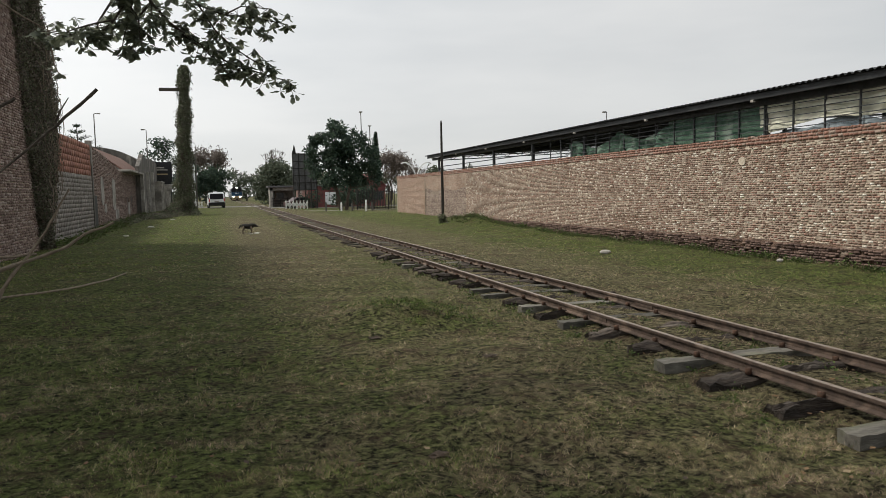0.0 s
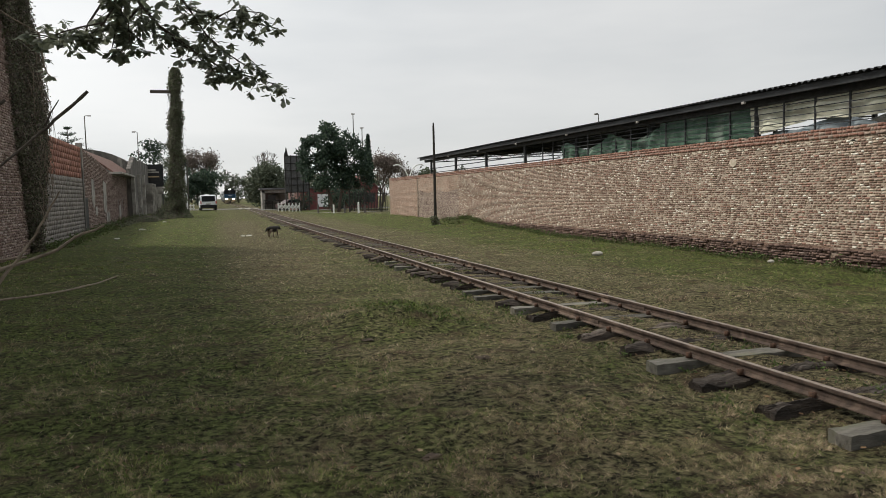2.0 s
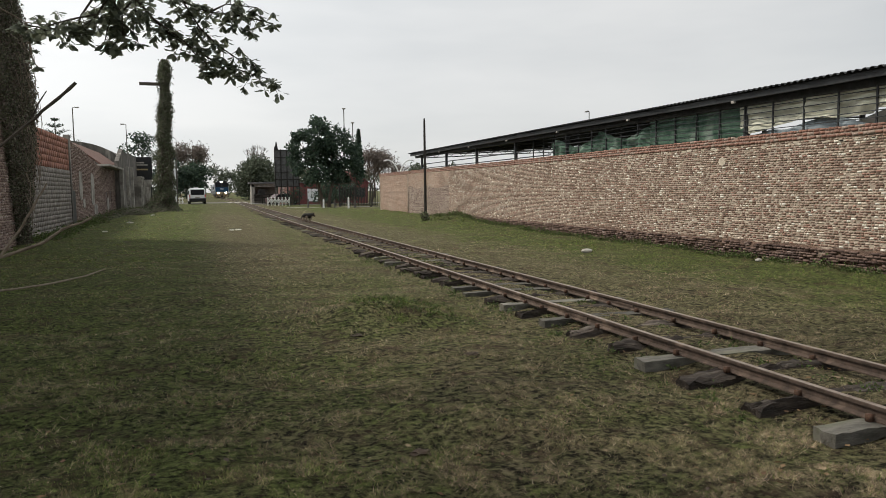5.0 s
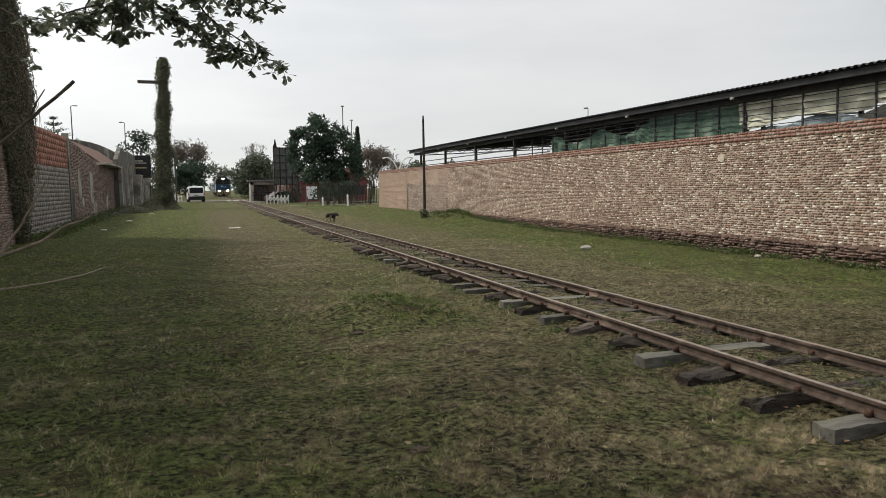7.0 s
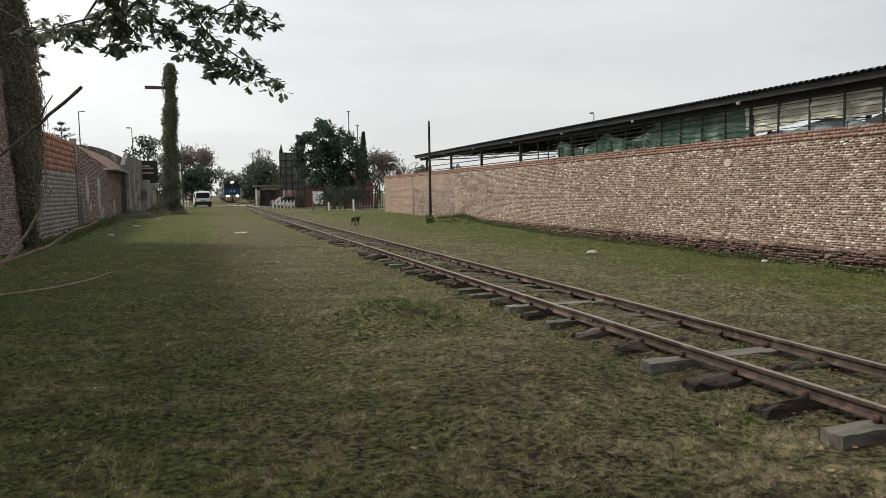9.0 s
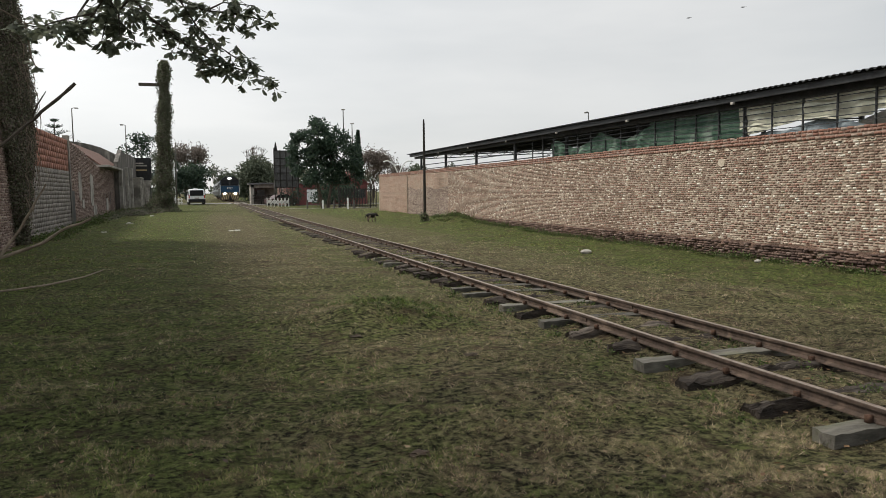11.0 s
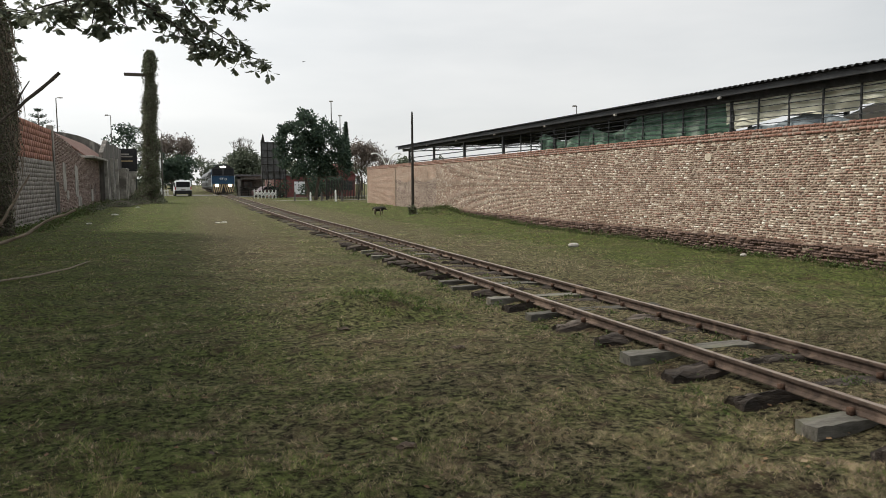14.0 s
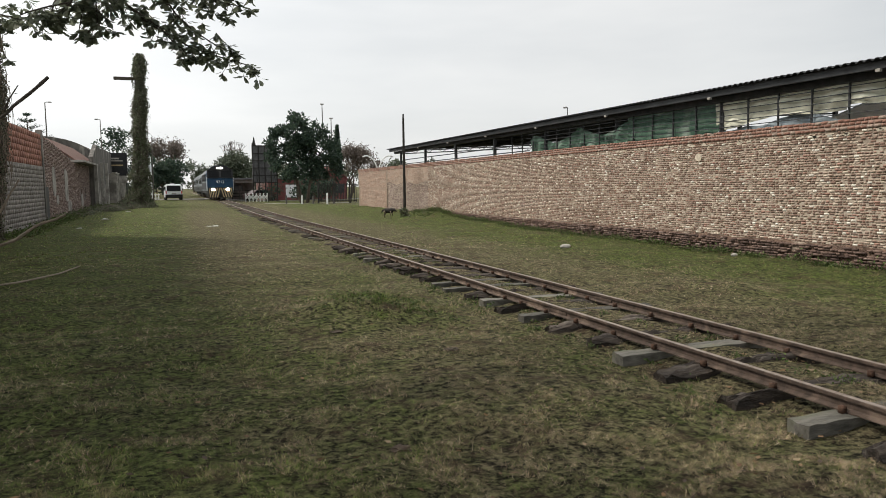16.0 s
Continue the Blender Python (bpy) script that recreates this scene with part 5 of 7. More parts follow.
# ---- roofs behind the old walls ----
def small_house(x, y, w, d, e, r, roof, label, rz=0):
    h = thing("house", (x, y, 0), label, "house", rz=rz)
    part("wall", box((-w / 2, -d / 2, -0.2), (w / 2, d / 2, e)), M_CONC, h)
    part("roof", prism([(-w / 2 - 0.3, e), (0, r), (w / 2 + 0.3, e), (w / 2 + 0.3, e + 0.14), (0, r + 0.16), (-w / 2 - 0.3, e + 0.14)], -d / 2 - 0.2, d / 2 + 0.2, "y"), roof, h)
    part("window", box((w / 2, -0.6, 1.1), (w / 2 + 0.05, 0.6, 2.3)), M_GLASSDARK, h)


small_house(-9.6, 71.5, 4.4, 19, 3.9, 5.8, M_TILE, "lean-to with a red tile roof behind the wall")


def build_vault():
    v = thing("vaulted_shed", (-14.0, 93, 0), "grey vaulted sheet-metal shed roof", "shed")
    n = 18
    arc = [(-6.0 * math.cos(math.pi * k / n), 4.8 + 2.8 * math.sin(math.pi * k / n)) for k in range(n + 1)]
    part("roof", prism(arc, -6, 6, "y"), M_CONC_DARK, v)
    part("wall", box((-5.9, -5.9, -0.2), (5.9, 5.9, 4.82)), M_CONC_DARK, v)


build_vault()


# ---- beyond the lawn: hoarding, hut, fences, cars ----
def build_billboard():
    b = thing("billboard", (8.95, 92, 0), "rear of a tall dark hoarding on a steel frame", "billboard", rz=8)
    part("panel", box((0, 0, 2.35), (3.1, 0.12, 7.0), 0.02), M_SIGNBACK, b)
    for x in (0.05, 0.8, 1.55, 2.3, 3.05):
        part("upright", box((x - 0.05, -0.12, -0.2), (x + 0.05, -0.01, 7.05 if 0.3 < x < 3 else 7.3), 0.01), M_IRON, b)
    for z in (2.4, 3.3, 4.2, 5.1, 6.0, 6.95):
        part("rail", box((-0.05, -0.18, z - 0.05), (3.15, -0.12, z + 0.05), 0.01), M_IRON, b)
    for x in (0.3, 2.35):
        part("finial", prism([(x - 0.22, 7.0), (x + 0.22, 7.0), (x + 0.04, 8.0), (x - 0.04, 8.0)], 0.02, 0.12, "y"), M_IRON, b, "pointed dark finial")
    for x in (0.4, 1.5, 2.6):
        part("brace", tube([(x, -0.1, 4.2), (x + 0.05, -1.6, -0.1)], 0.04, 5), M_IRON, b)


build_billboard()


def build_hut():
    h = thing("crossing_hut", (6.75, 104, 0.3), "small pale crossing keeper's hut with a flat overhanging roof", "hut")
    part("wall", box((0.1, 0, -0.3), (0.55, 3, 2.55), 0.02), M_CONC_PALE, h)
    part("rear_wall", box((0.55, 2.4, -0.3), (3.6, 2.7, 2.55), 0.02), M_CONC, h)
    part("lintel", box((0.1, 0, 2.15), (3.6, 0.25, 2.6), 0.02), M_CONC, h)
    part("roof", box((-0.2, -0.5, 2.6), (4.0, 3.2, 2.82), 0.03), M_SIGNBACK, h, "dark flat roof")
    part("post", box((3.4, 0, -0.3), (3.6, 0.22, 2.0), 0.01), M_CONC_PALE, h)
    part("window", box((0.95, 0.3, 1.0), (2.0, 0.34, 1.85)), M_GLASSDARK, h)
    for z in (0.25, 0.65, 1.0):
        part("barrier_rail", box((0.4, -0.3, z), (3.6, -0.22, z + 0.10), 0.01), M_IRON, h)
    for x in (0.5, 1.5, 2.5, 3.5):
        part("barrier_post", box((x - 0.05, -0.32, -0.3), (x + 0.05, -0.2, 1.15), 0.01), M_IRON, h)


build_hut()


def build_white_guard():
    g = thing("white_guard_fence", (7.5, 87.5, 0.0), "low white-painted crossed guard fence by the crossing", "fence")
    for k in range(7):
        x = 0.1 + 0.46 * k
        y = 0.35 * k
        z = float(gz(7.5 + x, 87.5 + y)) - 0.1
        part("post", box((x - 0.06, y - 0.06, z), (x + 0.06, y + 0.06, z + 1.15), 0.015), M_WHITEPAINT, g)
        if k < 6:
            for a, b in ((0.35, 0.95), (0.95, 0.35), (0.62, 0.66)):
                part("bar", tube([(x, y, z + a), (x + 0.46, y + 0.35, z + b)], 0.055, 6), M_WHITEPAINT, g)


build_white_guard()


def build_iron_fence():
    f = thing("iron_fence", (10.6, 78.3, 0), "black iron railing fence along the footpath", "fence")
    x = 3.68
    k = 0
    while x < 7.6:
        z = float(gz(10.6 + x, 78.3 - 0.35 * x))
        y = -0.35 * x
        if k % 10 == 0:
            part("post", box((x - 0.07, y - 0.07, z - 0.2), (x + 0.07, y + 0.07, z + 2.35), 0.01), M_IRON, f)
        else:
            part("bar", box((x - 0.03, y - 0.03, z + 0.1), (x + 0.03, y + 0.03, z + 2.15)), M_IRON, f)
        x += 0.16
        k += 1
    for z in (0.25, 1.95):
        part("rail", tube([(3.68, -0.35 * 3.68, z), (7.6, -0.35 * 7.6, z)], 0.035, 5), M_IRON, f)
    for k, (x, y, h, m) in enumerate(((12.3, 75.6, 0.9, M_WHITEPAINT), (14.25, 72.0, 1.15, M_WHITEPAINT), (10.8, 76.5, 0.95, M_CONC_DARK), (15.1, 73.0, 0.9, M_CONC_DARK), (13.4, 75.2, 0.85, M_CONC_DARK))):
        b = new("bollard", None)
        b.location = (x, y, float(gz(x, y)))
        tagged(b, "short white-painted post in the grass" if m is M_WHITEPAINT else "short dark post in the grass", "bollard")
        part("shaft", tube([(0, 0, -0.2), (0, 0, h * 0.9), (0, 0, h)], [0.095, 0.09, 0.06], 8), m, b)


build_iron_fence()


def build_red_house():
    h = thing("red_house", (20.1, 98, 0), "red-painted house with a steep red gable", "house")
    part("wall", box((-8.6, 0, -0.2), (2.1, 8, 2.9)), M_REDWALL, h)
    part("gable", prism([(-1.4, 2.9), (0.3, 4.5), (2.0, 2.9)], 0.02, 7.9, "y"), M_REDWALL, h)
    for s in (-1, 1):
        part("roof", prism([(0.3, 4.5), (0.3, 4.64), (0.3 + s * 1.95, 2.8), (0.3 + s * 1.95, 2.66)], -0.3, 8.2, "y"), M_REDWALL, h)
    part("flat_roof", box((-8.8, -0.2, 2.9), (-1.2, 8.2, 3.05), 0.02), M_SIGNBACK, h)
    part("door", box((-3.7, -0.06, 0.0), (-2.7, 0.0, 2.1)), M_BLACK, h)
    part("window", box((-6.3, -0.05, 0.4), (-4.9, 0.0, 2.1)), M_WHITE, h, "white-framed bright window")
    part("window", box((0.4, -0.05, 0.9), (1.7, 0.0, 2.1)), M_GLASSDARK, h)
    p = thing("pink_wall", (10.2, 100.5, 0), "faded pink and white masonry wall under the hoarding", "wall")
    part("masonry", box((0, 0, -0.2), (3.4, 0.3, 2.4), 0.02), M_PINKWALL, p)
    part("coping", box((-0.05, -0.05, 2.4), (3.45, 0.35, 2.5), 0.02), M_CONC_PALE, p)


build_red_house()


def wheel(parent, x, y, r, w):
    o = part("wheel", tube([(x - w / 2, y, r), (x + w / 2, y, r)], r, 18), M_RUBBER, parent)
    part("rim", tube([(x - w / 2 - 0.01, y, r), (x + w / 2 + 0.01, y, r)], r * 0.58, 14), M_CARGREY, o)


def build_van():
    x, y = -0.30, 90.0
    v = thing("van", (x, y, float(gz(x, y)) + 0.04), "white passenger van seen from behind with a dark rear window", "van", rz=3)
    v.scale = (1.0, 1.0, 0.9)
    side = [(-0.0, 0.30), (0.0, 1.0), (0.10, 1.55), (0.28, 1.98), (0.8, 2.06), (3.3, 2.02), (4.1, 1.35), (4.85, 1.10), (4.95, 0.32)]
    body = prism(side, -0.95, 0.95)
    for q in body.verts:
        if q.co.z > 1.1:
            q.co.x *= 1 - 0.10 * (q.co.z - 1.1)
    bmesh.ops.bevel(body, geom=list(body.edges), offset=0.06, segments=2, affect="EDGES")
    part("body", body, M_CARWHITE, v, smooth_faces=False)
    part("rear_window", prism([(0.085, 1.18), (0.26, 1.88), (0.16, 1.90), (-0.02, 1.18)], -0.76, 0.76), M_WINDSCREEN, v, "dark tinted rear window")
    for s in (-1, 1):
        part("side_window", box((s * 0.90 - 0.02, 0.5, 1.2), (s * 0.90 + 0.02, 3.2, 1.75), 0.02), M_GLASSDARK, v)
        part("tail_lamp", box((s * 0.86 - 0.06, -0.02, 0.85), (s * 0.86 + 0.06, 0.05, 1.25), 0.02), M_REDLAMP, v, "red tail lamp")
        part("mirror", box((s * 1.08 - 0.12, 3.5, 1.2), (s * 1.08 + 0.12, 3.6, 1.45), 0.02), M_BLACK, v)
        for yy in (0.9, 3.9):
            wheel(v, s * 0.85, yy, 0.33, 0.2)
    part("bumper", box((-0.95, -0.10, 0.28), (0.95, 0.06, 0.74), 0.04), M_RUBBER, v, "dark lower bumper")
    part("roof_vent", box((-0.35, 0.7, 2.04), (0.15, 1.3, 2.17), 0.04), M_CARWHITE, v)
    part("number_plate", box((-0.26, -0.035, 0.78), (0.26, 0.0, 0.92)), M_CONC_PALE, v, "blank pale plate")


build_van()


def build_car():
    c = thing("car", (10.3, 96.5, float(gz(10.3, 96.5)) + 0.03), "dark red car parked behind the white guard fence", "car", rz=-70)
    side = [(-2.1, 0.3), (-2.15, 0.85), (-1.5, 0.95), (-0.85, 1.42), (0.6, 1.45), (1.3, 0.98), (2.0, 0.82), (2.1, 0.3)]
    b = prism(side, -0.85, 0.85)
    for q in b.verts:
        if q.co.z > 1:
            q.co.x *= 0.82
    bmesh.ops.bevel(b, geom=list(b.edges), offset=0.05, segments=2, affect="EDGES")
    part("body", b, M_CARRED, c)
    for s in (-1, 1):
        part("side_window", prism([(-1.3, 1.0), (-0.8, 1.36), (0.55, 1.39), (1.1, 1.0)], s * 0.80 - 0.03, s * 0.80 + 0.03), M_GLASSDARK, c)
        for yy in (-1.35, 1.35):
            wheel(c, s * 0.76, yy, 0.31, 0.18)


build_car()


def build_white_rail():
    f = thing("white_picket_fence", (-5.6, 96, 0.35), "low white picket fence beside the road", "fence")
    for k in range(11):
        part("picket", box((0.34 * k, -0.03, -0.2), (0.34 * k + 0.12, 0.03, 0.85), 0.01), M_WHITEPAINT, f)
    for z in (0.25, 0.65):
        part("rail", box((0, 0.03, z), (3.6, 0.08, z + 0.08)), M_WHITEPAINT, f)


build_white_rail()


# ---- the train ----
def bogie(parent, y):
    b = part("bogie", box((-0.95, y - 1.35, 0.35), (0.95, y + 1.35, 0.75), 0.05), M_IRON, parent)
    for yy in (-0.9, 0.9):
        for s in (-1, 1):
            part("wheel", tube([(s * 0.50, y + yy, 0.43), (s * 0.62, y + yy, 0.43)], 0.43, 16), M_RUSTIRON, b)


def build_loco():
    lo = thing("diesel_locomotive", (4.5, 200, 0.45), "blue and white diesel locomotive with lit headlights and striped nose", "locomotive")
    W = 1.42
    # cab front, drawn as a section across: rounded roof corners
    sect = [(-W, 1.05), (-W, 2.95), (-W + 0.10, 3.30), (-W + 0.55, 3.75), (-0.45, 3.92), (0.45, 3.92), (W - 0.55, 3.75), (W - 0.10, 3.30), (W, 2.95), (W, 1.05)]
    part("cab", prism(sect, 0.35, 3.6, "y"), M_BLUE, lo, "blue cab")
    hood = [(-W + 0.04, 1.05), (-W + 0.04, 3.05), (-W + 0.35, 3.5), (-0.5, 3.72), (0.5, 3.72), (W - 0.35, 3.5), (W - 0.04, 3.05), (W - 0.04, 1.05)]
    part("engine_hood", prism(hood, 3.6, 15.2, "y"), M_LIVERY_GREY, lo, "grey-white engine compartment")
    for s in (-1, 1):
        part("side_band", box((s * (W - 0.03) - 0.02, 3.7, 1.2), (s * (W - 0.03) + 0.02, 15.1, 2.0)), M_STEEL, lo, "dark grey side band")
        for k in range(6):
            part("grille", box((s * (W - 0.02) - 0.03, 4.4 + 1.7 * k, 2.2), (s * (W - 0.02) + 0.03, 5.6 + 1.7 * k, 3.0)), M_BLACK, lo)
        part("cab_window", box((s * W - 0.02, 1.2, 2.35), (s * W + 0.02, 2.2, 3.05), 0.01), M_GLASSDARK, lo)
        part("corner_post", box((s * (W + 0.005) - 0.07, 0.30, 1.05), (s * (W + 0.005) + 0.05, 0.55, 2.6), 0.02), M_CARWHITE, lo, "white corner post")
    # raked front with two windscreens
    part("front_panel", prism([(0.35, 1.40), (0.02, 1.42), (0.0, 2.42), (0.35, 2.5)], -W + 0.02, W - 0.02), M_BLUE, lo, "blue nose panel")
    part("windscreen_frame", prism([(0.30, 2.46), (0.02, 2.46), (0.28, 3.42), (0.36, 3.42)], -W + 0.03, W - 0.03), M_BLACK, lo, "black windscreen surround")
    for s in (-1, 1):
        part("windscreen", prism([(0.03, 2.56), (0.005, 2.56), (0.225, 3.32), (0.25, 3.32)], s * 0.68 - 0.56, s * 0.68 + 0.56), M_WINDSCREEN, lo, "dark windscreen")
    part("brow", prism([(-W + 0.1, 3.38), (-W + 0.55, 3.72), (-0.45, 3.90), (0.45, 3.90), (W - 0.55, 3.72), (W - 0.1, 3.38)], 0.20, 0.36, "y"), M_BLACK, lo, "black brow over the windscreens")
    part("roof_headlight", prism([(0.36 * math.cos(t), 3.60 + 0.12 * math.sin(t)) for t in np.linspace(0, 6.283, 15)[:-1]], 0.08, 0.22, "y"), M_HEADTOP, lo, "lit roof headlight")
    for s in (-1, 1):
        part("headlight", prism([(s * 0.80 + 0.24 * math.cos(t), 1.20 + 0.15 * math.sin(t)) for t in np.linspace(0, 6.283, 15)[:-1]], -0.09, 0.08, "y"), M_HEAD, lo, "bright lit headlight")
    # striped snow-plough skirt
    sk = part("skirt", prism([(0.35, 0.28), (-0.06, 0.25), (0.0, 1.41), (0.35, 1.41)], -W + 0.08, W - 0.08), M_BLACK, lo, "black skirt with cream chevrons")
    for s in (-1, 1):
        for k in range(5):
            x = s * (0.30 + 0.27 * k)
            q = [(x, 0.30), (x + s * 0.13, 0.30), (x - s * 0.30 + s * 0.13, 1.36), (x - s * 0.30, 1.36)]
            bm = bmesh.new()
            front = [bm.verts.new((min(W - 0.1, max(-W + 0.1, a)), -0.075 + 0.075 * (b - 0.25) / 1.16 - 0.006, b)) for a, b in q]
            back = [bm.verts.new((v.co.x, v.co.y + 0.03, v.co.z)) for v in front]
            bm.faces.new(front)
            bm.faces.new(back[::-1])
            for j in range(4):
                bm.faces.new((front[j], front[(j + 1) % 4], back[(j + 1) % 4], back[j]))
            bmesh.ops.recalc_face_normals(bm, faces=bm.faces)
            part("chevron", bm, M_YELLOW, sk)
    part("coupler", box((-0.16, -0.45, 0.55), (0.16, 0.1, 0.85), 0.04), M_IRON, lo)
    part("underframe", box((-W + 0.1, 0.4, 0.72), (W - 0.1, 15.2, 1.06), 0.02), M_IRON, lo)
    part("fuel_tank", box((-1.15, 5.8, 0.3), (1.15, 9.6, 0.75), 0.08), M_IRON, lo)
    bogie(lo, 2.6)
    bogie(lo, 12.6)
    cu = bpy.data.curves.new("running_number", "FONT")
    cu.body, cu.size, cu.extrude, cu.align_x, cu.align_y = "9713", 0.44, 0.008, "CENTER", "CENTER"
    tx = new("running_number_outline", cu)
    me = bpy.data.meshes.new_from_object(tx)
    bpy.data.objects.remove(tx)
    me.materials.clear()
    me.materials.append(M_CARWHITE)
    nb = new("running_number", me)
    nb.parent = lo
    nb.matrix_basis = pose(0, -0.03, 2.02, 88, 0, 0)
    tagged(nb, "white painted running number")
    return lo


def build_coach():
    c = thing("passenger_coach", (4.5, 220, 0.45), "dull grey passenger coach with dark windows", "coach", "coaches of the train")
    W = 1.38
    sect = [(-W, 0.95), (-W, 2.9), (-W + 0.25, 3.35), (-0.6, 3.6), (0.6, 3.6), (W - 0.25, 3.35), (W, 2.9), (W, 0.95)]
    part("body", prism(sect, 0.3, 15.5, "y"), M_LIVERY_GREY, c)
    for s in (-1, 1):
        part("band", box((s * W - 0.015, 0.4, 1.0), (s * W + 0.02, 15.4, 1.6)), M_STEEL, c, "dark grey lower band")
        for k in range(8):
            part("window", box((s * W - 0.02, 1.4 + 1.65 * k, 1.95), (s * W + 0.025, 2.5 + 1.65 * k, 2.7), 0.01), M_GLASSDARK, c)
    part("end_door", box((-0.4, 0.26, 1.0), (0.4, 0.3, 2.9)), M_BLACK, c)
    part("underframe", box((-1.2, 0.3, 0.7), (1.2, 15.5, 0.96), 0.02), M_IRON, c)
    bogie(c, 2.6)
    bogie(c, 13.2)
    return c


LOCO = build_loco()
COACHES = [build_coach()]
COACHES += [copy_thing(COACHES[0], pose(4.5, 236, 0.45)), copy_thing(COACHES[0], pose(4.5, 252, 0.45))]


# ---- the dog ----
def loft(sections, n=10):
    """A body through ellipses: x, z, half width, half height."""
    bm = bmesh.new()
    rings = [[bm.verts.new((x, w * math.cos(t), z + h * math.sin(t))) for t in [2 * math.pi * k / n for k in range(n)]] for x, z, w, h in sections]
    for q, r in zip(rings, rings[1:]):
        for k in range(n):
            bm.faces.new((q[k], q[(k + 1) % n], r[(k + 1) % n], r[k]))
    bm.faces.new(rings[0])
    bm.faces.new(rings[-1])
    bmesh.ops.recalc_face_normals(bm, faces=bm.faces)
    return bm


def build_dog():
    d = thing("dog", (1.2, 35.4, 0), "black dog with pale tan legs walking over the grass", "dog")
    part("body", loft([(-0.37, 0.47, 0.03, 0.04), (-0.34, 0.46, 0.085, 0.10), (-0.20, 0.455, 0.125, 0.145), (0.0, 0.44, 0.13, 0.155), (0.18, 0.44, 0.14, 0.175), (0.32, 0.46, 0.12, 0.15), (0.40, 0.49, 0.08, 0.10)]), M_FUR, d, "black shaggy body", True)
    part("neck", loft([(0.30, 0.48, 0.095, 0.12), (0.40, 0.49, 0.085, 0.10), (0.48, 0.48, 0.070, 0.08)]), M_FUR, d, "", True)
    h = part("head", loft([(0.43, 0.485, 0.065, 0.07), (0.49, 0.48, 0.080, 0.085), (0.56, 0.455, 0.068, 0.07), (0.61, 0.425, 0.040, 0.042), (0.69, 0.395, 0.032, 0.032), (0.705, 0.39, 0.014, 0.014)]), M_FUR, d, "", True)
    for s in (-1, 1):
        part("ear", prism([(0.46, 0.54), (0.525, 0.54), (0.475, 0.62)], s * 0.05 - 0.012, s * 0.05 + 0.012, "y"), M_FUR, h)
    part("muzzle", loft([(0.60, 0.405, 0.034, 0.028), (0.69, 0.38, 0.028, 0.022)]), M_FURTAN, h, "pale muzzle", True)
    part("tail", tube([(-0.35, 0, 0.52), (-0.44, 0, 0.47), (-0.50, 0, 0.38), (-0.55, 0, 0.29)], [0.045, 0.05, 0.04, 0.015], 7), M_FUR, d, "bushy tail", True)
    part("belly", loft([(-0.22, 0.345, 0.05, 0.03), (0.0, 0.33, 0.07, 0.035), (0.25, 0.34, 0.07, 0.05)]), M_FURTAN, d, "pale belly fur", True)
    legs = []
    for x, y, front in ((0.24, 0.085, 1), (0.24, -0.085, 1), (-0.26, 0.085, 0), (-0.26, -0.085, 0)):
        if front:
            pts, rr = [(0, 0, 0.05), (0.01, 0, -0.12), (0.0, 0, -0.26), (0.02, 0, -0.36), (0.05, 0, -0.375)], [0.06, 0.04, 0.026, 0.024, 0.02]
        else:
            pts, rr = [(0, 0, 0.06), (0.03, 0, -0.09), (-0.05, 0, -0.22), (-0.02, 0, -0.36), (0.03, 0, -0.375)], [0.085, 0.06, 0.030, 0.024, 0.02]
        lg = part("leg", tube(pts, rr, 8), M_FURTAN, d, "pale tan leg", True)
        lg.location = (x, y, 0.38)
        legs.append(lg)
    return d, legs


DOG, DOG_LEGS = build_dog()
DOG.scale = (0.74, 1.10, 0.82)


def build_bird():
    b = thing("bird", (60, 40, 20), "small dark bird in flight", "bird", "pair of birds in the sky")
    part("body", loft([(-0.13, 0, 0.008, 0.006), (-0.06, 0, 0.03, 0.03), (0.03, 0, 0.035, 0.035), (0.10, 0.01, 0.022, 0.022), (0.14, 0.005, 0.005, 0.005)]), M_FUR, b, "", True)
    for s in (-1, 1):
        part("wing", prism([(0.05, 0.02 * s), (-0.04, 0.02 * s), (-0.06, 0.15 * s), (-0.02, 0.21 * s), (0.03, 0.13 * s)], 0.0, 0.012, "z"), M_FUR, b)
    part("tail", prism([(-0.10, -0.02), (-0.10, 0.02), (-0.19, 0.035), (-0.19, -0.035)], -0.003, 0.006, "z"), M_FUR, b)
    return b


BIRDS = [build_bird()]
BIRDS.append(copy_thing(BIRDS[0], pose(60, 45, 20)))


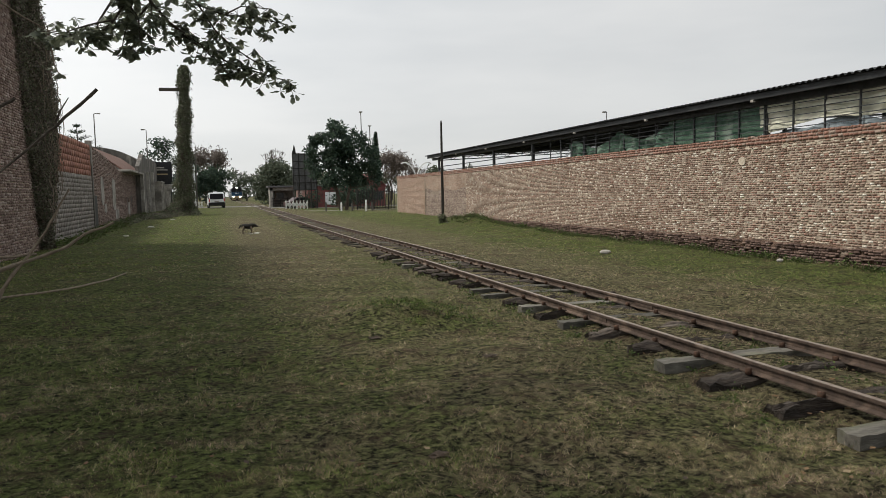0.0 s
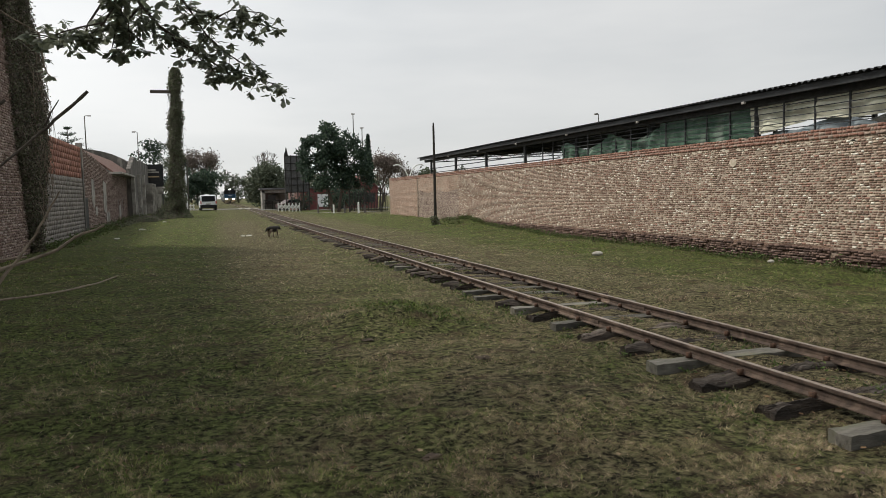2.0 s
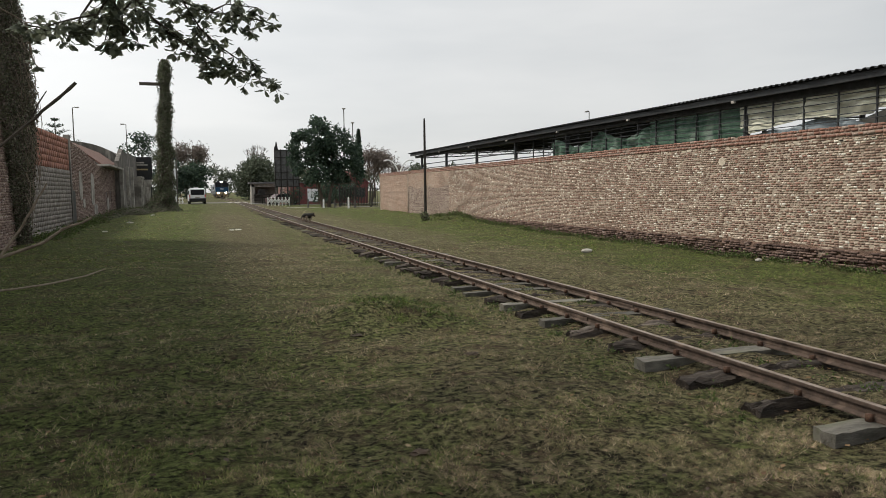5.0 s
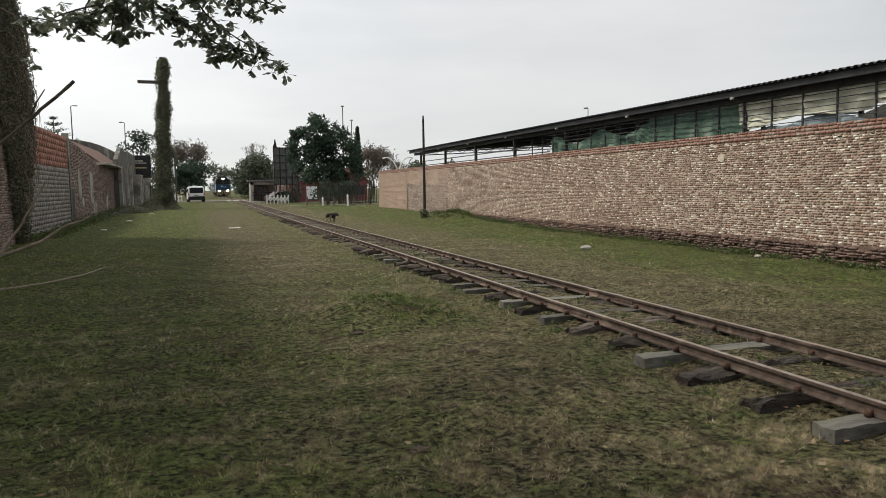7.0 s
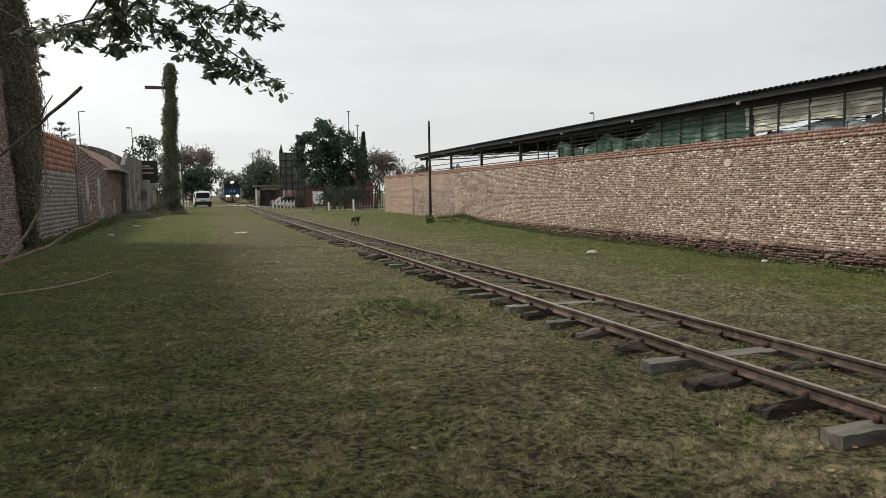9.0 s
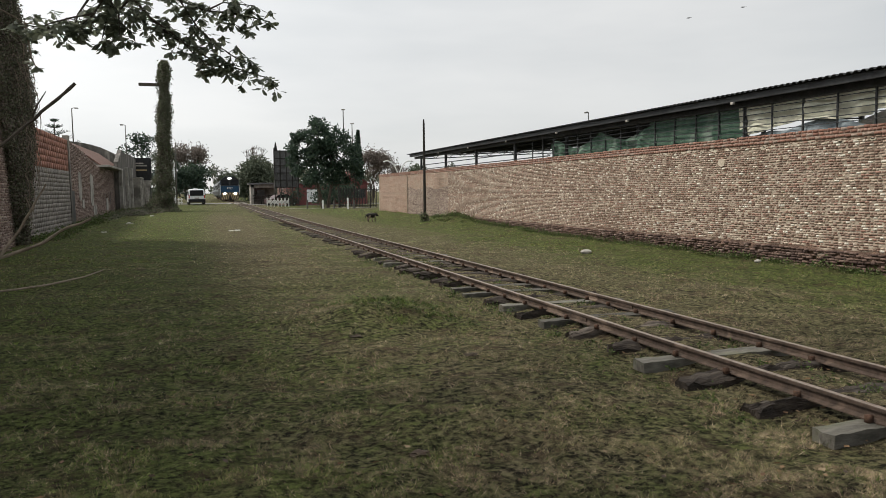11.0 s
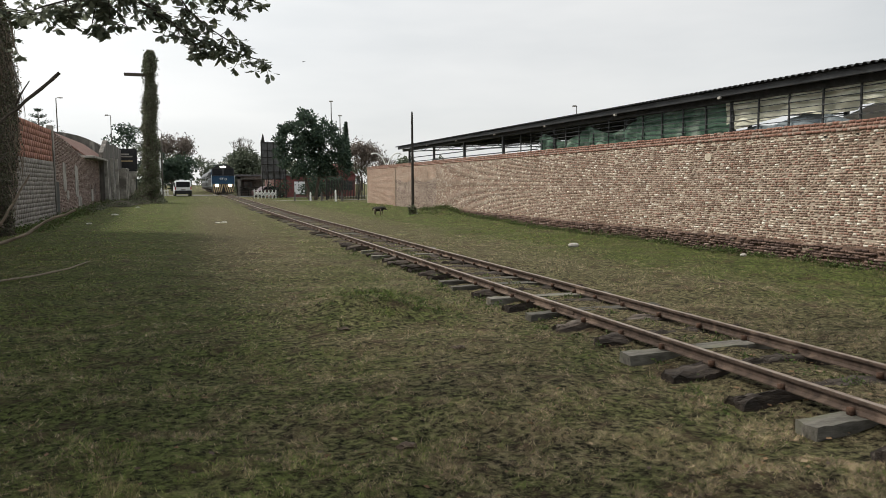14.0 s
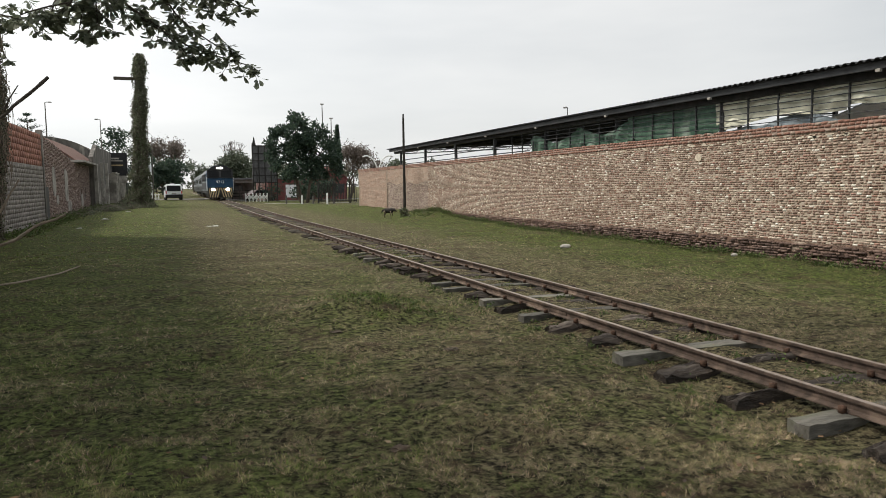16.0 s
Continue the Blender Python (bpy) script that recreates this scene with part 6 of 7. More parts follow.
# ---- the tree over the camera: only one bough hangs into view ----
def build_overhang():
    rng = np.random.default_rng(91)
    t = thing("overhanging_tree", (0, 0, 0), "broad-leaved tree whose bough hangs over the lawn", "tree")
    part("trunk", tube([(-6.0, 2.5, -0.4), (-5.8, 2.6, 1.6), (-5.2, 3.2, 3.4), (-4.0, 4.3, 4.8)], [0.30, 0.24, 0.2, 0.13], 10), M_BARK, t)
    part("limb", tube([(-4.0, 4.3, 4.8), (-2.6, 5.4, 5.0), (-1.4, 6.2, 4.6), (-0.75, 6.6, 4.1)], [0.13, 0.09, 0.06, 0.045], 8), M_BARK, t)
    part("limb", tube([(-4.0, 4.3, 4.8), (-2.4, 2.2, 6.3), (-0.5, -0.5, 6.8)], [0.13, 0.10, 0.05], 8), M_BARK, t)
    part("limb", tube([(-5.2, 3.2, 3.4), (-6.0, 0.5, 5.5), (-5.0, -2.5, 6.6)], [0.15, 0.10, 0.05], 8), M_BARK, t)
    # unseen crown above, behind and left of the camera, added to shade the lawn
    blobs = []
    for _ in range(44):
        blobs.append(((rng.uniform(-9, 3.6), rng.uniform(-6, 3.8), rng.uniform(5.4, 8.4)), rng.uniform(1.0, 1.7)))
    for _ in range(34):
        blobs.append(((rng.uniform(-10, -5.4), rng.uniform(3, 13), rng.uniform(5.2, 8.4)), rng.uniform(0.9, 1.3)))
    for _ in range(9):
        y = rng.uniform(3.5, 10.5)
        blobs.append(((rng.uniform(-7.5, 1.5), y, 6.0 + 0.38 * y + rng.uniform(0, 1.6)), rng.uniform(0.9, 1.4)))
    pts = crown_points(blobs, 11, rng, 0.8)
    pts = pts[(pts[:, 2] > 4.3 + 0.36 * np.maximum(0, pts[:, 1]))]
    part_np("crown", *leaves(pts, 0.30, rng, droop=0.4, narrow=0.7), M_CROWN, t, kind="stuff")

    # the bough in view; its own pivot is where it leaves the limb
    pivot = Vector((-0.75, 6.6, 4.1))
    b = thing("bough", tuple(pivot + Vector((-0.06, 0, 0.0))), "")
    b.parent = t
    paths = [
        [(-0.75, 6.6, 4.1), (-0.53, 6.72, 3.68), (-0.43, 6.77, 3.51), (-0.30, 6.82, 3.36), (-0.14, 6.85, 3.22), (0.21, 6.89, 3.03), (0.51, 6.89, 2.94), (0.74, 6.88, 2.88)],
        [(-0.30, 6.82, 3.36), (-0.03, 6.76, 3.16), (0.09, 6.79, 3.02), (0.30, 6.80, 2.95)],
        [(-0.75, 6.6, 4.1), (-0.19, 6.83, 3.73), (-0.04, 6.88, 3.53), (0.18, 6.90, 3.46), (0.43, 6.89, 3.45), (0.74, 6.88, 3.40)],
        [(-0.04, 6.88, 3.53), (0.10, 6.84, 3.30), (0.24, 6.86, 3.17), (0.42, 6.88, 3.06), (0.58, 6.85, 2.99)],
        [(0.18, 6.90, 3.46), (0.33, 6.88, 3.54), (0.60, 6.87, 3.53)],
        [(-0.75, 6.6, 4.1), (-0.39, 6.95, 3.60), (-0.60, 7.0, 3.36), (-0.83, 7.0, 3.29), (-1.10, 6.97, 3.23), (-1.33, 6.93, 3.24)],
        [(-0.53, 6.72, 3.68), (-0.60, 6.86, 3.42), (-0.66, 6.90, 3.24), (-0.69, 6.92, 3.12)],
        [(-0.75, 6.6, 4.1), (-0.72, 6.86, 3.55), (-0.86, 6.89, 3.34), (-0.90, 6.9, 3.2)],
        [(-0.60, 7.0, 3.36), (-0.48, 6.95, 3.27), (-0.42, 6.93, 3.16)],
        [(-0.75, 6.6, 4.1), (-0.62, 6.75, 3.5), (-0.72, 6.79, 3.34), (-0.85, 6.81, 3.22)],
        [(-0.62, 6.75, 3.5), (-0.53, 6.8, 3.36), (-0.53, 6.83, 3.2), (-0.62, 6.85, 3.1)],
        [(-0.72, 6.79, 3.34), (-0.88, 6.8, 3.30), (-1.04, 6.78, 3.24), (-1.15, 6.77, 3.18)],
    ]
    bare = [[(-2.6, 5.4, 5.0), (-2.1, 6.3, 3.7), (-1.65, 6.82, 3.43), (-1.5, 6.87, 3.33), (-1.33, 6.93, 3.24), (-1.10, 6.97, 3.23)], [(-1.33, 6.93, 3.24), (-1.32, 6.96, 3.1), (-1.31, 6.98, 2.96), (-1.28, 7.0, 2.89)]]
    bm = bmesh.new()
    lv = []

    def whorl(p, scale=1.0):
        k = rng.integers(5, 9)
        base = np.repeat([tuple(p)], k, 0) + rng.normal(0, 0.008, (k, 3))
        a = rng.uniform(0, 6.283, k)
        d = np.stack([np.cos(a) * 0.9, np.sin(a) * 0.9, rng.uniform(-1.5, 0.05, k)], 1)
        d /= np.linalg.norm(d, axis=1)[:, None]
        s = np.cross(d, (0, 0, 1.0)) + rng.normal(0, 0.3, (k, 3))
        s -= d * (s * d).sum(1)[:, None]
        s /= np.linalg.norm(s, axis=1)[:, None]
        n = np.cross(d, s)
        ln = scale * rng.uniform(0.06, 0.105, (k, 1))
        w = ln * 0.23
        v = np.stack([base, base + d * ln * 0.35 + s * w * 0.8, base + d * ln * 0.72 + s * w, base + d * ln - n * ln * 0.12, base + d * ln * 0.72 - s * w, base + d * ln * 0.35 - s * w * 0.8], 1)
        lv.append((v.reshape(-1, 3), np.arange(6 * k).reshape(k, 6)))

    for path in paths:
        ps = [Vector(p) - pivot for p in path]
        r0 = 0.018 if path[0] == (-0.75, 6.6, 4.1) else 0.009
        add_tube(bm, ps, list(np.linspace(r0, 0.004, len(ps))), 5)
        for q, w in zip(ps, ps[1:]):
            seg = (w - q).length
            n = max(2, int(seg / 0.026))
            for j in range(n):
                p = q.lerp(w, (j + 0.5) / n)
                at = p + pivot
                if at.z > 3.75 or (at.x < -0.68 and at.z > 3.34):
                    continue
                d = Vector(rng.normal(size=3))
                d.y *= 0.6
                d.normalize()
                e = p + d * rng.uniform(0.03, 0.13) + Vector((0, 0, -0.02))
                add_tube(bm, [p, e], [0.0035, 0.002], 3, cap=False)
                whorl(e)
        whorl(ps[-1], 1.05)
        whorl(ps[-1] + Vector((0.02, 0, -0.02)), 1.0)
    part("twig", bm, M_TWIG_DARK, b)
    v, f = stack(lv)
    part_np("foliage", v, f, M_LEAF, b, "dark glossy pointed leaves in whorls", kind="stuff")
    # the thin side stem that stays still
    bm = bmesh.new()
    lv.clear()
    for path in bare:
        add_tube(bm, path, list(np.linspace(0.012, 0.004, len(path))), 5)
    for p in ((-1.28, 7.0, 2.89), (-1.30, 6.98, 2.93), (-1.33, 6.96, 3.15), (-1.25, 6.95, 3.2), (-1.18, 6.96, 3.24), (-1.27, 6.97, 3.02)):
        whorl(p, 0.95)
    part("side_stem", bm, M_TWIG, t)
    v, f = stack(lv)
    part_np("side_leaves", v, f, M_LEAF, t, kind="stuff")
    return b


BOUGH = build_overhang()


# ---- dry branches leaning in from the side ----
def stick(label, path, radii, forks=(), m=None):
    rng = random.Random(len(label) * 7 + len(path))
    s = thing("dry_branch", (0, 0, 0), label, "branch", "dry branches by the wall")
    fine = []
    pts = [Vector(p) for p in path]
    for a, b in zip(pts, pts[1:]):
        for k in range(3):
            fine.append(a.lerp(b, k / 3) + Vector((rng.uniform(-1, 1), 0, rng.uniform(-1, 1))) * 0.006)
    fine.append(pts[-1])
    rr = list(np.interp(np.linspace(0, 1, len(fine)), np.linspace(0, 1, len(radii)), radii))
    rr = [r * rng.uniform(0.9, 1.12) for r in rr]
    part("stem", tube(fine, rr, 7), m or M_TWIG, s)
    for fk in forks:
        part("side_twig", tube(fk, [0.007, 0.005, 0.003], 5), m or M_TWIG, s)


stick("broken dry branch leaning up from the undergrowth", [(-3.35, 4.6, -0.05), (-2.3, 4.72, 0.95), (-1.35, 4.81, 1.86), (-1.05, 4.88, 2.14), (-0.92, 4.89, 2.255), (-0.79, 4.9, 2.375), (-0.69, 4.9, 2.475)], [0.011, 0.010, 0.007, 0.008, 0.010, 0.010], [[(-0.93, 4.89, 2.27), (-0.90, 4.89, 2.34), (-0.85, 4.89, 2.42)]], M_TWIG_DARK)
stick("short dry branch end beside the brick wall", [(-3.6, 4.7, -0.05), (-2.2, 4.9, 1.6), (-1.34, 5.0, 2.32), (-1.25, 5.01, 2.37), (-1.17, 5.03, 2.43)], [0.02, 0.014, 0.011, 0.009], m=M_TWIG_DARK)
stick("long pale bent cane leaning over the grass", [(-4.2, 5.2, -0.05), (-2.8, 5.5, 0.95), (-1.65, 5.74, 1.27), (-1.34, 5.83, 1.36), (-1.16, 5.87, 1.42), (-0.98, 5.91, 1.53), (-0.78, 5.95, 1.62)], [0.02, 0.017, 0.014, 0.011, 0.009])
stick("thin pale upright cane", [(-2.1, 5.6, -0.05), (-1.59, 5.73, 0.99), (-1.45, 5.8, 1.26), (-1.34, 5.83, 1.4), (-1.23, 5.87, 1.57), (-1.13, 5.89, 1.75), (-1.06, 5.9, 1.88)], [0.014, 0.012, 0.009, 0.005])
stick("short pale cane stump", [(-2.0, 5.1, -0.05), (-1.70, 5.18, 0.8), (-1.52, 5.24, 1.07), (-1.39, 5.29, 1.21), (-1.29, 5.33, 1.35)], [0.012, 0.01, 0.008, 0.004])
stick("level pale cane before the wall", [(-4.6, 7.0, -0.05), (-3.2, 7.4, 1.1), (-2.19, 7.67, 1.25), (-2.02, 7.72, 1.26), (-1.72, 7.8, 1.28)], [0.02, 0.018, 0.016, 0.009])
stick("pale cane lying on the lawn", [(-5.2, 14.3, 0.03), (-3.86, 14.63, 0.05), (-3.08, 15.3, 0.05), (-2.6, 16.2, 0.05), (-2.37, 16.69, 0.06), (-2.11, 17.84, 0.09)], [0.022, 0.02, 0.018, 0.012])


# ---- litter on the lawn ----
def build_litter():
    rng = np.random.default_rng(55)
    for name, label, cat, x, y, m, s in (
        ("stone", "pale stone in the grass near the wall", "stone", 10.0, 17.2, M_STONE, 0.11),
        ("curled_leaf", "curled dark dead leaf on the lawn", "leaf", 2.70, 7.06, M_BARK, 0.05),
        ("curled_leaf", "curled dark dead leaf on the lawn", "leaf", 1.75, 8.54, M_BARK, 0.055),
        ("dry_leaf", "large dry orange-brown leaf on the lawn", "leaf", 1.38, 4.64, M_DEADLEAF, 0.06),
        ("paper_scrap", "crumpled pale paper scrap in the grass", "litter", 1.62, 35.0, M_LITTER, 0.10),
        ("paper_scrap", "crumpled pale paper scrap in the grass", "litter", 1.36, 35.3, M_LITTER, 0.08),
        ("plastic_scrap", "flat pale plastic scrap in the grass", "litter", -3.9, 45.0, M_LITTER, 0.13),
        ("plastic_scrap", "flat pale plastic scrap in the grass", "litter", -4.2, 36.0, M_LITTER, 0.09),
        ("plastic_scrap", "flat pale plastic scrap in the grass", "litter", -3.4, 57.0, M_LITTER, 0.13),
        ("stone", "pale stone in the grass near the wall", "stone", 12.5, 13.6, M_STONE, 0.07),
    ):
        bm = bmesh.new()
        bmesh.ops.create_icosphere(bm, subdivisions=2, radius=s)
        flat = 0.65 if name == "stone" else 0.35
        for v in bm.verts:
            q = v.co * (4 if name == "stone" else 1.7 / s)
            v.co = Vector((v.co.x * 1.3, v.co.y, v.co.z * flat)) * (1 + (0.55 if name == "stone" else 1.1) * noise.noise(q + Vector((x, y, 0))))
        ob = new(name, bpy.data.meshes.new(name))
        bm.to_mesh(ob.data)
        bm.free()
        ob.data.materials.append(m)
        ob.location = (x, y, float(gz(x, y)) + s * flat * 0.5)
        tagged(ob, label, cat)
    n = 600
    y = 3.2 + 40 * rng.random(n) ** 2.0
    x = (-0.28 + 1.45 * rng.random(n)) * y
    side = rng.choice((-0.75, -0.62, 0.0, 0.45, 0.7), 200) + rng.normal(0, 0.1, 200)
    yt = 3.6 + 14 * rng.random(200) ** 1.4
    x, y = np.concatenate([x, track_x(yt) + side]), np.concatenate([y, yt])
    ok = (x > -5.8) & (x < 12.9)
    x, y = x[ok], y[ok]
    pts = np.stack([x, y, gz(x, y) + 0.025], 1)
    v, f = leaves(pts, 0.06, rng, narrow=0.6)
    v = v.reshape(-1, 4, 3)
    v[..., 2] = pts[:, None, 2] + (v[..., 2] - pts[:, None, 2]) * 0.3
    tagged(new("fallen_leaves", mesh_np("fallen_leaves", v.reshape(-1, 3), f, M_DEADLEAF)), "scattered dry fallen leaves over the lawn", "leaves", kind="stuff")


build_litter()


# ---- grass ----
def value_noise(x, y, scale, seed):
    """Smooth lattice noise in 0..1."""
    r = np.random.default_rng(seed).random((97, 97))
    u, v = x / scale + 40, y / scale + 40
    i, j = np.floor(u).astype(int), np.floor(v).astype(int)
    a, b = smooth(u - i), smooth(v - j)
    i0, i1, j0, j1 = i % 97, (i + 1) % 97, j % 97, (j + 1) % 97
    return (r[i0, j0] * (1 - a) + r[i1, j0] * a) * (1 - b) + (r[i0, j1] * (1 - a) + r[i1, j1] * a) * b


def dryness(x, y):
    """0 where the lawn is green, 1 where it has gone to straw."""
    d = 0.16 + 0.24 * value_noise(x, y, 2.6, 4) + 0.22 * value_noise(x, y, 0.9, 1) + 0.22 * value_noise(x, y, 0.35, 2) + 0.16 * value_noise(x, y, 0.13, 3)
    d = d + 0.20 * np.exp(-((x - 7.2) / 1.3) ** 2) + 0.24 * np.exp(-((x - 1.4) / 1.5) ** 2) * smooth((y - 13) / 6)
    d = d + 0.15 * np.exp(-((x - 2.8) / 1.5) ** 2) * (y < 9) + 0.10 * np.exp(-((x - 3.9) / 0.6) ** 2)
    d = d - 0.40 * np.exp(-((x - 2.7) / 0.9) ** 2 - ((y - 9.8) / 1.1) ** 2) - 0.24 * smooth((x - 9.3) / 1.5)
    return d - 0.22 * smooth((-0.6 - x) / 2) * smooth((y - 6) / 5)


def build_grass(name, label, n, y0, y1, power, dry, seed, height, width, m, flatness):
    """Single bent blades; the nearer the ground lies to the path, the denser."""
    rng = np.random.default_rng(seed)
    u = rng.random(n)
    y = (y0 ** -power + u * (y1 ** -power - y0 ** -power)) ** (-1 / power)
    x = (-0.30 + 1.50 * rng.random(n)) * (y + 0.6)
    straw = smooth((dryness(x, y) - 0.25) / 0.40)
    p = 0.10 + 0.85 * straw if dry else 0.92 - 0.80 * straw
    bald = smooth((value_noise(x, y, 0.5, 9) * 0.35 + value_noise(x, y, 0.2, 10) * 0.4 + value_noise(x, y, 0.08, 11) * 0.25 - 0.40) / 0.2)
    strip = np.exp(-((x - 1.5) / 0.9) ** 2) * smooth((y - 18) / 10) * smooth((62 - y) / 8)
    p = p * (0.10 + 0.90 * bald) * (1 - (0.45 if dry else 0.8) * strip)
    on_track = (np.abs(x - track_x(y)) < 0.95) & (rng.random(n) > 0.45)
    on_rail = np.abs(np.abs(x - track_x(y)) - 0.535) < 0.07
    ok = (rng.random(n) < p) & (x > -6.1) & (x < 12.98) & ~on_track & ~on_rail
    x, y = x[ok], y[ok]
    k = len(x)
    z = gz(x, y)
    far = np.minimum(0.75 + y / 11.0, 5.0)
    clump = smooth((value_noise(x, y, 0.25, 21) * 0.55 + value_noise(x, y, 0.10, 22) * 0.45 - 0.28) / 0.42)
    lush = 1 + 1.3 * np.exp(-((x - 2.7) / 0.8) ** 2 - ((y - 9.8) / 1.0) ** 2) + 1.2 * smooth((x - 12.4) / 0.5) + 0.6 * smooth((-5.2 - x) / 0.6)
    h = height * rng.uniform(0.45, 1.3, k) * (0.75 + 0.25 * far) * (0.35 + 1.15 * clump) * lush
    w = width * rng.uniform(0.7, 1.3, k) * far
    a = rng.uniform(0, 6.283, k)
    lean = np.minimum(rng.uniform(0.55 if dry else 0.25, 1.0, k) * flatness, 0.985)
    b = rng.uniform(0, 6.283, k)
    root = np.stack([x, y, z - 0.006], 1)
    side = np.stack([np.cos(a), np.sin(a), np.zeros(k)], 1) * w[:, None] / 2
    tip = root + np.stack([np.cos(b) * h * lean, np.sin(b) * h * lean, h * np.sqrt(np.maximum(0.04, 1 - lean ** 2))], 1)
    v = np.stack([root - side, root + side, tip], 1).reshape(-1, 3)
    tagged(new(name, mesh_np(name, v, np.arange(3 * k).reshape(k, 3), m)), label, "grass", kind="stuff")


M_STRAW = palette("straw_blade", [((0.34, 0.26, 0.175), 4), ((0.43, 0.335, 0.235), 4), ((0.49, 0.41, 0.29), 2), ((0.25, 0.18, 0.12), 4), ((0.24, 0.23, 0.11), 2)], 0.85, bump=0, trans=0.2)
tufts_and_gap_shade(M_STRAW, tint=(0.13, 0.18, 0.05), tint_at=0.60)
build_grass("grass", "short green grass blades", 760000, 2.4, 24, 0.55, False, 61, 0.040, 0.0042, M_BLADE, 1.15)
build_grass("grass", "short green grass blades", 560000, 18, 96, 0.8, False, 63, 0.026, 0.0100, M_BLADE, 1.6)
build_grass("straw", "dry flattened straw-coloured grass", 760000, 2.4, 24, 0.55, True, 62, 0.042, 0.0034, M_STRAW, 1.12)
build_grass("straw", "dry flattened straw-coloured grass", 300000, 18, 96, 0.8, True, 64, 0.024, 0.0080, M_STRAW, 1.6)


def build_weeds():
    """Leafy weeds: along the foot of the long wall, on the mound, by the old walls."""
    rng = np.random.default_rng(88)
    spots = []
    for _ in range(300):
        y = 9 + 30 * rng.random()
        spots.append((12.93 - abs(rng.normal(0, 0.13)), y, rng.uniform(0.06, 0.15)))
    for _ in range(150):
        y = 30 + 40 * rng.random()
        spots.append((-6.0 - 0.012 * (y - 30) + abs(rng.normal(0, 0.25)), y, rng.uniform(0.10, 0.28)))
    for _ in range(60):
        spots.append((2.7 + rng.normal(0, 0.5), 9.8 + rng.normal(0, 0.5), rng.uniform(0.03, 0.07)))
    for _ in range(45):
        spots.append((12.2 + rng.normal(0, 0.4), 34.6 + rng.normal(0, 0.9), rng.uniform(0.08, 0.18)))
    for _ in range(120):
        y = 3.5 + 16 * rng.random()
        spots.append((track_x(y) + rng.choice((-1.05, -0.75, 0.0, 0.8)) + rng.normal(0, 0.12), y, rng.uniform(0.03, 0.07)))
    pts, size = [], []
    for x, y, r in spots:
        k = int(26 + 160 * r)
        q = rng.normal(size=(k, 3)) * (r, r, r * 0.55)
        q[:, 2] = np.abs(q[:, 2])
        pts.append(q + (x, y, float(gz(x, y))))
        size.append(np.full((k, 1), 0.35 * r + 0.018))
    pts, size = np.concatenate(pts), np.concatenate(size)
    v, f = leaves(pts, size, rng, droop=-0.5, narrow=0.5)
    tagged(new("weeds", mesh_np("weeds", v, f, M_WEED)), "low leafy green weeds along walls and track", "weeds", kind="stuff")


M_WEED = palette("weed_leaf", [((0.05, 0.075, 0.022), 4), ((0.085, 0.125, 0.035), 4), ((0.13, 0.175, 0.055), 3), ((0.14, 0.12, 0.07), 2)], 0.7, bump=0, trans=0.25)
build_weeds()


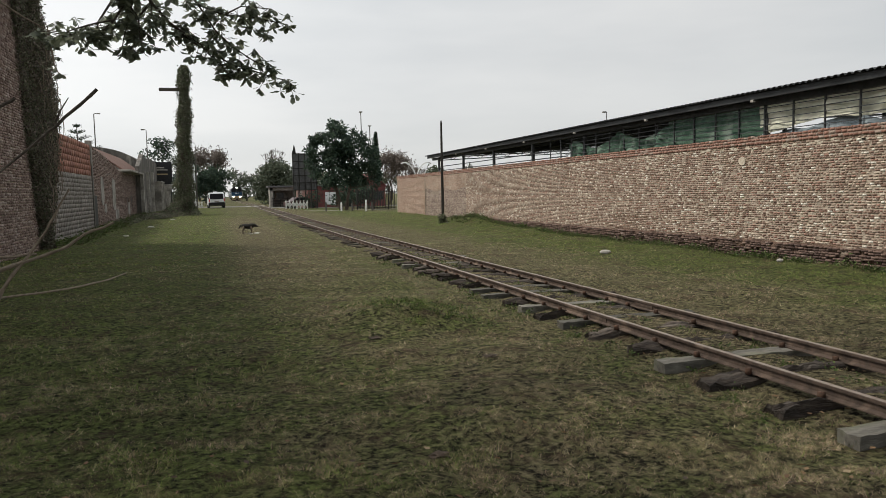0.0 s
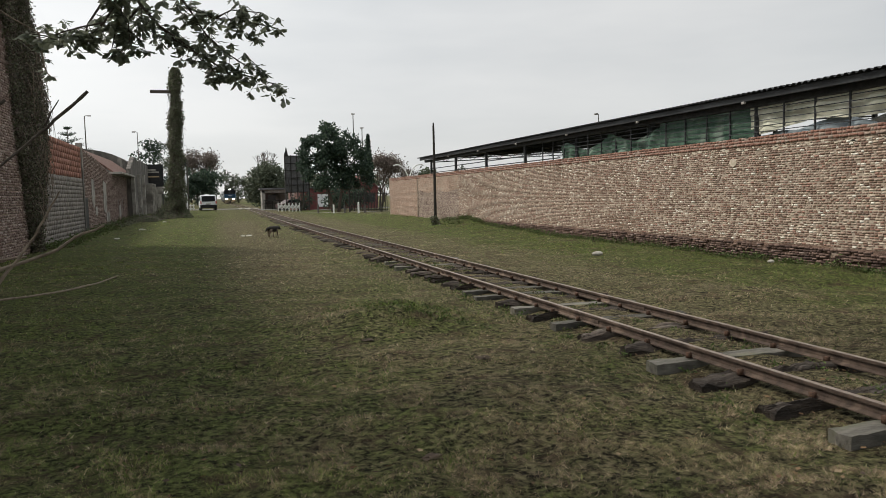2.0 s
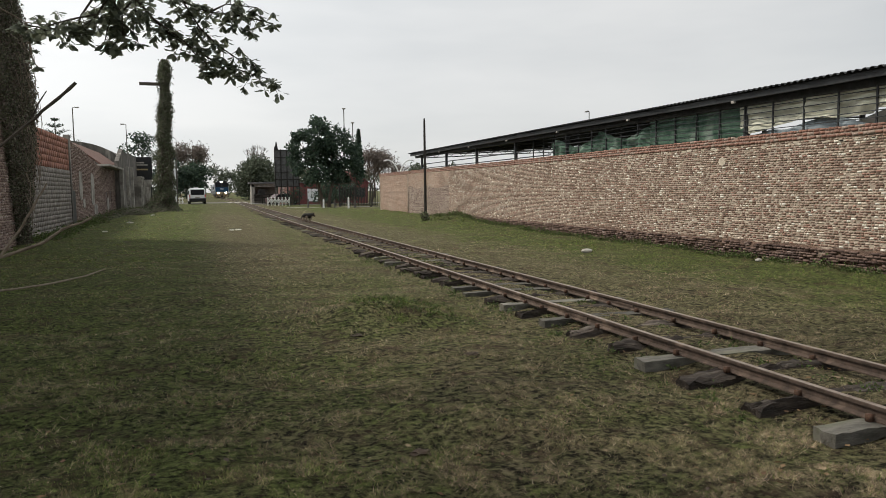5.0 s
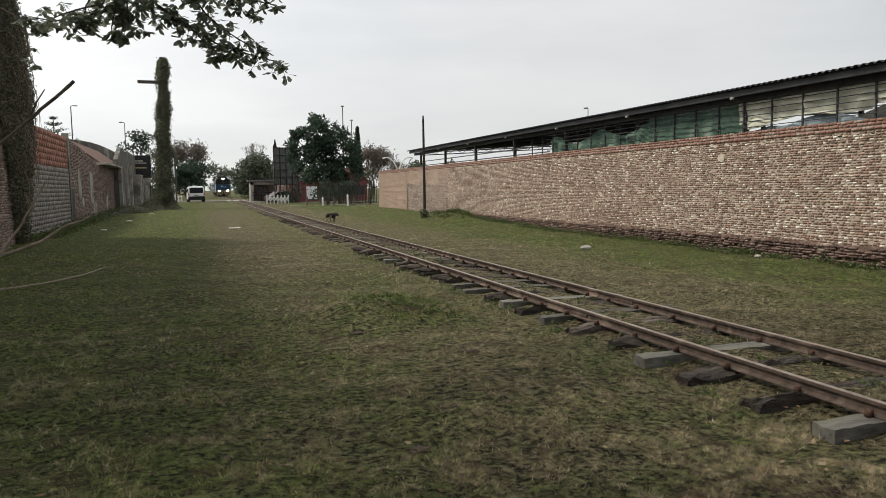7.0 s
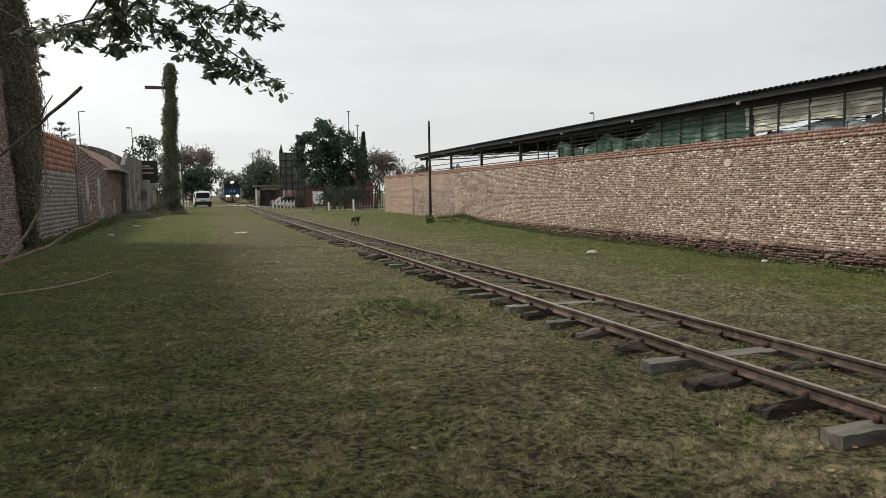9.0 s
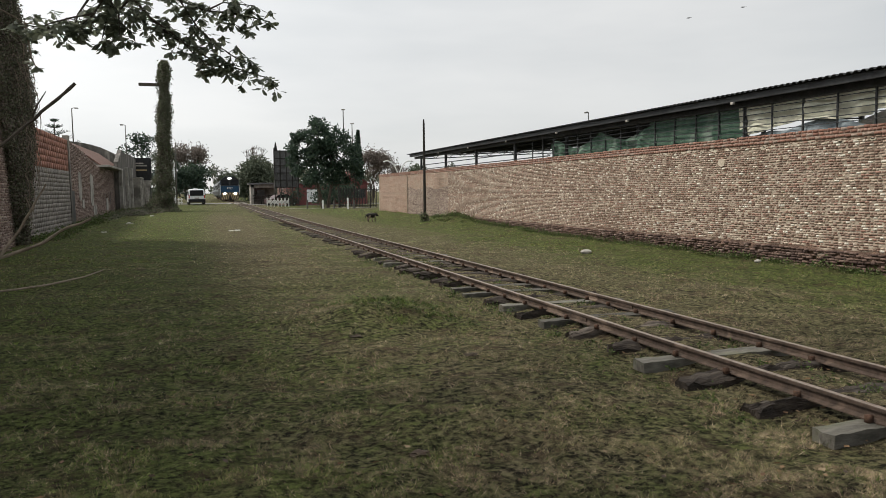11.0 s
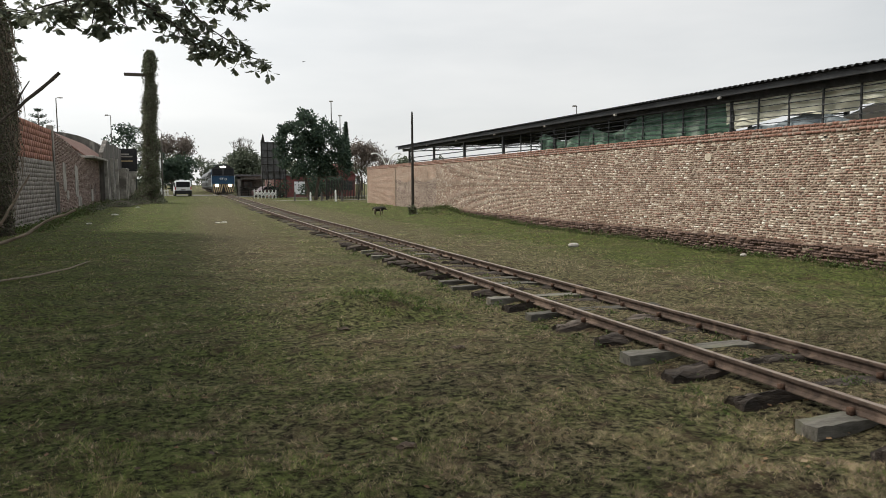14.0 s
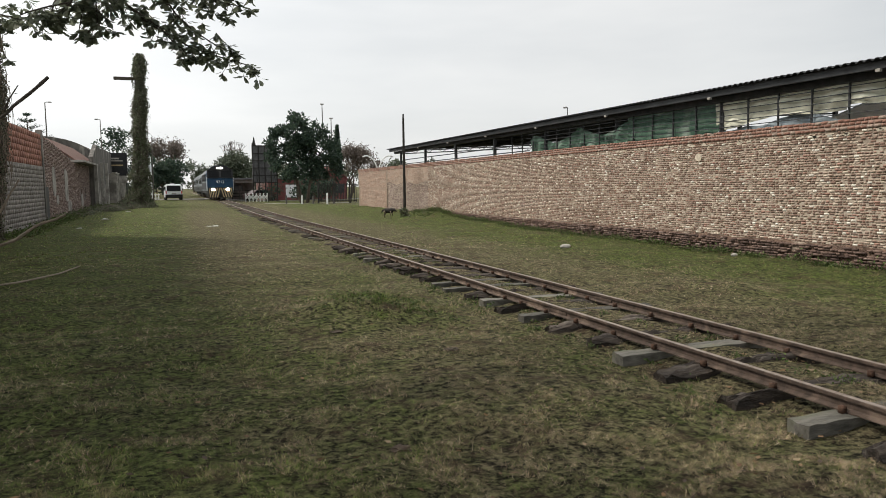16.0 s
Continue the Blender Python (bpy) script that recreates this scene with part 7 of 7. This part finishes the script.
# ---- what moves ----
def motions():
    # the train rolls towards the crossing: seconds, front of the locomotive along the track
    run = ((0, 203), (3.5, 177), (7, 149), (11, 118), (12, 110.5), (14, 97.5), (16, 85))
    for car, back in ((LOCO, 0.0), (COACHES[0], 16.0), (COACHES[1], 32.0), (COACHES[2], 48.0)):
        rows = []
        for t, y in run:
            a, b = y + back, y + back + 15
            turn = math.degrees(math.atan2(track_x(a) - track_x(b), 15))
            rows.append((t, pose(float(track_x(a)), a, float(rail_z(a)), 0, 0, turn)))
        walk(car, rows)
    # the dog: seconds, place, heading
    way = ((0, 1.22, 35.4, -8), (0.5, 1.60, 34.9, -8), (1.5, 2.24, 33.2, -4), (2.0, 2.6, 33.4, 38), (2.5, 2.88, 33.2, 30), (3.5, 3.49, 32.6, 10), (4.1, 4.22, 34.4, 20),
           (5.2, 5.35, 37.0, 35), (6.4, 6.38, 37.9, 15), (7, 6.38, 36.6, 35), (7.5, 6.88, 37.7, 55), (8, 7.20, 38.2, 70), (8.6, 7.46, 38.3, 55),
           (9.7, 8.30, 39.4, 45), (10.9, 9.20, 40.0, 25), (11.5, 9.40, 39.7, 10), (12.5, 9.78, 39.8, -5), (13.5, 9.90, 39.0, -25), (14.5, 10.15, 38.0, -48), (15.7, 10.54, 37.1, -45), (16, 10.60, 37.0, -40))
    rows = []
    for t, x, y, a in way:
        over = 0.10 * math.exp(-((x - 5.0) / 0.75) ** 2)
        rows.append((t, pose(x, y, float(gz(x, y)) + 0.005 + over, 0, 0, a)))
    walk(DOG, rows)
    for k, leg in enumerate(DOG_LEGS):
        home = leg.location.copy()
        rows = []
        for j in range(108):
            t = min(16.0, 0.15 * j)
            pace = 1.0 if t < 11.2 else 0.55
            if 7.9 < t < 8.8:
                pace = 0.35
            swing = 20 * pace * math.sin(2 * math.pi * 1.55 * t + (0, math.pi, math.pi, 0)[k])
            rows.append((t, Matrix.Translation(home) @ pose(0, 0, 0, 0, swing, 0)))
        walk(leg, rows)
    # two birds fly over from the market side: seconds and place
    flights = (((0, 120, -80, 16), (9, 47, 12, 13), (11, 29.74, 38.75, 12.47), (12, 21.95, 49.17, 13.0), (13, 13.27, 57.24, 13.93), (13.5, 8.34, 60.67, 14.1), (15, -6.21, 69.18, 10.9), (15.5, -9.5, 71.33, 10.64), (16, -13, 73.5, 10.4)),
               ((0, 118, -84, 17), (9, 48, 9, 13.5), (11, 32.14, 36.69, 12.81), (12, 25.23, 47.42, 13.64), (13, 17.22, 56.33, 13.23), (13.5, 13.44, 60.06, 12.7), (15.5, 0.37, 71.82, 11.72), (16, -3, 74.5, 11.5)))
    for bird, way in zip(BIRDS, flights):
        rows = []
        for k, (t, x, y, z) in enumerate(way):
            a, b = way[max(0, k - 1)], way[min(len(way) - 1, k + 1)]
            rows.append((t, pose(x, y, z, 12 * math.sin(5 * t), 0, math.degrees(math.atan2(b[2] - a[2], b[1] - a[1])))))
        walk(bird, rows)
    # the bough sways in the breeze: seconds, sideways and upwards in metres at its tip
    home = BOUGH.location.copy()
    rows = []
    for t, dx, dz in ((0, 0, -0.03), (0.7, 0.03, 0.01), (1.4, 0.05, 0.06), (2.0, -0.01, -0.05), (2.5, 0.0, -0.04), (3.5, 0.035, 0.0), (4.1, 0.04, -0.04), (5.3, 0.06, -0.07), (6.4, 0.06, -0.10), (7, 0.10, 0.10), (7.7, 0.07, 0.04), (8.5, 0.0, -0.07),
                      (9.7, 0.05, 0.04), (11, 0.01, -0.04), (12.5, -0.01, -0.04), (13.4, 0.03, 0.015), (14.5, 0.045, 0.065), (15.3, 0.02, 0.01), (16, 0.03, 0.03)):
        rows.append((t, Matrix.Translation(home + Vector((dx * 0.55, 0, dz * 0.45))) @ pose(0, 0, 0, 0, -math.degrees(dz * 0.55 / 1.9), 0)))
    walk(BOUGH, rows)


motions()
